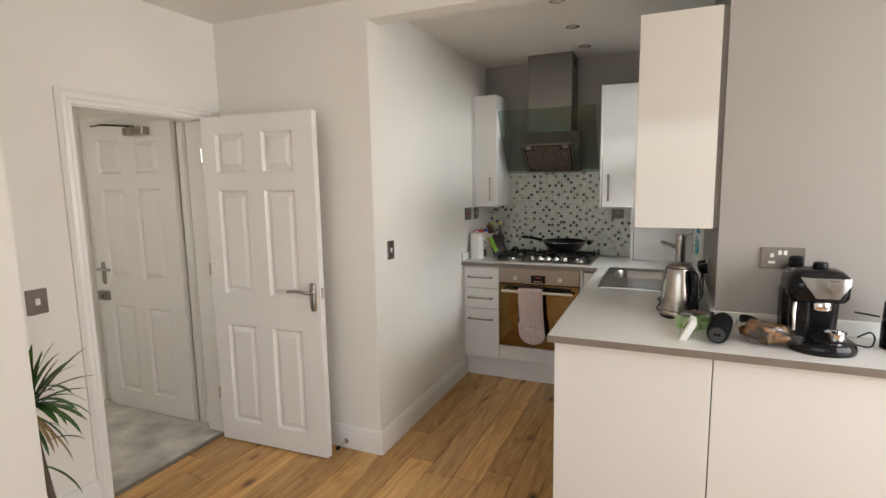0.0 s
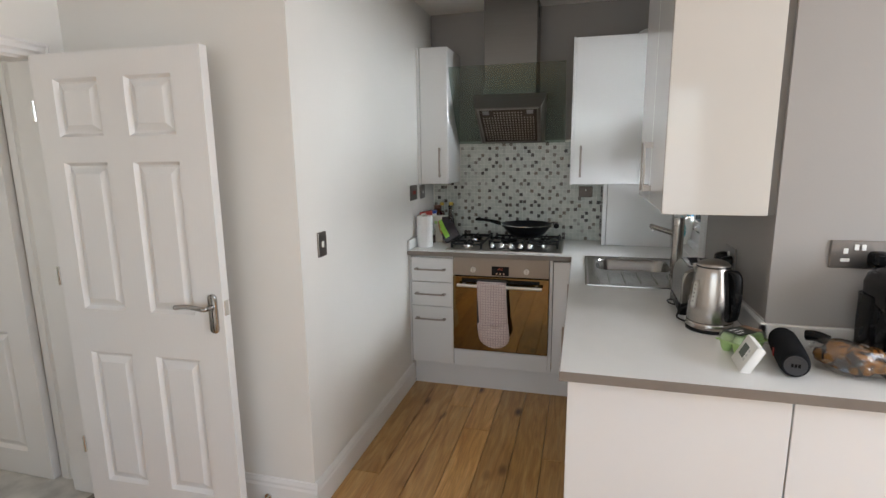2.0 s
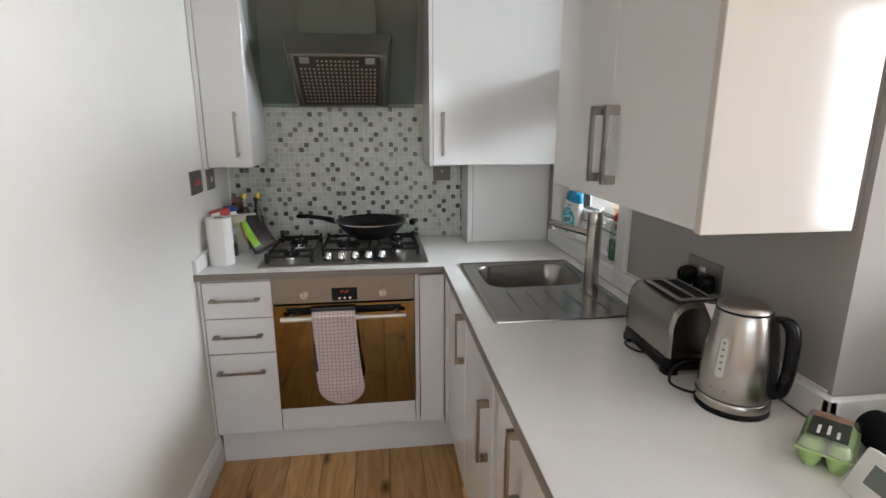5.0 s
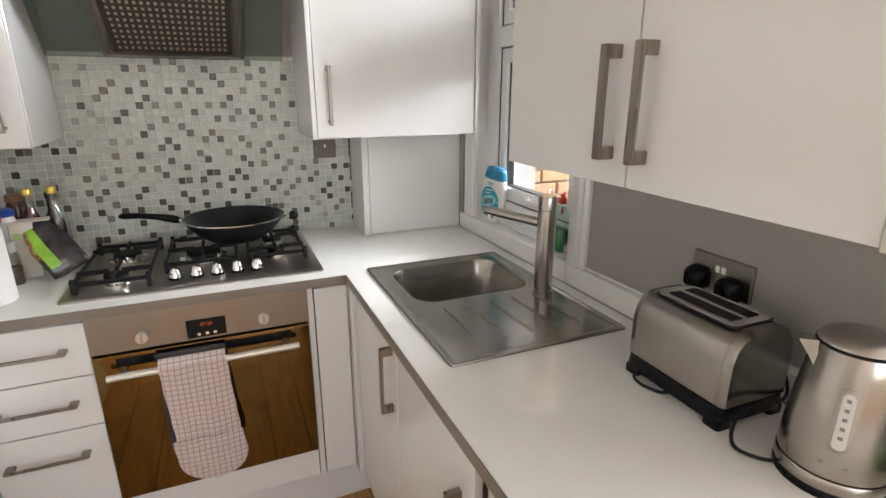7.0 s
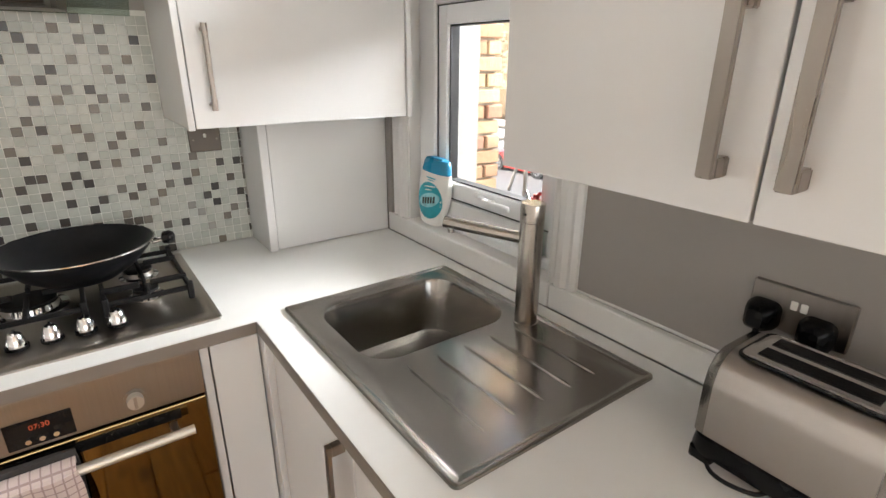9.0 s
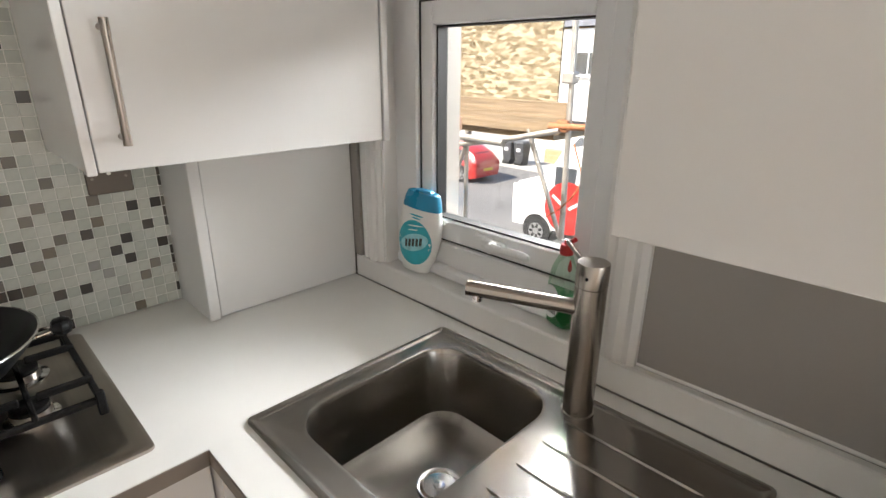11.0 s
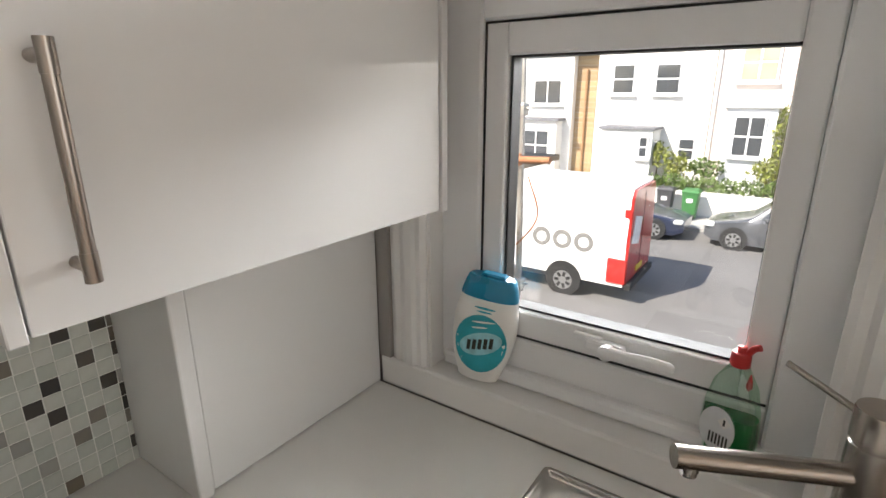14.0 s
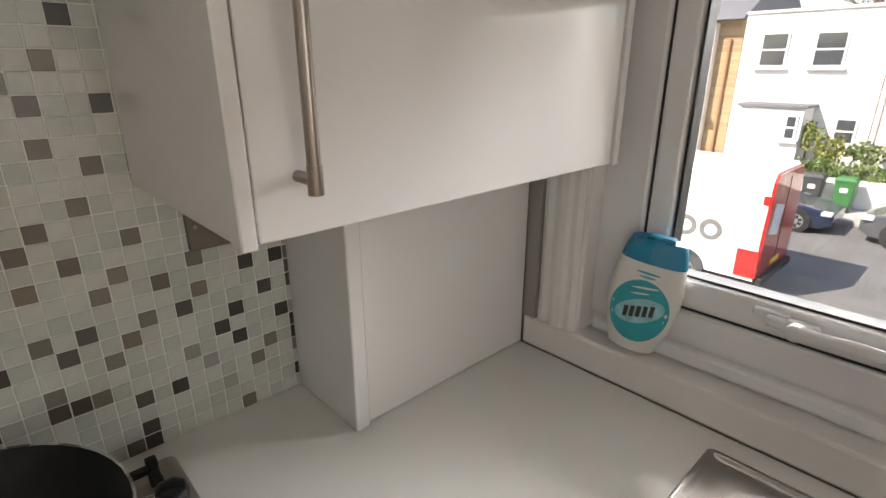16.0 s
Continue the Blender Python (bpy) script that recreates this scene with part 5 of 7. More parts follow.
fb = thing("food_bag", (0.39, 2.47, WZ), "crumpled clear and brown plastic bag of dried fruit", "bag")
part("contents", crumpled(0.385, 2.480, WZ + 0.043, 0.078, 0.055, 0.041, 2.2, -0.5, 0.25), bag_mat("dried_fruit", [(0.008, 0.005, 0.005), (0.022, 0.010, 0.007), (0.26, 0.11, 0.018), (0.03, 0.012, 0.008)], 0.25, 0, 22), fb, "brown and amber fruit pieces", smooth=True)
FILM = pane_mat("clear_bag_film", (0.95, 0.95, 0.94))
FILM.node_tree.nodes["Mix Shader"].inputs[0].default_value = 0.09
FILM.node_tree.nodes["Glossy BSDF"].inputs["Roughness"].default_value = 0.06
wr = part("wrapper", crumpled(0.382, 2.468, WZ + 0.046, 0.105, 0.062, 0.045, 5.7, -0.5, 0.34), FILM, fb, "shiny clear wrapper")

# coffee machine
cm = at_pose(thing("coffee_machine", label="black and silver espresso coffee machine", category="coffee machine", local=True), 0.545, 2.555, WZ, 0, 0, 3)
cm.scale = (0.87, 0.82, 0.975)
GLOSSBLACK = mat("gloss_black_plastic", (0.005, 0.005, 0.006), 0.12, 0, 0.1, 8, 0, rvar=0.04, spec=0.28)
part("base", loft(bmesh.new(), [[(0.118 * k * math.cos(t_) + 0.005, -0.115 + 0.105 * k * math.sin(t_) if math.sin(t_) < 0 else -0.115 + 0.20 * k * math.sin(t_) ** 0.6, z) for t_ in [2 * math.pi * i / 40 for i in range(40)]] for k, z in ((0.97, 0.0), (1.0, 0.008), (1.0, 0.022), (0.94, 0.036), (0.85, 0.040))]), GLOSSBLACK, cm, "rounded black drip base", smooth=True)
part("rear_body", loft(bmesh.new(), [rr(-0.012, 0.045, a, b, 0.035, z) for a, b, z in ((0.100, 0.062, 0.03), (0.103, 0.066, 0.12), (0.103, 0.068, 0.20))]), BLACK, cm, "black rear tank", smooth=True)
part("head", loft(bmesh.new(), [rr(-0.002, 0.005 - d, a, b, 0.05, z, 7) for a, b, d, z in ((0.100, 0.095, 0.0, 0.170), (0.108, 0.104, 0.0, 0.185), (0.110, 0.106, 0.0, 0.235), (0.104, 0.099, 0.0, 0.262), (0.085, 0.080, 0, 0.280), (0.045, 0.045, 0, 0.288))]), GLOSSBLACK, cm, "glossy black head", smooth=True)
bm = bmesh.new()
loops = []
for z, w in ((0.188, 0.040), (0.206, 0.052), (0.236, 0.078), (0.262, 0.094)):
    loops.append([(0.016 + x if x < 0 else 0.016 + min(x, 0.080), -0.1045 - 0.004 - (0.0 if abs(x) < 0.06 else -0.02 * (abs(x) - 0.06) / 0.04), z) for x in np.linspace(-w, w, 9)])
loft(bm, loops, False, False, closed=False)
bmesh.ops.solidify(bm, geom=bm.faces[:], thickness=0.003)
fp = part("front_panel", bm, mat("silver_panel", (0.60, 0.59, 0.575), 0.30, 0.8, 0.03, 8, 0), cm, "curved silver control panel", smooth=True)
part("dial", tube([(0.034, -0.108, 0.226), (0.034, -0.128, 0.226)], 0.016, 22), CHROME, fp, "chrome dial", smooth=True)
part("maker_mark", B(0.016, 0.05, -0.110, -0.1085, 0.2515, 0.2545), GAPDARK, fp)
part("cap", loft(bmesh.new(), [ring((0.012, 0.0), r, z, 20) for r, z in ((0.026, 0.285), (0.028, 0.292), (0.026, 0.306), (0.022, 0.309))]), BLACK, cm, "black filler cap", smooth=True)
part("group_head", lathe([(0.036, 0.140), (0.038, 0.146), (0.038, 0.166), (0.034, 0.172)], (0.008, -0.055), 26), CHROME, cm, "chrome group head", smooth=True)
part("side_column", loft(bmesh.new(), [rr(-0.066, -0.035, 0.036, 0.05, 0.02, z) for z in (0.035, 0.10, 0.172)]), BLACK, cm, smooth=True)
part("steam_wand", tube(curve_pts([(-0.088, -0.085, 0.165), (-0.092, -0.092, 0.14), (-0.092, -0.098, 0.095), (-0.090, -0.100, 0.065)], 5), 0.007, 10), CHROME, cm, "chrome steam wand", smooth=True)
part("drip_grille", B(-0.03, 0.07, -0.16, -0.03, 0.040, 0.043, bev=0.001), BLACKMATT, cm)
cup = at_pose(thing("filter_basket", label="small steel filter basket on the drip tray", category="filter basket", local=True), 0.590, 2.455, WZ + 0.043)
part("basket", lathe([(0.024, 0.0), (0.029, 0.002), (0.031, 0.024), (0.034, 0.026), (0.034, 0.028), (0.029, 0.026), (0.026, 0.004), (0.0, 0.003)], n=26), CHROME, cup, smooth=True)
gr = at_pose(thing("coffee_grinder", label="black cylindrical coffee grinder", category="grinder", local=True), 0.80, 2.56, WZ)
part("body", lathe([(0.048, 0), (0.052, 0.004), (0.052, 0.09), (0.049, 0.10)], n=30), BLACK, gr, smooth=True)
part("lid", lathe([(0.049, 0.101), (0.050, 0.11), (0.048, 0.165), (0.040, 0.175), (0.0, 0.178)], n=30), GLOSSBLACK, gr, smooth=True)
cable("black cable loops beside the coffee machine", [(0.68, 2.60, 1.03), (0.72, 2.625, 1.02), (0.76, 2.62, 1.015)])
cable("tangled black cable on the worktop", [(0.68, 2.55, 0.95), (0.72, 2.57, 0.965), (0.745, 2.60, 0.94), (0.72, 2.545, 0.921), (0.68, 2.53, 0.925), (0.66, 2.56, 0.93)])
cable("black cable of the coffee machine", [(0.505, YP - 0.03, 1.15), (0.51, 2.655, 1.08), (0.52, 2.65, 1.0)])

# ---- the street outside ----
G = -2.95
ASPHALT = mat("grey_asphalt", (0.15, 0.145, 0.14), 0.9, 0, 0.15, 0.8, 0.3, 60)
PAVING = mat("concrete_paving", (0.36, 0.35, 0.33), 0.9, 0, 0.12, 1.2, 0.2, 40)
RENDERW = mat("white_house_render", (0.74, 0.72, 0.68), 0.85, 0, 0.06, 0.8, 0.2, 30)
RENDERP = mat("pink_cream_render", (0.66, 0.58, 0.53), 0.85, 0, 0.06, 0.8, 0.2, 30)
SLATE = mat("roof_slate", (0.16, 0.16, 0.17), 0.7, 0, 0.2, 3, 0.3, 12)
DARKGLASS = mat("far_window_glass", (0.06, 0.065, 0.07), 0.08, 0, 0.1, 2, 0)
LEAF = mat("hedge_leaf", (0.10, 0.15, 0.035), 0.6, 0, 0.45, 3, 0)
LEAF_Y = mat("shrub_leaf", (0.20, 0.22, 0.045), 0.6, 0, 0.4, 3, 0)
BARK = mat("bark", (0.12, 0.09, 0.065), 0.9, 0, 0.2, 8, 0.4, 40)
CARGREY = mat("grey_car_paint", (0.11, 0.115, 0.125), 0.25, 0.3, 0.04, 2, 0, coat=0.6)
CARBLUE = mat("dark_blue_car_paint", (0.035, 0.045, 0.085), 0.25, 0.3, 0.04, 2, 0, coat=0.6)
CARRED = mat("red_car_paint", (0.42, 0.025, 0.02), 0.3, 0, 0.04, 2, 0, coat=0.6)
CARWHITE = mat("white_vehicle_paint", (0.78, 0.78, 0.77), 0.3, 0, 0.02, 2, 0, coat=0.4)
TYRE = mat("tyre_rubber", (0.02, 0.02, 0.02), 0.8, 0, 0.1)
ALLOY = mat("alloy_rim", (0.55, 0.55, 0.55), 0.3, 0.9, 0.05)
GALV = mat("galvanised_tube", (0.42, 0.40, 0.37), 0.5, 0.7, 0.2, 8, 0.1)
RUST = mat("rusty_tube", (0.36, 0.15, 0.07), 0.7, 0.2, 0.3, 14, 0.2)


def brick_mat():
    m, nt, link, b = nodes_of("yellow_stock_brick")
    tc, mp, br = nt.new("ShaderNodeTexCoord"), nt.new("ShaderNodeMapping"), nt.new("ShaderNodeTexBrick")
    link(tc.outputs["Object"], mp.inputs[0])
    mp.inputs["Rotation"].default_value = (radians(90), 0, radians(90))
    link(mp.outputs[0], br.inputs["Vector"])
    br.inputs["Color1"].default_value, br.inputs["Color2"].default_value, br.inputs["Mortar"].default_value = (0.42, 0.30, 0.16, 1), (0.30, 0.20, 0.11, 1), (0.40, 0.37, 0.32, 1)
    br.inputs["Scale"].default_value, br.inputs["Brick Width"].default_value, br.inputs["Row Height"].default_value, br.inputs["Mortar Size"].default_value = 1.0, 0.225, 0.075, 0.010
    link(br.outputs[0], b.inputs["Base Color"])
    b.inputs["Roughness"].default_value = 0.9
    bp = nt.new("ShaderNodeBump")
    bp.inputs["Strength"].default_value = 0.6
    link(br.outputs["Fac"], bp.inputs["Height"]); bp.invert = True
    link(bp.outputs[0], b.inputs["Normal"])
    return m


BRICK = brick_mat()


def osb_mat():
    m, nt, link, b = nodes_of("strand_board")
    tc, v = nt.new("ShaderNodeTexCoord"), nt.new("ShaderNodeTexVoronoi")
    v.inputs["Scale"].default_value = 26
    mp = nt.new("ShaderNodeMapping")
    mp.inputs["Scale"].default_value = (1, 0.6, 1.6)
    link(tc.outputs["Object"], mp.inputs[0]); link(mp.outputs[0], v.inputs["Vector"])
    r = ramp(nt, [(0.0, (0.13, 0.095, 0.05)), (0.4, (0.24, 0.19, 0.115)), (0.8, (0.40, 0.35, 0.25))])
    sp = nt.new("ShaderNodeSeparateColor")
    link(v.outputs["Color"], sp.inputs[0]); link(sp.outputs[0], r.inputs[0]); link(r.outputs[0], b.inputs["Base Color"])
    b.inputs["Roughness"].default_value = 0.8
    return m


part("ground", B(-400, 400, -400, 400, G - 0.5, G - 0.02), PAVING, None, "pale paved ground reaching the distance", kind="structure", category="ground")
part("road", B(8.6, 18.05, -60, 90, G - 0.15, G), ASPHALT, None, "sunlit grey asphalt road", kind="structure", category="road")
part("pavement", B(0.52, 8.45, -60, 90, G - 0.15, G + 0.11), PAVING, None, "concrete pavement below the window", kind="structure", category="pavement")
part("kerb", B(8.45, 8.6, -60, 90, G - 0.15, G + 0.115, bev=0.015), PAVING, None, "concrete kerb", kind="structure", category="kerb")
part("kerb", B(18.05, 18.2, -60, 90, G - 0.15, G + 0.115, bev=0.015), PAVING, None, "concrete kerb", kind="structure", category="kerb")
part("pavement", B(18.2, 24, -60, 90, G - 0.15, G + 0.11), PAVING, None, "pavement and front gardens across the road", kind="structure", category="pavement")
# rough brick pier beside the window, laid brick by brick on its near faces
MORTAR = mat("pale_mortar", (0.40, 0.36, 0.30), 0.95, 0, 0.15, 20, 0.4, 120)
pier = thing("wall_outer_pier", (0.8, 5.1, G), "rough yellow and red brick pier outside the window", "wall", kind="structure")
part("core", B(0.52, 1.135, 4.90, 5.4, G, 4.0), MORTAR, pier, "mortar core")


def loose_brick_mat():
    m, nt, link, b = nodes_of("weathered_brick")
    oi, tc, n = nt.new("ShaderNodeObjectInfo"), nt.new("ShaderNodeTexCoord"), nt.new("ShaderNodeTexNoise")
    r = ramp(nt, [(0.0, (0.30, 0.16, 0.09)), (0.3, (0.36, 0.24, 0.13)), (0.6, (0.40, 0.29, 0.17)), (0.9, (0.26, 0.13, 0.08))])
    link(oi.outputs["Random"], r.inputs[0])
    n.inputs["Scale"].default_value, n.inputs["Detail"].default_value = 45, 5
    link(tc.outputs["Object"], n.inputs["Vector"])
    mx = nt.new("ShaderNodeMix")
    mx.data_type, mx.blend_type = "RGBA", "OVERLAY"
    mx.inputs[0].default_value = 0.5
    link(r.outputs[0], mx.inputs[6])
    link(n.outputs["Fac"], mx.inputs[7])
    link(mx.outputs[2], b.inputs["Base Color"])
    b.inputs["Roughness"].default_value = 0.9
    bp = nt.new("ShaderNodeBump")
    bp.inputs["Strength"].default_value, bp.inputs["Distance"].default_value = 0.6, 0.01
    link(n.outputs["Fac"], bp.inputs["Height"])
    link(bp.outputs[0], b.inputs["Normal"])
    return m


WEATHERED = loose_brick_mat()
rb = random.Random(8)
for q in range(26):
    z = 0.45 + 0.075 * q
    for c0, c1 in (((0.53, 0.73), (0.742, 0.95), (0.962, 1.165)) if q % 2 else ((0.53, 0.84), (0.852, 1.06), (1.072, 1.165))):
        e = rb.uniform(-0.010, 0.012) if c1 > 1.1 else 0.0
        br_ = part("brick", B(c0, c1 + e, 4.872 + rb.uniform(-0.006, 0.006), 5.0, z + 0.005, z + 0.070, bev=0.006), WEATHERED, pier)

# unseen shell added for our own building: closes it from outside, blocks sun
part("wall_outer", B(-4.0, 0.515, 4.70, 16.0, G, 2.9), BRICK, None, "unseen brick block added beside the flat against the sun", kind="structure", category="wall")
part("roof", B(-4.0, 0.6, -2.6, 16.0, 2.9, 3.1), SLATE, None, "unseen flat roof added over the building against the sun", kind="structure", category="roof")


def leaves(bm, centre, size, n, leaf, seed):
    """A ragged clump of small leaf blades inside an ellipsoid."""
    rnd = random.Random(seed)
    for _ in range(n):
        while True:
            p = Vector((rnd.uniform(-1, 1), rnd.uniform(-1, 1), rnd.uniform(-1, 1)))
            if 0.35 < p.length < 1:
                break
        k = 0.75 + 0.45 * noise.noise(p * 2.2 + Vector((seed, 0, 0)))
        c = Vector(centre) + Vector((p.x * size[0], p.y * size[1], p.z * size[2])) * k
        q = Euler((rnd.uniform(0, 6.3), rnd.uniform(0, 6.3), rnd.uniform(0, 6.3))).to_matrix()
        s = leaf * rnd.uniform(0.6, 1.3)
        vs = [bm.verts.new(c + q @ Vector(v) * s) for v in ((-0.5, 0, 0), (0, -0.28, 0.05), (0.6, 0, 0), (0, 0.28, 0.05))]
        bm.faces.new(vs)


BLIND = mat("pale_blind_behind_glass", (0.36, 0.335, 0.25), 0.2, 0, 0.15, 2, 0)


def house_window(parent, x, y0, y1, z0, z1, rows=2, cols=1, nm="window", glass=DARKGLASS):
    f = part(nm, B(x - 0.06, x + 0.10, y0, y1, z0, z1), CARWHITE, parent, "white sash window frame")
    w = 0.07
    hw, hh = (y1 - y0 - w * (cols + 1)) / cols, (z1 - z0 - w * (rows + 1)) / rows
    for i in range(cols):
        for j in range(rows):
            a, b = y0 + w + i * (hw + w), z0 + w + j * (hh + w)
            part("pane", B(x - 0.075, x - 0.055, a, a + hw, b, b + hh), glass, f)
    part("sill", B(x - 0.16, x + 0.05, y0 - 0.1, y1 + 0.1, z0 - 0.10, z0 - 0.005, bev=0.01), CARWHITE, f, "white sill")


FX = 22.0
hb = thing("house", (FX, 9.3, G), "white rendered two-storey house with flat parapet", "house", "houses across the road")
part("wall", B(FX, FX + 8, 6.85, 11.30, G, 3.28), RENDERW, hb)
part("parapet", B(FX - 0.08, FX + 8, 6.84, 11.32, 3.28, 3.38, bev=0.02), RENDERW, hb)
house_window(hb, FX, 9.76, 10.67, 1.45, 2.64)
house_window(hb, FX, 8.02, 8.98, 1.45, 2.62)
house_window(hb, FX, 7.2, 7.85, -1.1, -0.2)
part("porch", B(FX - 1.3, FX, 8.55, 10.55, G, 0.12), RENDERW, hb, "white flat-roofed porch")
part("porch_roof", B(FX - 1.4, FX, 8.45, 10.65, 0.12, 0.22, bev=0.01), SLATE, hb)
part("garage_door", B(FX - 1.34, FX - 1.29, 9.3, 10.4, G + 0.1, -0.15), CARWHITE, hb)
house_window(hb, FX - 1.3, 8.66, 9.05, -0.95, -0.1)
hc = thing("house", (FX, 4.0, G), "cream rendered house with yellow front door", "house", "houses across the road")
part("wall", B(FX, FX + 9, -2.2, 6.82, G, 3.55), RENDERP, hc)
part("cornice", B(FX - 0.25, FX + 0.1, -2.2, 6.83, 3.42, 3.55, bev=0.03), CARWHITE, hc)
bm = bmesh.new()
loft(bm, [[(FX - 0.35, y, 3.55), (FX + 4.5, y, 5.6), (FX + 9.3, y, 3.55)] for y in (-2.3, 6.84)])
part("roof", bm, SLATE, hc)
part("chimney", B(FX + 3.0, FX + 3.8, 6.0, 6.9, 4.4, 6.4), BRICK, hc)
house_window(hc, FX - 0.02, 4.82, 6.05, 1.88, 3.23, 2, 2, glass=BLIND)
house_window(hc, FX - 0.02, 2.7, 3.75, 1.78, 3.2, 2, 2)
part("bay", B(FX - 0.7, FX, 4.6, 6.2, G, 0.98), CARWHITE, hc, "white bay window surround")
part("bay_roof", B(FX - 0.85, FX, 4.45, 6.35, 0.98, 1.10, bev=0.02), RENDERW, hc)
house_window(hc, FX - 0.7, 4.88, 5.92, -0.75, 0.72, 2, 2)
dd = part("door", B(FX - 0.05, FX + 0.05, 3.15, 4.05, -1.6, 0.46), mat("yellow_door_paint", (0.62, 0.46, 0.03), 0.45, 0, 0.05), hc, "bright yellow front door")
part("door_pane", B(FX - 0.07, FX - 0.045, 3.38, 3.82, -0.3, 0.30), DARKGLASS, dd)
part("door_surround", B(FX - 0.12, FX + 0.02, 2.98, 3.14, -1.6, 0.66), CARWHITE, hc)
part("door_surround", B(FX - 0.12, FX + 0.02, 4.06, 4.22, -1.6, 0.66), CARWHITE, hc)
part("step", B(FX - 1.1, FX, 2.6, 4.1, G, -1.62, bev=0.02), PAVING, hc)
part("drainpipe", tube([(FX - 0.08, 6.72, G), (FX - 0.08, 6.72, 3.4)], 0.05, 10), CARWHITE, hc)
ha = thing("house", (FX, 15.0, G), "brick and white house beyond the drive", "house", "houses across the road")
part("wall", B(FX + 1.0, FX + 9, 11.66, 19.5, G, 3.2), BRICK, ha)
part("front_wall", B(FX + 0.6, FX + 1.0, 12.6, 19.5, G, 3.1), RENDERW, ha, "white rendered front")
bm = bmesh.new()
loft(bm, [[(FX + 0.4, y, 3.2), (FX + 5, y, 5.4), (FX + 9.3, y, 3.2)] for y in (11.6, 19.6)])
part("roof", bm, SLATE, ha)
house_window(ha, FX + 0.6, 13.1, 14.5, 1.0, 2.1, 1, 2)
house_window(ha, FX + 0.6, 16.0, 17.4, 1.0, 2.1, 1, 2)
part("bay", B(FX - 0.1, FX + 0.6, 13.0, 15.2, G, 0.3), RENDERW, ha, "white ground floor bay")
part("bay_roof", B(FX - 0.25, FX + 0.6, 12.85, 15.35, 0.3, 0.42), SLATE, ha)
house_window(ha, FX - 0.1, 13.3, 14.6, -1.5, -0.1, 2, 2)
part("drainpipe", tube([(FX + 0.92, 12.1, G), (FX + 0.92, 12.1, 2.5)], 0.06, 10), mat("brown_pipe", (0.30, 0.17, 0.08), 0.6), ha)
part("backdrop", B(60, 61, -60, 110, G, 6.0), BRICK, None, "distant brick terraces", kind="structure", category="backdrop")
lt = thing("tree", (31, 9.0, G), "bare winter tree behind the houses", "tree")
rt = random.Random(4)
part("trunk", tube([(31, 9, G), (31.1, 9.05, 1.5), (31.0, 9.0, 4.5)], 0.18, 10), BARK, lt)
bm = bmesh.new()
for k in range(46):
    a, l = rt.uniform(0, 6.3), rt.uniform(1.0, 2.6)
    p = Vector((31, 9, rt.uniform(2.5, 4.6)))
    q = p + Vector((math.cos(a) * l * 0.8, math.sin(a) * l, rt.uniform(0.6, 2.0)))
    tube([p, (p + q) / 2 + Vector((0, 0, 0.15)), q], 0.022, 5, bm)
    for _ in range(3):
        tube([(p + q) / 2, (p + q) / 2 + Vector((rt.uniform(-0.5, 0.5), rt.uniform(-0.8, 0.8), rt.uniform(0.3, 1.0)))], 0.012, 4, bm)
part("limbs", bm, BARK, lt, kind="stuff")

part("wall_garden", B(19.95, 20.15, 1.0, 8.2, G, -1.95, bev=0.02), RENDERW, None, "low white garden wall", kind="structure", category="garden wall")
part("gate_pillar", B(19.85, 20.25, 8.2, 8.7, G, -1.55, bev=0.03), RENDERW, None, "white garden gate pillar", kind="structure", category="gate pillar")
part("wall_drive", B(19.9, 20.1, 11.4, 17.0, G, -2.2, bev=0.02), BRICK, None, "low brick wall beside the drive", kind="structure", category="garden wall")
hg = thing("hedge", (20.4, 5.0, -1.95), "clipped green hedge over the garden wall", "hedge")
bm = bmesh.new()
for i in range(15):
    y = 1.4 + i * 0.48
    leaves(bm, (20.2, y, -1.75 + 0.15 * noise.noise(Vector((i * 0.9, 0, 0)))), (0.45, 0.42, 0.42), 260, 0.12, i)
part("foliage", bm, LEAF, hg, kind="stuff")
for nm, cc, sz, n, lf, mt, lab in (("shrub", (20.9, 7.6, -1.15), (0.5, 0.7, 0.65), 600, 0.13, LEAF_Y, "yellow-green flowering garden shrub"), ("shrub", (21.1, 8.35, -0.75), (0.35, 0.4, 0.65), 360, 0.12, LEAF_Y, "tall yellow shrub by the porch"),
                                   ("shrub", (21.0, 6.6, -1.2), (0.5, 0.8, 0.5), 600, 0.13, LEAF, "green shrub behind the hedge"), ("shrub", (21.0, 4.6, -1.15), (0.5, 0.75, 0.6), 520, 0.13, LEAF_Y, "leafy bush under the bay window"),
                                   ("climber", (21.3, 4.35, 0.1), (0.25, 0.5, 1.5), 520, 0.13, LEAF_Y, "climbing plant beside the yellow door")):
    s_ = thing(nm, cc, lab, nm)
    bm = bmesh.new()
    leaves(bm, cc, sz, n, lf, int(cc[1] * 10))
    part("foliage", bm, mt, s_, kind="stuff")
    part("stem", tube([(cc[0], cc[1], G), (cc[0] + 0.05, cc[1], cc[2])], 0.03, 6), BARK, s_)


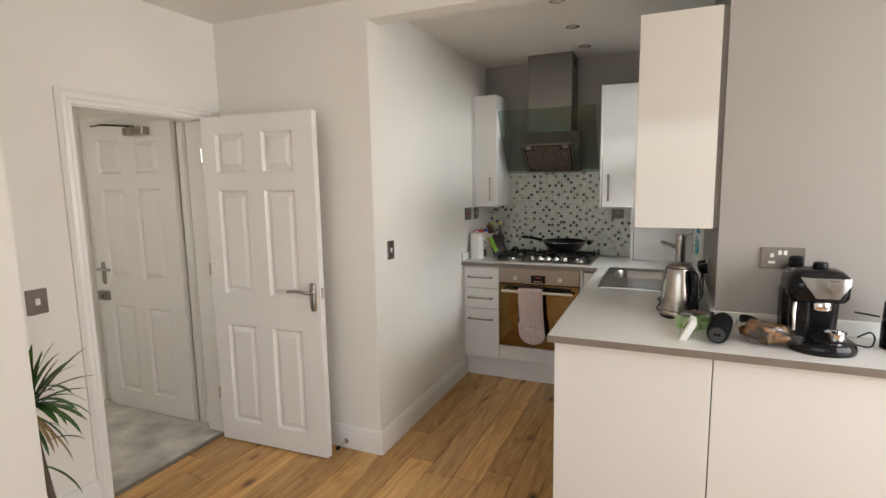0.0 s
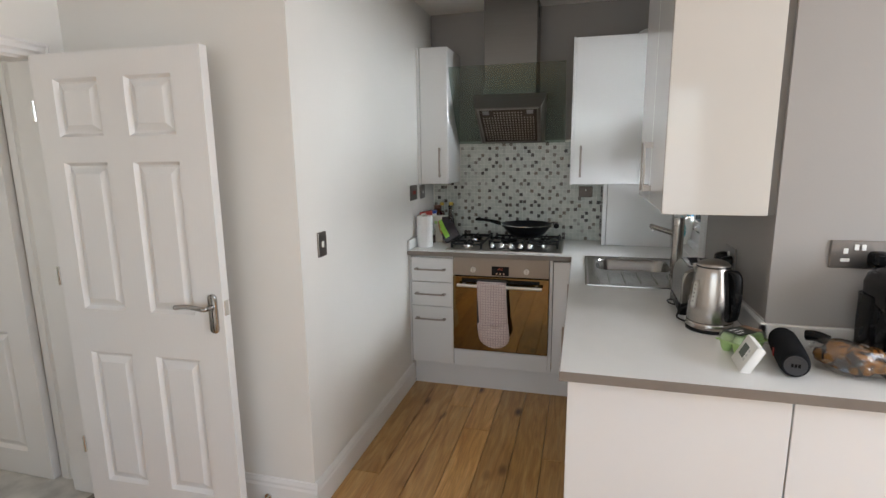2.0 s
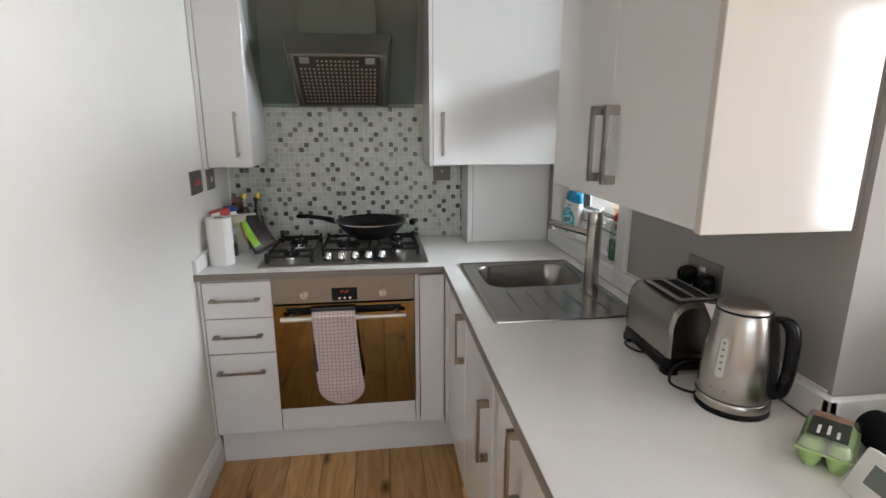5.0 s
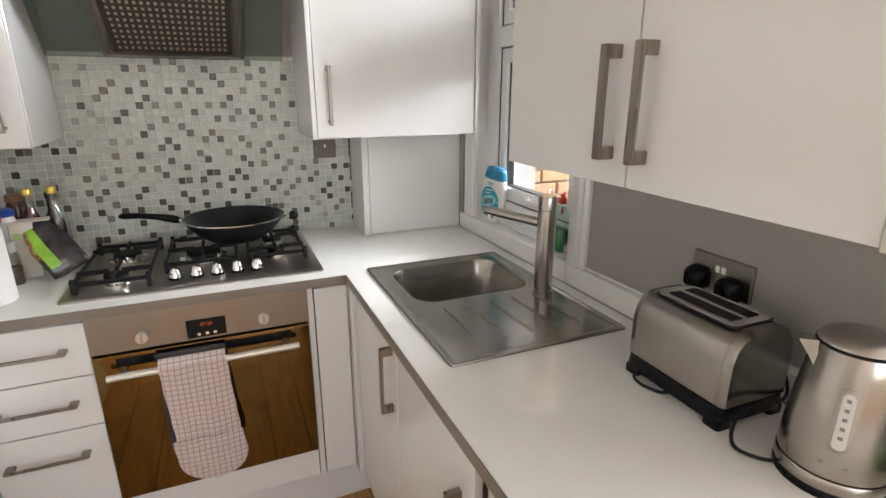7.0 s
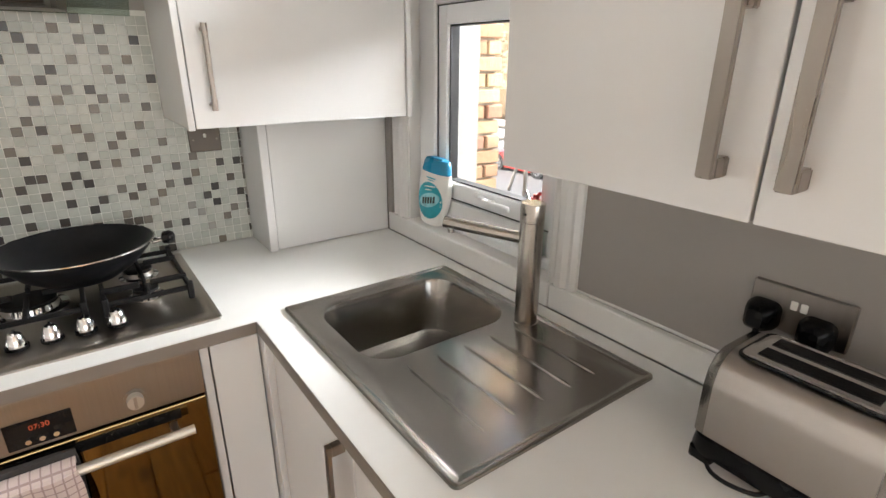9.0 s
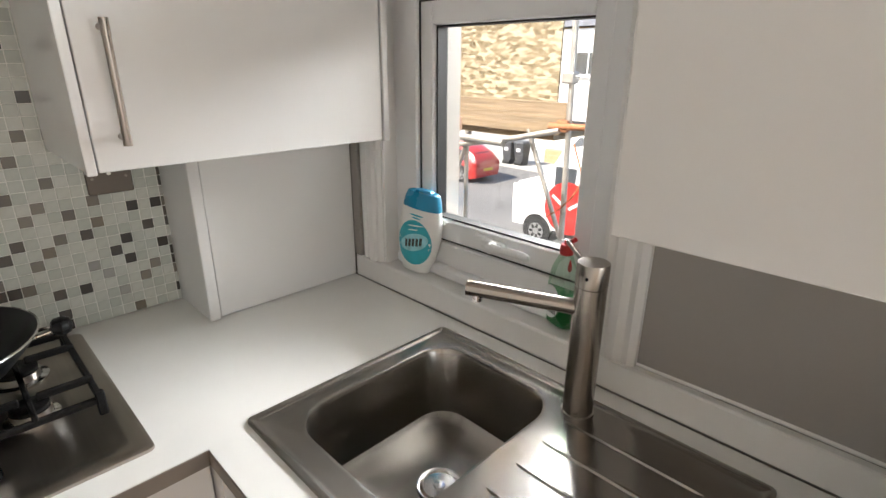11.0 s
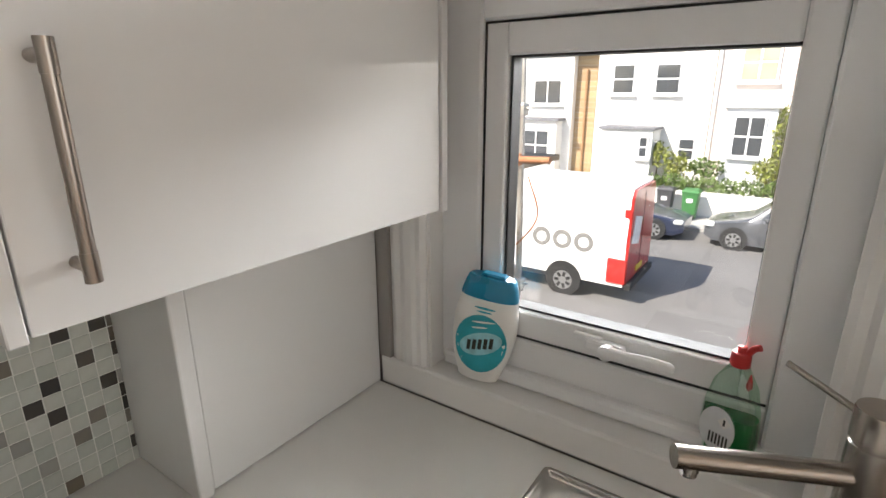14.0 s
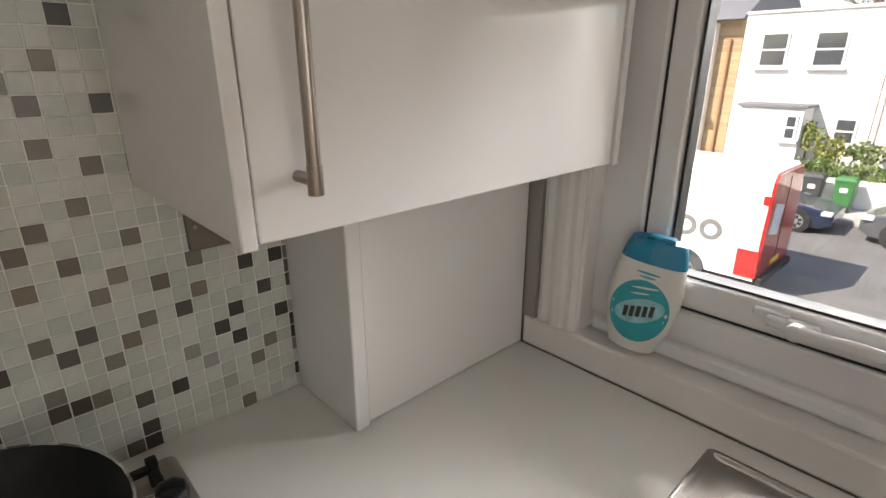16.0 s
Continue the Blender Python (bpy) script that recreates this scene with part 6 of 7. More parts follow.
def wheel(parent, x, y, z, r, w, s):
    ty_ = part("wheel", tube([(x, y, z), (x + s * w, y, z)], r, 26), TYRE, parent, "black tyre", smooth=True)
    part("rim", tube([(x - s * 0.006, y, z), (x + s * 0.02, y, z)], r * 0.66, 22), ALLOY, ty_, "alloy rim", smooth=True)
    for k in range(7):
        a = 2 * math.pi * k / 7
        c = Vector((x - s * 0.008, y + math.cos(a) * r * 0.42, z + math.sin(a) * r * 0.42))
        part("rim_gap", box(bmesh.new(), -0.004, 0.006, -0.10 * r, 0.10 * r, -0.16 * r, 0.16 * r, m=Matrix.Translation(c) @ Euler((a - math.pi / 2, 0, 0)).to_matrix().to_4x4()), TYRE, ty_)


TAIL = mat("tail_lamp", (0.30, 0.01, 0.01), 0.15, 0, 0.05, 10, 0)
PLATE = mat("yellow_car_plate", (0.60, 0.46, 0.05), 0.4, 0, 0.05, 10, 0)


def car(name, label, x, y, paint, L=4.4, W=1.8, H=1.6, d=1, hatch=0.0):
    """A parked car along y; x is the side nearest the window, y its front end, d the way it faces."""
    c = thing(name, (x + W / 2, y - d * L / 2, G), label, "car")
    st = [(0.0, 0.32, 0.62, 0.66, 0.80, 0.75), (0.06, 0.20, 0.72, 0.76, 0.93, 0.85), (0.22, 0.18, 0.86, 0.90, 1.0, 0.9), (0.27, 0.18, 0.90, 0.98, 1.0, 0.86), (0.40, 0.18, 0.93, 1.45, 1.0, 0.74), (0.52, 0.18, 0.94, 1.60, 1.0, 0.72), (0.78, 0.18, 0.96, 1.56, 1.0, 0.70), (0.93, 0.2, 0.97, 1.25 + hatch, 0.97, 0.72), (0.985, 0.25, 0.9, 0.98, 0.93, 0.8), (1.0, 0.35, 0.75, 0.80, 0.86, 0.8)]
    loops = []
    for f, zb_, zm, zt, wm, wt_ in st:
        yy, k = y - d * f * L, H / 1.6
        hw = W / 2
        loops.append([(x + hw + sx_ * hw * ww, yy, G + zz * k) for sx_, ww, zz in ((-1, wm * 0.93, zb_), (-1, wm, (zb_ + zm) / 2), (-1, wm * 0.985, zm), (-1, wt_ * 1.0, zt - 0.06 * (zt - zm)), (-1, wt_ * 0.8, zt), (1, wt_ * 0.8, zt), (1, wt_, zt - 0.06 * (zt - zm)), (1, wm * 0.985, zm), (1, wm, (zb_ + zm) / 2), (1, wm * 0.93, zb_))])
    part("body", loft(bmesh.new(), loops), paint, c, smooth=True)
    k = H / 1.6
    for f0, f1, g0, g1 in ((0.315, 0.50, 0.40, 0.505), (0.525, 0.70, 0.53, 0.69), (0.715, 0.86, 0.71, 0.80)):
        bm = bmesh.new()
        hw = W / 2
        q = [(x + hw - hw * 0.985 - 0.006, y - d * f0 * L, G + 0.98 * k), (x + hw - hw * 0.985 - 0.006, y - d * f1 * L, G + 0.99 * k), (x + hw - hw * 0.76 - 0.006, y - d * g1 * L, G + 1.43 * k), (x + hw - hw * 0.78 - 0.006, y - d * g0 * L, G + 1.40 * k)]
        loft(bm, [q, [(a + 0.05, b_, e) for a, b_, e in q]])
        part("side_window", bm, DARKGLASS, c, "dark side window")
    for f in (0.185, 0.80):
        wheel(c, x - 0.005, y - d * f * L, G + 0.31, 0.31, 0.2, 1)
        part("wheel_arch", tube([(x - 0.001, y - d * f * L, G + 0.33), (x + 0.1, y - d * f * L, G + 0.33)], 0.36, 24), TYRE, c)
    part("headlight", B(x + 0.02, x + 0.25, min(y - d * 0.02, y - d * 0.28), max(y - d * 0.02, y - d * 0.28), G + 0.62 * k, G + 0.76 * k, bev=0.03), mat("lamp_glass", (0.7, 0.7, 0.68), 0.1), c, "clear headlight")
    ye, yi = y - d * L * 0.955, y - d * L * 0.90
    part("rear_window", loft(bmesh.new(), [[(x + a_, yy + q_, G + zz * k) for a_, yy, zz in ((0.34, ye, 1.02), (W - 0.34, ye, 1.02), (W - 0.42, yi, 1.30), (0.42, yi, 1.30))] for q_ in (-d * 0.03, -d * 0.06)]), DARKGLASS, c, "dark rear window")
    for a_ in (0.10, W - 0.32):
        part("tail_light", B(x + a_, x + a_ + 0.22, min(y - d * L * 0.985, y - d * (L + 0.01)), max(y - d * L * 0.985, y - d * (L + 0.01)), G + 0.72 * k, G + 0.90 * k, bev=0.02), TAIL, c, "red tail light")
    part("number_plate", B(x + W / 2 - 0.26, x + W / 2 + 0.26, min(y - d * L, y - d * (L + 0.015)), max(y - d * L, y - d * (L + 0.015)), G + 0.52 * k, G + 0.64 * k), PLATE, c, "yellow number plate")
    part("door_mirror", B(x - 0.16, x + 0.03, y - d * 0.36 * L - 0.06, y - d * 0.36 * L + 0.06, G + 0.95 * k, G + 1.08 * k, bev=0.03), paint, c)
    for f in (0.33, 0.515, 0.705):
        part("door_seam", B(x + 0.0, x + 0.012, y - d * f * L - 0.006, y - d * f * L + 0.006, G + 0.3, G + 0.93 * k), TYRE, c)
    return c


car("car", "grey people carrier parked across the road", 16.25, 5.78, CARGREY, 4.45, 1.8, 1.62, 1)
car("car", "dark blue saloon parked across the road", 16.2, 6.35, CARBLUE, 4.5, 1.8, 1.42, -1)
car("car", "red hatchback parked down the road", 14.2, 20.1, CARRED, 3.8, 1.6, 1.42, 1)
car("car", "white car on the drive", 20.3, 12.2, CARWHITE, 4.2, 1.75, 1.5, -1)

# delivery van
VX, VY, VL, VW, VH = 10.2, 6.38, 5.0, 2.0, 2.58
vn = thing("delivery_van", (VX + VW / 2, VY + VL / 2, G), "white delivery van with red rear doors", "van")
bm = bmesh.new()
loft(bm, [[(VX + VW / 2 + sx_ * w, yy, G + zz) for sx_, w, zz in ((-1, 0.97, 0.42), (-1, 1.0, 0.9), (-1, 0.98, 1.5), (-1, 0.90 * tw, top - 0.16), (-1, 0.78 * tw, top), (1, 0.78 * tw, top), (1, 0.90 * tw, top - 0.16), (1, 0.98, 1.5), (1, 1.0, 0.9), (1, 0.97, 0.42))] for yy, top, tw in ((VY + 0.06, VH - 0.03, 1), (VY + 0.3, VH, 1), (VY + 3.3, VH, 1), (VY + 3.7, VH - 0.1, 0.98), (VY + 4.2, 1.65, 0.98), (VY + VL, 1.51, 0.98))])
part("body", bm, CARWHITE, vn, smooth=True)
bm = bmesh.new()
loft(bm, [[(VX + VW / 2 + sx_ * w, yy, G + zz) for sx_, w, zz in ((-1, 0.96, 0.5), (-1, 0.985, 0.9), (-1, 0.965, 1.5), (-1, 0.89, VH - 0.2), (-1, 0.77, VH - 0.06), (1, 0.77, VH - 0.06), (1, 0.89, VH - 0.2), (1, 0.965, 1.5), (1, 0.985, 0.9), (1, 0.96, 0.5))] for yy in (VY, VY + 0.08)])
rd_ = part("rear_door", bm, CARRED, vn, "red rear doors")
part("rear_quarter", B(VX - 0.008, VX + 0.05, VY + 0.02, VY + 0.42, G + 0.5, G + 1.05), CARRED, vn, "red corner panel")
part("rear_quarter", B(VX + 0.06, VX + 0.12, VY + 0.02, VY + 0.16, G + 1.05, G + VH - 0.45), CARRED, vn, "red corner panel")
part("door_seam", B(VX + VW / 2 - 0.008, VX + VW / 2 + 0.008, VY - 0.006, VY + 0.01, G + 0.5, G + 2.4), TYRE, rd_)
part("emblem", box(bmesh.new(), -0.28, 0.28, -0.012, 0.01, -0.3, 0.3, m=Matrix.Translation((VX + 0.52, VY - 0.004, G + 1.62)) @ Euler((0, radians(12), 0)).to_matrix().to_4x4()), CARWHITE, rd_, "white box emblem")
part("number_plate", B(VX + 0.75, VX + 1.25, VY - 0.02, VY, G + 0.62, G + 0.74), mat("yellow_plate", (0.65, 0.50, 0.04), 0.4), rd_)
part("bumper", B(VX + 0.05, VX + VW - 0.05, VY - 0.10, VY + 0.05, G + 0.36, G + 0.52, bev=0.02), TYRE, vn, "black rear bumper")
cy, cz, xs_ = VY + 3.32, G + 1.10, VX + 0.016
disc = [(cy + 0.66 * math.cos(2 * math.pi * k / 36), cz + 0.66 * math.sin(2 * math.pi * k / 36)) for k in range(36)]
rdisc = part("red_disc", loft(bmesh.new(), [[(x_, a, b_) for a, b_ in disc] for x_ in (xs_ + 0.03, xs_ - 0.022)]), CARRED, vn, "round red emblem on the side")
for s_ in (-1, 1):
    part("emblem_bar", box(bmesh.new(), -0.006, 0.006, -0.035, 0.035, -0.24, 0.24, m=Matrix.Translation((xs_ - 0.025, cy + s_ * 0.24, cz + 0.14)) @ Euler((radians(-s_ * 56), 0, 0)).to_matrix().to_4x4()), CARWHITE, rdisc)
part("cab_window", B(VX + 0.015, VX + 0.06, VY + 3.2, VY + 3.75, G + 1.62, G + 2.1), DARKGLASS, vn)
LOGO = mat("grey_vinyl", (0.20, 0.195, 0.185), 0.5)
for i in range(3):
    bm = bmesh.new()
    cy, cz = VY + 0.98 + 0.50 * i, G + 1.30
    o = [(cy + 0.22 * math.cos(2 * math.pi * k / 28), cz + 0.22 * math.sin(2 * math.pi * k / 28)) for k in range(28)]
    n_ = [(cy + 0.125 * math.cos(2 * math.pi * k / 28), cz + 0.125 * math.sin(2 * math.pi * k / 28)) for k in range(28)]
    xs_ = VX + 0.012
    loft(bm, [[(xs_, a, b_) for a, b_ in o], [(xs_ - 0.012, a, b_) for a, b_ in o], [(xs_ - 0.012, a, b_) for a, b_ in n_], [(xs_, a, b_) for a, b_ in n_]], False, False)
    part("emblem", bm, LOGO, vn, "grey ring emblem")
for yy in (VY + 1.40, VY + 4.2):
    wheel(vn, VX - 0.005, yy, G + 0.34, 0.34, 0.22, 1)
    part("wheel_arch", tube([(VX - 0.002, yy, G + 0.38), (VX + 0.1, yy, G + 0.38)], 0.42, 24), TYRE, vn)
part("side_skirt", B(VX + 0.01, VX + 0.05, VY + 1.7, VY + 3.75, G + 0.36, G + 0.46), TYRE, vn)


def wheelie_bin(label, x, y, colour):
    b_ = thing("wheelie_bin", (x, y, G + 0.11), label, "bin", "bins on the pavement")
    z = G + 0.11
    part("body", loft(bmesh.new(), [rr(x, y, a, c2, 0.05, z + h_) for a, c2, h_ in ((0.22, 0.21, 0.02), (0.29, 0.28, 0.95))]), colour, b_)
    part("lid", loft(bmesh.new(), [rr(x, y, a, c2, 0.05, z + h_) for a, c2, h_ in ((0.31, 0.30, 0.95), (0.31, 0.30, 1.0), (0.24, 0.24, 1.07))]), colour, b_)
    part("axle_wheel", tube([(x - 0.24, y - 0.2, z + 0.09), (x - 0.24, y + 0.2, z + 0.09)], 0.09, 12), TYRE, b_)
    part("label_patch", B(x - 0.30, x - 0.27, y - 0.1, y + 0.1, z + 0.62, z + 0.76), CARWHITE, b_)


GREENBIN, GREYBIN = mat("green_bin", (0.04, 0.16, 0.045), 0.5), mat("grey_bin", (0.06, 0.06, 0.063), 0.5)
wheelie_bin("green wheeled bin on the pavement", 19.4, 6.70, GREENBIN)
wheelie_bin("dark grey wheeled bin on the pavement", 19.4, 7.55, GREYBIN)
wheelie_bin("grey wheeled bin further down the road", 18.5, 17.95, GREYBIN)
wheelie_bin("grey wheeled bin further down the road", 18.55, 17.3, GREYBIN)

# scaffold beside the window
SX = 3.0
sc = thing("scaffold", (SX, 5.55, G), "scaffold of metal tubes with timber and strand board", "scaffold")
part("standard", tube([(SX, 5.41, G + 0.11), (SX, 5.42, 0.2), (SX, 5.46, 2.0), (SX, 5.50, 4.2)], 0.024, 12), GALV, sc, "upright tube", smooth=True)
part("standard", tube([(SX + 0.1, 6.60, G + 0.11), (SX + 0.1, 6.60, 0.90)], 0.022, 12), GALV, sc, "upright tube", smooth=True)
part("ledger", tube([(SX - 0.05, 5.185, 1.052), (SX - 0.05, 5.58, 1.034)], 0.026, 12), RUST, sc, "rusty short tube", smooth=True)
part("ledger", tube([(SX - 0.06, 5.48, 1.01), (SX - 0.06, 5.9, 0.91), (SX - 0.06, 6.9, 0.72)], 0.024, 12), GALV, sc, smooth=True)
part("ledger", tube([(SX - 0.12, 5.98, 0.866), (SX - 0.02, 7.2, 0.86)], 0.032, 14), GALV, sc, "thick tube end under the board", smooth=True)
part("brace", tube([(SX + 0.04, 5.85, 0.98), (SX + 0.04, 5.40, -0.02)], 0.020, 12), GALV, sc, smooth=True)
part("brace", tube([(SX + 0.3, 6.72, 0.92), (SX + 0.3, 7.05, 0.1)], 0.020, 12), GALV, sc, smooth=True)
part("tie_wire", tube(curve_pts([(SX - 0.03, 5.36, 0.92), (SX - 0.03, 5.27, 0.64), (SX - 0.03, 5.40, 0.42), (SX - 0.03, 5.57, 0.28)], 5), 0.007, 6), RUST, sc, smooth=True)
for y_, z_, mt_ in ((5.47, 1.04, RUST), (5.455, 1.40, GALV), (5.42, 0.06, GALV)):
    part("coupler", B(SX - 0.06, SX + 0.04, y_ - 0.05, y_ + 0.05, z_ - 0.045, z_ + 0.045, bev=0.014, seg=2), mt_, sc, "tube coupler")
    part("coupler_bolt", tube([(SX - 0.02, y_ - 0.09, z_ + 0.01), (SX - 0.02, y_ + 0.02, z_ + 0.01)], 0.008, 8), GALV, sc)
WOODB = mat("scaffold_board", (0.24, 0.175, 0.11), 0.8, 0, 0.35, 3, 0.3, 60, (2, 0.6, 14))
part("toe_board", B(SX + 0.03, SX + 0.075, 5.49, 8.6, 0.955, 1.212, bev=0.004), WOODB, sc, "weathered timber board")
part("strand_board", B(SX + 0.09, SX + 0.11, 5.62, 8.6, 1.18, 3.7), osb_mat(), sc, "strand board panel")
part("deck", B(SX + 0.08, SX + 1.2, 5.62, 8.6, 0.90, 0.95), WOODB, sc)

# ---- bottles and packets ----
LIQ_G = mat("green_washing_liquid", (0.01, 0.22, 0.065), 0.15, 0, 0.05, 20, 0)
LIQ_G.node_tree.nodes["Principled BSDF"].inputs["Transmission Weight"].default_value = 0.2
PETCLEAR = pane_mat("clear_soap_bottle", (0.74, 0.88, 0.79))
PETCLEAR.node_tree.nodes["Mix Shader"].inputs[0].default_value = 0.12
PETCLEAR.node_tree.nodes["Glossy BSDF"].inputs["Roughness"].default_value = 0.08
REDCAP = mat("red_cap", (0.55, 0.03, 0.03), 0.3, 0, 0.05)
TEAL = mat("teal_label", (0.02, 0.36, 0.44), 0.35, 0, 0.12, 30, 0)
BLUECAP = mat("blue_cap", (0.01, 0.23, 0.40), 0.28, 0, 0.04, 10, 0)


def oval(cx, cy, a, b, z, n=32, p=2.4):
    out = []
    for i in range(n):
        t = 2 * math.pi * i / n
        c_, s_ = math.cos(t), math.sin(t)
        out.append((cx + a * abs(c_) ** (2 / p) * (1 if c_ >= 0 else -1), cy + b * abs(s_) ** (2 / p) * (1 if s_ >= 0 else -1), z))
    return out


fx = at_pose(thing("detergent_bottle", label="white and teal detergent bottle on the sill", category="bottle", local=True), 0.252, 4.170, 0.984, 7, 0, 14)
BP = [(0.016, 0.030, 0.0), (0.021, 0.040, 0.004), (0.027, 0.053, 0.045), (0.029, 0.061, 0.09), (0.028, 0.061, 0.13), (0.024, 0.054, 0.172)]
part("body", loft(bmesh.new(), [oval(0, 0, a, b, z) for a, b, z in BP]), WHITEPLASTIC, fx, smooth=True)
part("cap", loft(bmesh.new(), [oval(0, 0, a, b, z) for a, b, z in ((0.0245, 0.0545, 0.1725), (0.0245, 0.0545, 0.176), (0.0228, 0.0495, 0.198), (0.021, 0.045, 0.210), (0.018, 0.041, 0.213))]), BLUECAP, fx, "blue flip cap", smooth=True)
part("cap_tab", B(-0.013, 0.010, -0.026, 0.020, 0.212, 0.219, bev=0.003), BLUECAP, fx)


def on_bottle(y, z, out):
    a = np.interp(z, [q[2] for q in BP], [q[0] for q in BP])
    b = np.interp(z, [q[2] for q in BP], [q[1] for q in BP])
    k = min(1.0, abs(y) / b)
    return (-(a * (1 - k ** 2.4) ** (1 / 2.4)) - out, y, z)


def decal(name, outline, out, material, parent, label=""):
    """A thin label wrapped on the bottle's front, as a fan of strips."""
    bm = bmesh.new()
    cy = sum(p[0] for p in outline) / len(outline)
    cz = sum(p[1] for p in outline) / len(outline)
    loops = []
    for k in (0.02, 0.25, 0.5, 0.75, 1.0):
        loops.append([on_bottle(cy + (y - cy) * k, cz + (z - cz) * k, out) for y, z in outline])
    loft(bm, loops, False, False)
    return part(name, bm, material, parent, label, smooth=True)


def superell(cy, cz, a, b, n=28):
    return [(cy + a * math.cos(2 * math.pi * i / n), cz + b * math.sin(2 * math.pi * i / n)) for i in range(n)]


lab = decal("label", superell(0, 0.084, 0.050, 0.060), 0.0006, TEAL, fx, "teal oval label")
def slanted(cy, cz, a, b, slope, n=28):
    return [(y, z + slope * (y - cy)) for y, z in superell(cy, cz, a, b, n)]


decal("emblem", slanted(-0.001, 0.086, 0.040, 0.024, -0.3), 0.0013, mat("pale_teal_flash", (0.30, 0.62, 0.66), 0.35, 0, 0.2, 60, 0), lab, "pale flash behind the mark")
for k in range(5):
    cy_ = -0.022 + 0.0105 * k
    zc_ = 0.086 - 0.3 * (cy_ + 0.001)
    decal("mark_bar", [(cy_ + a, zc_ + b) for a, b in ((-0.0035, -0.010), (0.0, -0.0105), (0.0035, -0.011), (0.0035, 0.0), (0.0035, 0.010), (0.0, 0.0105), (-0.0035, 0.011), (-0.0035, 0.0))], 0.0022, LABEL_D, lab)
decal("text_bar", slanted(0.004, 0.119, 0.015, 0.0018, -0.2), 0.0016, WHITEPLASTIC, lab)
decal("text_bar", slanted(-0.002, 0.131, 0.022, 0.0020, -0.15), 0.0016, WHITEPLASTIC, lab)
decal("text_bar", superell(0.0, 0.157, 0.020, 0.0022), 0.0012, TEAL, fx)
decal("text_bar", superell(0.0, 0.150, 0.014, 0.0018), 0.0012, TEAL, fx)

gb = at_pose(thing("soap_bottle", label="clear washing-up bottle with green liquid and red cap", category="bottle", local=True), 0.272, 3.742, 0.980, 0, 0, -20)
part("body", loft(bmesh.new(), [oval(0, 0, a, b, z, 28) for a, b, z in ((0.018, 0.032, 0.0), (0.023, 0.040, 0.005), (0.024, 0.041, 0.05), (0.023, 0.038, 0.09), (0.020, 0.030, 0.125), (0.013, 0.016, 0.150), (0.011, 0.012, 0.158))]), PETCLEAR, gb, "clear plastic bottle", smooth=True)
part("liquid", loft(bmesh.new(), [oval(0, 0, a, b, z, 28) for a, b, z in ((0.0165, 0.0305, 0.0015), (0.0215, 0.0385, 0.006), (0.0225, 0.0395, 0.050), (0.0218, 0.0375, 0.078))]), LIQ_G, gb, "green liquid", smooth=True)
cp_ = part("cap", lathe([(0.0130, 0.156), (0.0138, 0.158), (0.0132, 0.174), (0.0118, 0.177), (0.0065, 0.178), (0.006, 0.186), (0.0, 0.187)], n=22), REDCAP, gb, "red flip cap", smooth=True)
part("flip_lid", tube(curve_pts([(0.0, -0.009, 0.178), (0.0, -0.015, 0.188), (0.0, -0.023, 0.193)], 4), 0.0048, 12), REDCAP, cp_, smooth=True)
part("drip", loft(bmesh.new(), [ring((-0.004, -0.019), r, z, 10) for r, z in ((0.001, 0.150), (0.004, 0.136), (0.0045, 0.130), (0.001, 0.124))]), REDCAP, cp_)
bl = part("label", loft(bmesh.new(), [[(-0.0236 - o, y, z) for y, z in superell(0.006, 0.055, 0.026, 0.036)] for o in (0.001, 0.0018)]), mat("soap_label", (0.72, 0.74, 0.74), 0.4, 0, 0.05, 40, 0), gb, "pale printed back label")
for i in range(6):
    part("bar_line", B(-0.0262, -0.0252, -0.012 + 0.005 * i, -0.0095 + 0.005 * i, 0.030, 0.048), LABEL_D, bl)
part("warning_mark", box(bmesh.new(), -0.0262, -0.0252, -0.007, 0.007, -0.007, 0.007, m=Matrix.Translation((0, -0.004, 0.070)) @ Euler((radians(45), 0, 0)).to_matrix().to_4x4()), WHITEPLASTIC, bl)
part("warning_bar", B(-0.0268, -0.0258, -0.0055, -0.0025, 0.0655, 0.0755), LABEL_D, bl)

# by the hob
kr = at_pose(thing("kitchen_roll", label="white kitchen paper roll standing on the worktop", category="kitchen roll", local=True), -1.327, 4.122, WZ)
kr.scale = (1, 1, 0.93)
part("paper", lathe([(0.050, 0.0), (0.0515, 0.003), (0.0515, 0.216), (0.050, 0.219), (0.022, 0.219), (0.021, 0.17)], n=40, cap1=False), PAPER, kr, smooth=True)
part("core", lathe([(0.0212, 0.02), (0.0212, 0.2185), (0.0195, 0.2185), (0.0195, 0.02)], n=26, cap0=False, cap1=False), mat("cardboard", (0.32, 0.24, 0.15), 0.9), kr, "cardboard core")
part("loose_sheet", loft(bmesh.new(), [[(0.052 * math.cos(a) + o * 0.3, 0.052 * math.sin(a) - o, z) for a, o in ((-1.9, 0.0), (-1.6, 0.002), (-1.3, 0.006), (-1.0, 0.012))] for z in (0.002, 0.12, 0.217)], False, False, closed=False), PAPER, kr)


def bottle(name, label, x, y, prof, glass, cap, capprof, liquid=None, liqprof=None, cat="bottle", rot=0):
    b_ = at_pose(thing(name, label=label, category=cat, local=True), x, y, WZ, 0, 0, rot)
    part("body", lathe(prof, n=24), glass, b_, smooth=True)
    if liquid:
        part("contents", lathe(liqprof, n=20), liquid, b_, smooth=True)
    part("cap", lathe(capprof, n=20), cap, b_, smooth=True)
    return b_


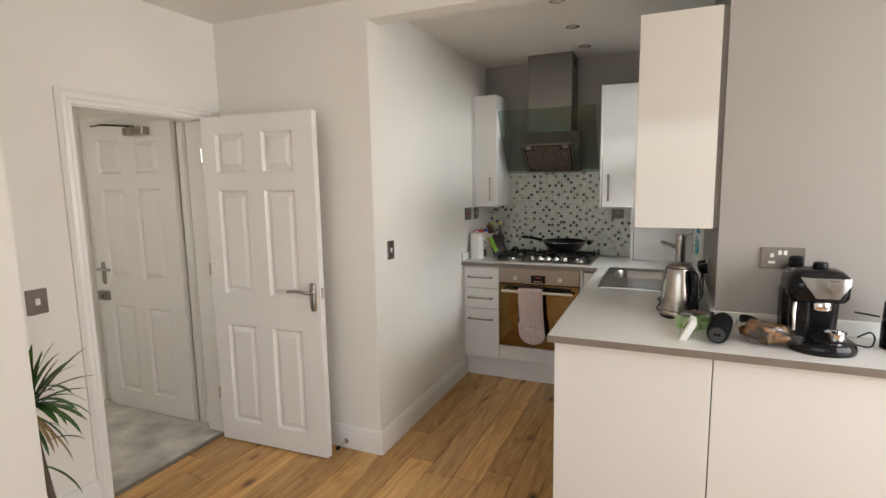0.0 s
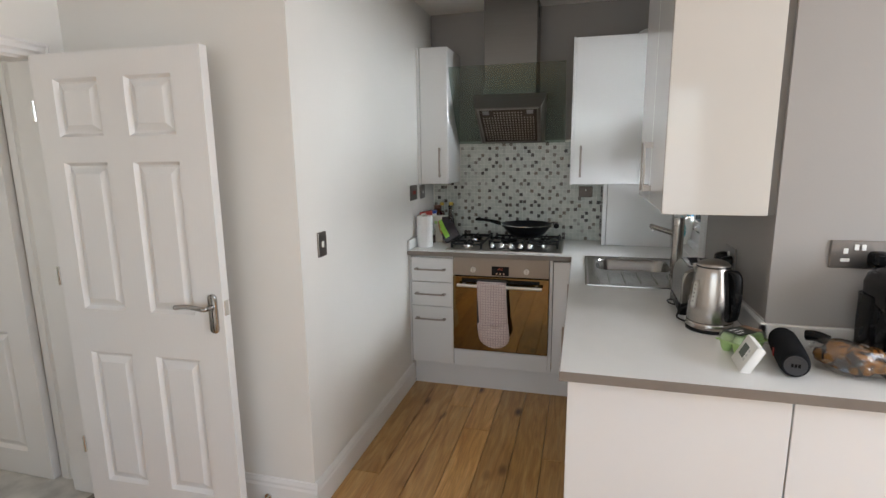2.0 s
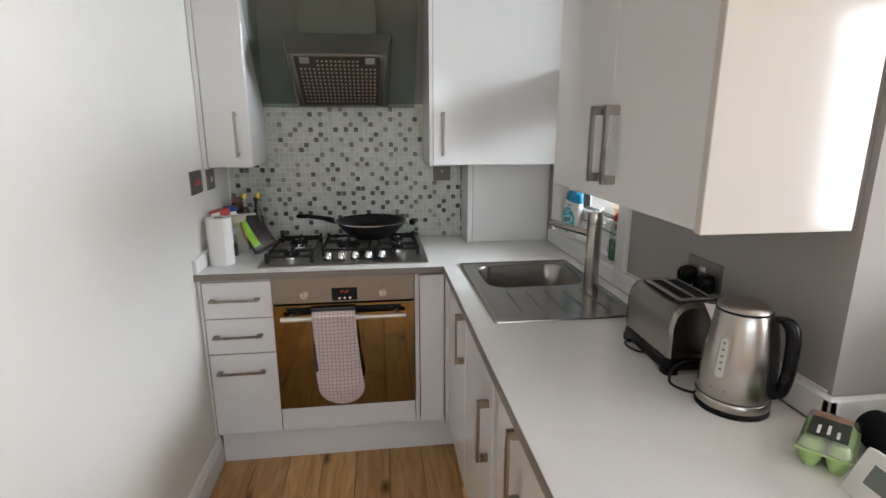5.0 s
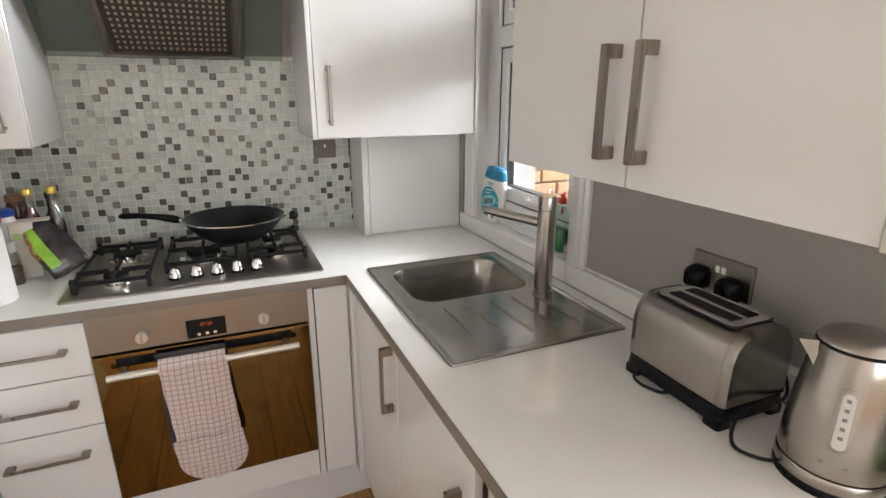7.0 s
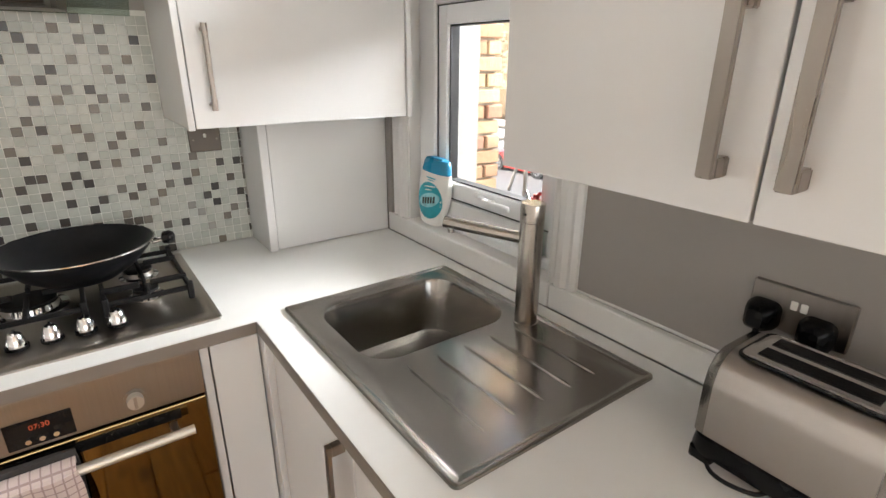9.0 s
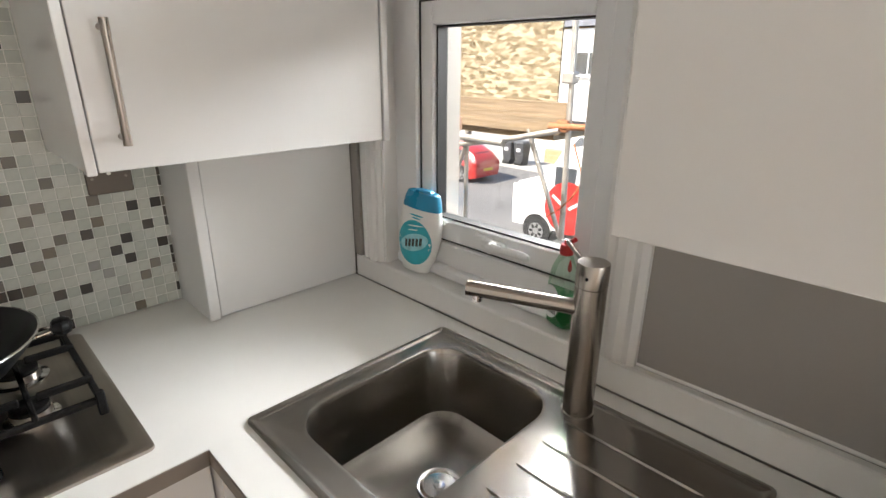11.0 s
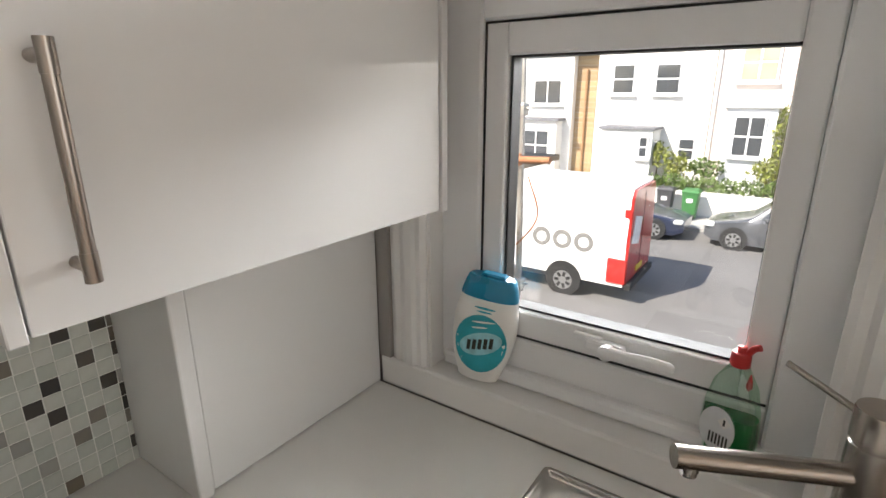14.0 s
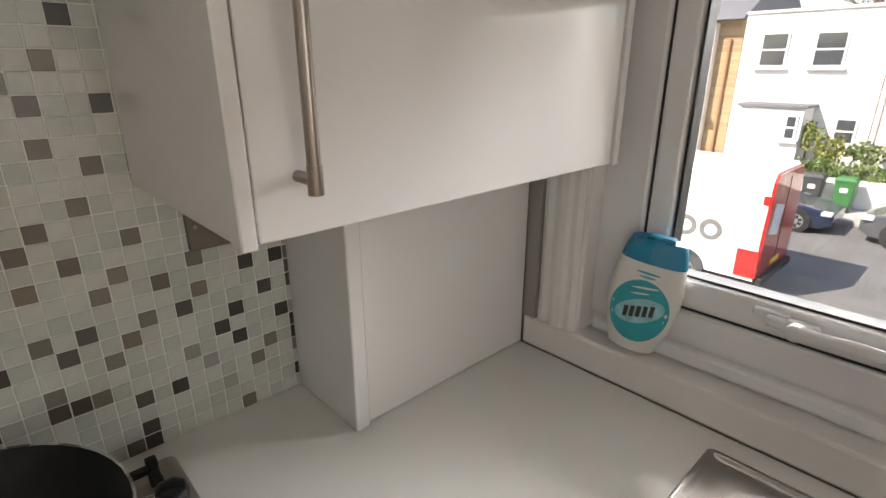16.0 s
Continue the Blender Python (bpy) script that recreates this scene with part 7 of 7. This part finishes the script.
GOLD = mat("gold_cap", (0.62, 0.46, 0.10), 0.3, 0.8, 0.05)
VIN = mat("dark_red_vinegar", (0.07, 0.008, 0.006), 0.1, 0, 0.05)
OIL = mat("pale_oil", (0.50, 0.44, 0.16), 0.1, 0, 0.05)
OIL.node_tree.nodes["Principled BSDF"].inputs["Transmission Weight"].default_value = 0.6
BPROF = [(0.028, 0), (0.031, 0.004), (0.031, 0.15), (0.026, 0.175), (0.0135, 0.205), (0.0125, 0.245), (0.0135, 0.248)]
bottle("vinegar_bottle", "dark red vinegar bottle with gold cap", -1.283, 4.40, BPROF, CLEAR, GOLD, [(0.014, 0.246), (0.0145, 0.249), (0.0145, 0.265), (0.013, 0.267)], VIN, [(0.026, 0.003), (0.029, 0.006), (0.029, 0.148), (0.022, 0.175), (0.011, 0.205)])
bottle("oil_bottle", "clear oil bottle with gold cap", -1.220, 4.41, BPROF, CLEAR, GOLD, [(0.014, 0.246), (0.0145, 0.249), (0.0145, 0.267), (0.013, 0.269)], OIL, [(0.026, 0.003), (0.029, 0.006), (0.029, 0.07)])
bottle("sauce_bottle", "dark sauce bottle with black cap", -1.242, 4.47, [(q * 0.9, z * 0.9) for q, z in BPROF], mat("dark_sauce", (0.03, 0.012, 0.008), 0.15), BLACK, [(0.014, 0.221), (0.0145, 0.223), (0.0145, 0.240), (0.013, 0.242)])
bottle("salt_tub", "white tub with blue lid beside the roll", -1.338, 4.345, [(0.030, 0), (0.033, 0.004), (0.033, 0.165), (0.027, 0.195)], WHITEPLASTIC, mat("blue_lid", (0.015, 0.06, 0.32), 0.35), [(0.030, 0.1955), (0.031, 0.198), (0.031, 0.213), (0.028, 0.216)])
bottle("pepper_jar", "small glass spice jar with dark contents", -1.317, 4.262, [(0.021, 0), (0.0235, 0.003), (0.0235, 0.088), (0.018, 0.10), (0.018, 0.106)], CLEAR, mat("grey_cap", (0.42, 0.42, 0.40), 0.35), [(0.0195, 0.104), (0.020, 0.106), (0.020, 0.132), (0.018, 0.134)], mat("peppercorns", (0.07, 0.05, 0.035), 0.8, 0, 0.5, 180, 0.6, 260), [(0.0195, 0.002), (0.021, 0.004), (0.021, 0.055)])
bottle("brown_jar", "brown jar behind the white tub", -1.332, 4.46, [(0.028, 0), (0.030, 0.004), (0.030, 0.2), (0.024, 0.22)], mat("brown_glass", (0.08, 0.03, 0.015), 0.1), mat("brown_lid", (0.22, 0.09, 0.05), 0.4), [(0.026, 0.221), (0.027, 0.223), (0.027, 0.24), (0.024, 0.242)])
ct = at_pose(thing("carton", label="cream food carton standing beside the jar", category="carton", local=True), -1.297, 4.335, WZ, 0, 0, 12)
part("box", B(-0.03, 0.03, -0.018, 0.018, 0, 0.175, bev=0.002), mat("cream_card", (0.66, 0.62, 0.53), 0.6, 0, 0.04, 20, 0), ct)
part("green_mark", B(-0.022, -0.002, -0.0195, -0.0182, 0.125, 0.145, bev=0.0005), GREENEGG, ct)
part("top_flap", B(-0.034, 0.075, -0.026, 0.022, 0.176, 0.180, bev=0.001), mat("cream_lid", (0.70, 0.67, 0.60), 0.5), ct)
rp = thing("red_packet", label="small red paper packet lying on the kitchen roll", category="packet", local=True)
rp.matrix_world = pose(-1.345, 4.225, WZ + 0.192, 0, -10, 15)
part("packet", B(-0.042, 0.042, -0.022, 0.022, 0, 0.030, bev=0.006, seg=2), mat("red_packet_paper", (0.42, 0.05, 0.035), 0.5, 0, 0.2, 30, 0.1), rp)
part("label", B(-0.036, 0.0, -0.0225, -0.0215, 0.008, 0.022), PAPER, rp)
pk = at_pose(thing("packet_stand", label="white card box under the red packet", category="box", local=True), -1.350, 4.225, WZ)
part("box", B(-0.036, 0.036, -0.02, 0.02, 0, 0.186, bev=0.002), PAPER, pk)
sb = thing("snack_bag", (-1.16, 4.36, WZ), "black and green crumpled snack bag", "bag")
P0, P1 = Vector((-1.268, 4.335, WZ + 0.165)), Vector((-1.172, 4.275, WZ + 0.026))
d_ = (P1 - P0).normalized()
n_ = Vector((0.2, -0.95, 0.25))
n_ = (n_ - d_ * n_.dot(d_)).normalized()
u_ = d_.cross(n_)
u_ = u_ if u_.x > 0 else -u_


def on_bag(v, a, out=0.0):
    """A point on the bag's skin: v from the sealed top to the base, a round it."""
    hw = 0.034 + 0.022 * min(1, v * 2.2)
    tk = 0.003 + 0.021 * min(1, v * 1.9) * (1 if v < 0.93 else 0.75)
    ca, sa = math.cos(a), math.sin(a)
    ca, sa = math.copysign(abs(ca) ** 0.75, ca), math.copysign(abs(sa) ** 0.75, sa)
    w = noise.noise(Vector((ca * 2.2, sa * 2.2, v * 6))) * 0.007 + noise.noise(Vector((ca * 5, sa * 5, v * 14))) * 0.003
    p = P0.lerp(P1, v) + u_ * (hw * ca) + n_ * (tk * sa + w * min(1, v * 3) + out * math.copysign(1, sa + 0.2))
    if out:
        p += u_ * (out * ca)
    p.z = max(p.z, WZ + 0.002 + max(0, out))
    return p


part("bag_body", loft(bmesh.new(), [[on_bag(k / 24, 2 * math.pi * i / 30) for i in range(30)] for k in range(25)]), bag_mat("black_green_foil", [(0.015, 0.013, 0.016), (0.035, 0.026, 0.032), (0.02, 0.017, 0.02)], 0.3, 0.2, 16), sb, "black foil bag", smooth=True)
for nm, a0_, a1_, v0_, v1_, mt, lb_ in (("green_panel", 96, 132, 0.06, 0.86, mat("bright_green_print", (0.30, 0.56, 0.06), 0.35, 0, 0.12, 30, 0), "bright green printed panel"), ("picture_panel", 133, 178, 0.0, 0.62, bag_mat("food_print", [(0.02, 0.05, 0.01), (0.35, 0.06, 0.02), (0.55, 0.40, 0.18), (0.06, 0.13, 0.02)], 0.4, 0, 60), "printed food picture")):
    part(nm, loft(bmesh.new(), [[on_bag(v0_ + (v1_ - v0_) * k / 16, radians(a0_ + (a1_ - a0_) * (i / 6)), 0.0012) for i in range(7)] for k in range(17)], False, False, closed=False), mt, sb, lb_, smooth=True)

# plant beside the wall projection
pt = thing("dracaena", (-2.27, 1.52, 0.0), "green dracaena plant with long narrow leaves", "plant")
part("pot", lathe([(0.075, 0.0), (0.082, 0.008), (0.098, 0.125), (0.102, 0.138), (0.093, 0.138), (0.09, 0.115)], (-2.27, 1.52), 28), WHITEPLASTIC, pt, smooth=True)
part("soil", lathe([(0.089, 0.10), (0.086, 0.112), (0.0, 0.116)], (-2.27, 1.52), 22, cap0=False), BARK, pt)
part("trunk", tube(curve_pts([(-2.27, 1.51, 0.10), (-2.275, 1.475, 0.42), (-2.26, 1.455, 0.56), (-2.255, 1.45, 0.68)], 5), 0.013, 10), BARK, pt, smooth=True)
LEAFD = mat("dracaena_leaf", (0.045, 0.10, 0.022), 0.38, 0, 0.35, 12, 0.1, 60, (4, 4, 1))
LEAFB = mat("dry_leaf", (0.30, 0.19, 0.09), 0.7, 0, 0.3, 20)


def strap_leaf(root, az, elev, length, w, droop, dry=False):
    d = Vector((math.cos(az) * math.cos(elev), math.sin(az) * math.cos(elev), math.sin(elev)))
    side = Vector((-math.sin(az), math.cos(az), 0))
    p = Vector(root)
    loops = []
    for k in range(9):
        v = k / 8
        wd = w * (0.55 + 1.5 * v) * (1 - v) ** 0.75 + 0.0006
        nrm = side.cross(d).normalized()
        loops.append([p - side * wd, p + nrm * 0.25 * wd * -1, p + side * wd, p + nrm * (0.25 * wd * -1 + 0.0012)])
        d = (d + Vector((0, 0, -droop / 8 * (0.4 + v)))).normalized()
        p = p + d * length / 8
    part("leaf", loft(bmesh.new(), loops), LEAFB if dry else LEAFD, pt, smooth=True)


rl = random.Random(11)
for i in range(26):
    az = radians(-5 + 115 * rl.random())
    el = radians(rl.choice((84, 72, 60, 45, 28, 10, -5)) + rl.uniform(-7, 7))
    strap_leaf((-2.255, 1.45, 0.64 + 0.07 * rl.random()), az, el, rl.uniform(0.19, 0.29), rl.uniform(0.011, 0.017), rl.uniform(0.5, 1.9))
for i in range(7):
    strap_leaf((-2.257, 1.452, 0.60 + 0.05 * rl.random()), radians(rl.uniform(0, 90)), radians(rl.uniform(-50, -10)), rl.uniform(0.14, 0.24), 0.009, 1.6, i % 2 == 0)
strap_leaf((-2.262, 1.462, 0.50), 0.6, 0.5, 0.18, 0.008, 1.2)
strap_leaf((-2.272, 1.478, 0.40), 0.4, -0.2, 0.2, 0.007, 1.6)

# ---- floor boards ----
rnd = random.Random(21)
fl_root = thing("floor", (0, 0, 0), "oiled knotty oak floorboards", "floor", kind="structure")
PWID = 0.150
n_cols = int((XR - XL) / PWID) + 1
for i in range(n_cols):
    x0 = XL + 0.004 + i * PWID
    x1 = min(x0 + PWID, XR)
    if x1 - x0 < 0.03:
        continue
    y = YR - rnd.uniform(0, 0.9)
    yend = 4.56 if x0 > XK - 0.02 and x0 < 0.2 else YP - 0.002
    while y < yend:
        l = rnd.uniform(0.75, 1.55)
        y1 = min(y + l, yend)
        if y1 > YR + 0.02 and y1 - y > 0.01:
            cy, hx_, hy_ = (y + y1) / 2, (x1 - x0) / 2 - 0.0011, (y1 - y) / 2 - 0.0007
            bm = bmesh.new()
            b = 0.0022
            loft(bm, [[(sx_ * (hx_ - e), sy_ * (hy_ - e), z) for sx_, sy_ in ((-1, -1), (1, -1), (1, 1), (-1, 1))] for e, z in ((0, -0.018), (0, -b), (b, 0.0))])
            ob = part("plank", bm, OAK, fl_root)
            ob.location = ((x0 + x1) / 2, cy, 0)
        y = y1

# ---- mosaic tiles ----
PITCH, PITCHZ, TX1, TZ0 = 0.0249, 0.02485, -0.2154, WZ + 0.0015
# the mosaic's design from the hood down: d dark stone, m brown-grey stone, f silvery glass paled for sheen
MOSAIC = (
    "..............m.m.........m..............",
    "..f..f....d.m....m..d...m...m............",
    ".....................d....m....d.........",
    "....m...m...d.....m...d.....m............",
    ".......m..d....d.d.d.....m....m..........",
    "......m.....d..........d....m............",
    "....d......d.m..m...m.d......m..d........",
    ".....f...d........d.....m.d..............",
    "...f..f.d.....m......d.m...m.m...........",
    "............m...m.........m....m.f.......",
    "...........d.....d..m....................",
    "...f...f.f....d....m.d..m.....m..........",
    "d.d..........d.d.........m..m............",
    ".......m..d.......m...m....m....m........",
    ".m..f.........d....d....d....m...........",
    ".f.....m..m.m...d........d.m...m...m.....",
    "...m.f.......d.....dd..d......m..m....d.d",
    ".......m.......dd.d...d.d..........m.....",
    ".f.m.m....d.........d......m.d..m.d....d.",
    "....m....d.....d..d...d..d..d..m.....d...",
    "m.....m.....d...d.......d.....m.....d...d",
    "..m.d..d.d...d....d..d.....m......f..d...",
    ".....m.........d....d..dd..ddm.....f...m.",
    ".d.......d....m.d.d............d.d....m..",
    "......d...........d.....d...........f....",
    "...dd.....m....d......m........d.........",
    "..............d..d....m.......md.....m...",
)
splash = thing("splashback", (0, YB, WZ), "glass mosaic splashback in pale grey and dark tiles", "splashback", kind="structure")
part("grout", B(XK + 0.002, -0.2065, YB - 0.0055, YB + 0.002, TZ0, 1.60), GROUT, splash, "pale grout bed")


def tile_mesh(bm, x, z, h, hx=None):
    y = YB - 0.0055
    loft(bm, [[(x + sx_ * ((hx or h) - e), y - d_, z + sz_ * (h - e)) for sx_, sz_ in ((-1, -1), (1, -1), (1, 1), (-1, 1))] for d_, e in ((0, 0), (0.0008, 0), (0.0013, 0.0006))], cap0=False)


def tile_proto(material):
    bm = bmesh.new()
    tile_mesh(bm, 0, 0, 0.0116)
    me = bpy.data.meshes.new("tile")
    bmesh.ops.recalc_face_normals(bm, faces=bm.faces)
    bmesh.ops.translate(bm, verts=bm.verts, vec=(0, -YB, 0))
    bm.to_mesh(me)
    bm.free()
    me.materials.append(material)
    return me


STONE = {"d": TILE_DARK, "m": TILE_MID, "f": TILE_SILVER_SHEEN, ".": TILE_PALE}
PROTO = {k: tile_proto(tile_mat("mosaic_tile", False, v, 0.36, 0.08)) for k, v in STONE.items()}
FAR = {k: tile_mat("mosaic_tile_far", True, v, 0.36, 0.08) for k, v in STONE.items()}
rest = {k: bmesh.new() for k in STONE}
ncol, nrow, made = 47, len(MOSAIC), 0
for i in range(ncol):
    for j in range(nrow):
        row = MOSAIC[nrow - 1 - j]
        if i < len(row):
            k = row[len(row) - 1 - i]
        else:
            k = rnd.choice("dmf") if rnd.random() < 0.15 else "."
        x, z = TX1 - (i + 0.5) * PITCH, TZ0 + (j + 0.5) * PITCHZ
        jx, jz = rnd.uniform(-0.0004, 0.0004), rnd.uniform(-0.0004, 0.0004)
        if i < 19 and j < 16 and made < 300:
            ob = new("tile", PROTO[k])
            ob.parent = splash
            ob.location = (x + jx, 0, z + jz - WZ)
            made += 1
        else:
            tile_mesh(rest[k], x + jx, z + jz, 0.0116)
for j in range(nrow):
    tile_mesh(rest[rnd.choice("dm..f")], TX1 + 0.0045, TZ0 + (j + 0.5) * PITCHZ, 0.0116, 0.0036)
for k, lab_ in (("d", "scattered dark mosaic tiles"), ("m", "scattered brown-grey mosaic tiles"), ("f", "scattered silvery mosaic tiles, paled for the sheen on them"), (".", "further pale mosaic tiles")):
    part("mosaic_rest" if k == "." else "mosaic_accents", rest[k], FAR[k], splash, lab_, kind="stuff")
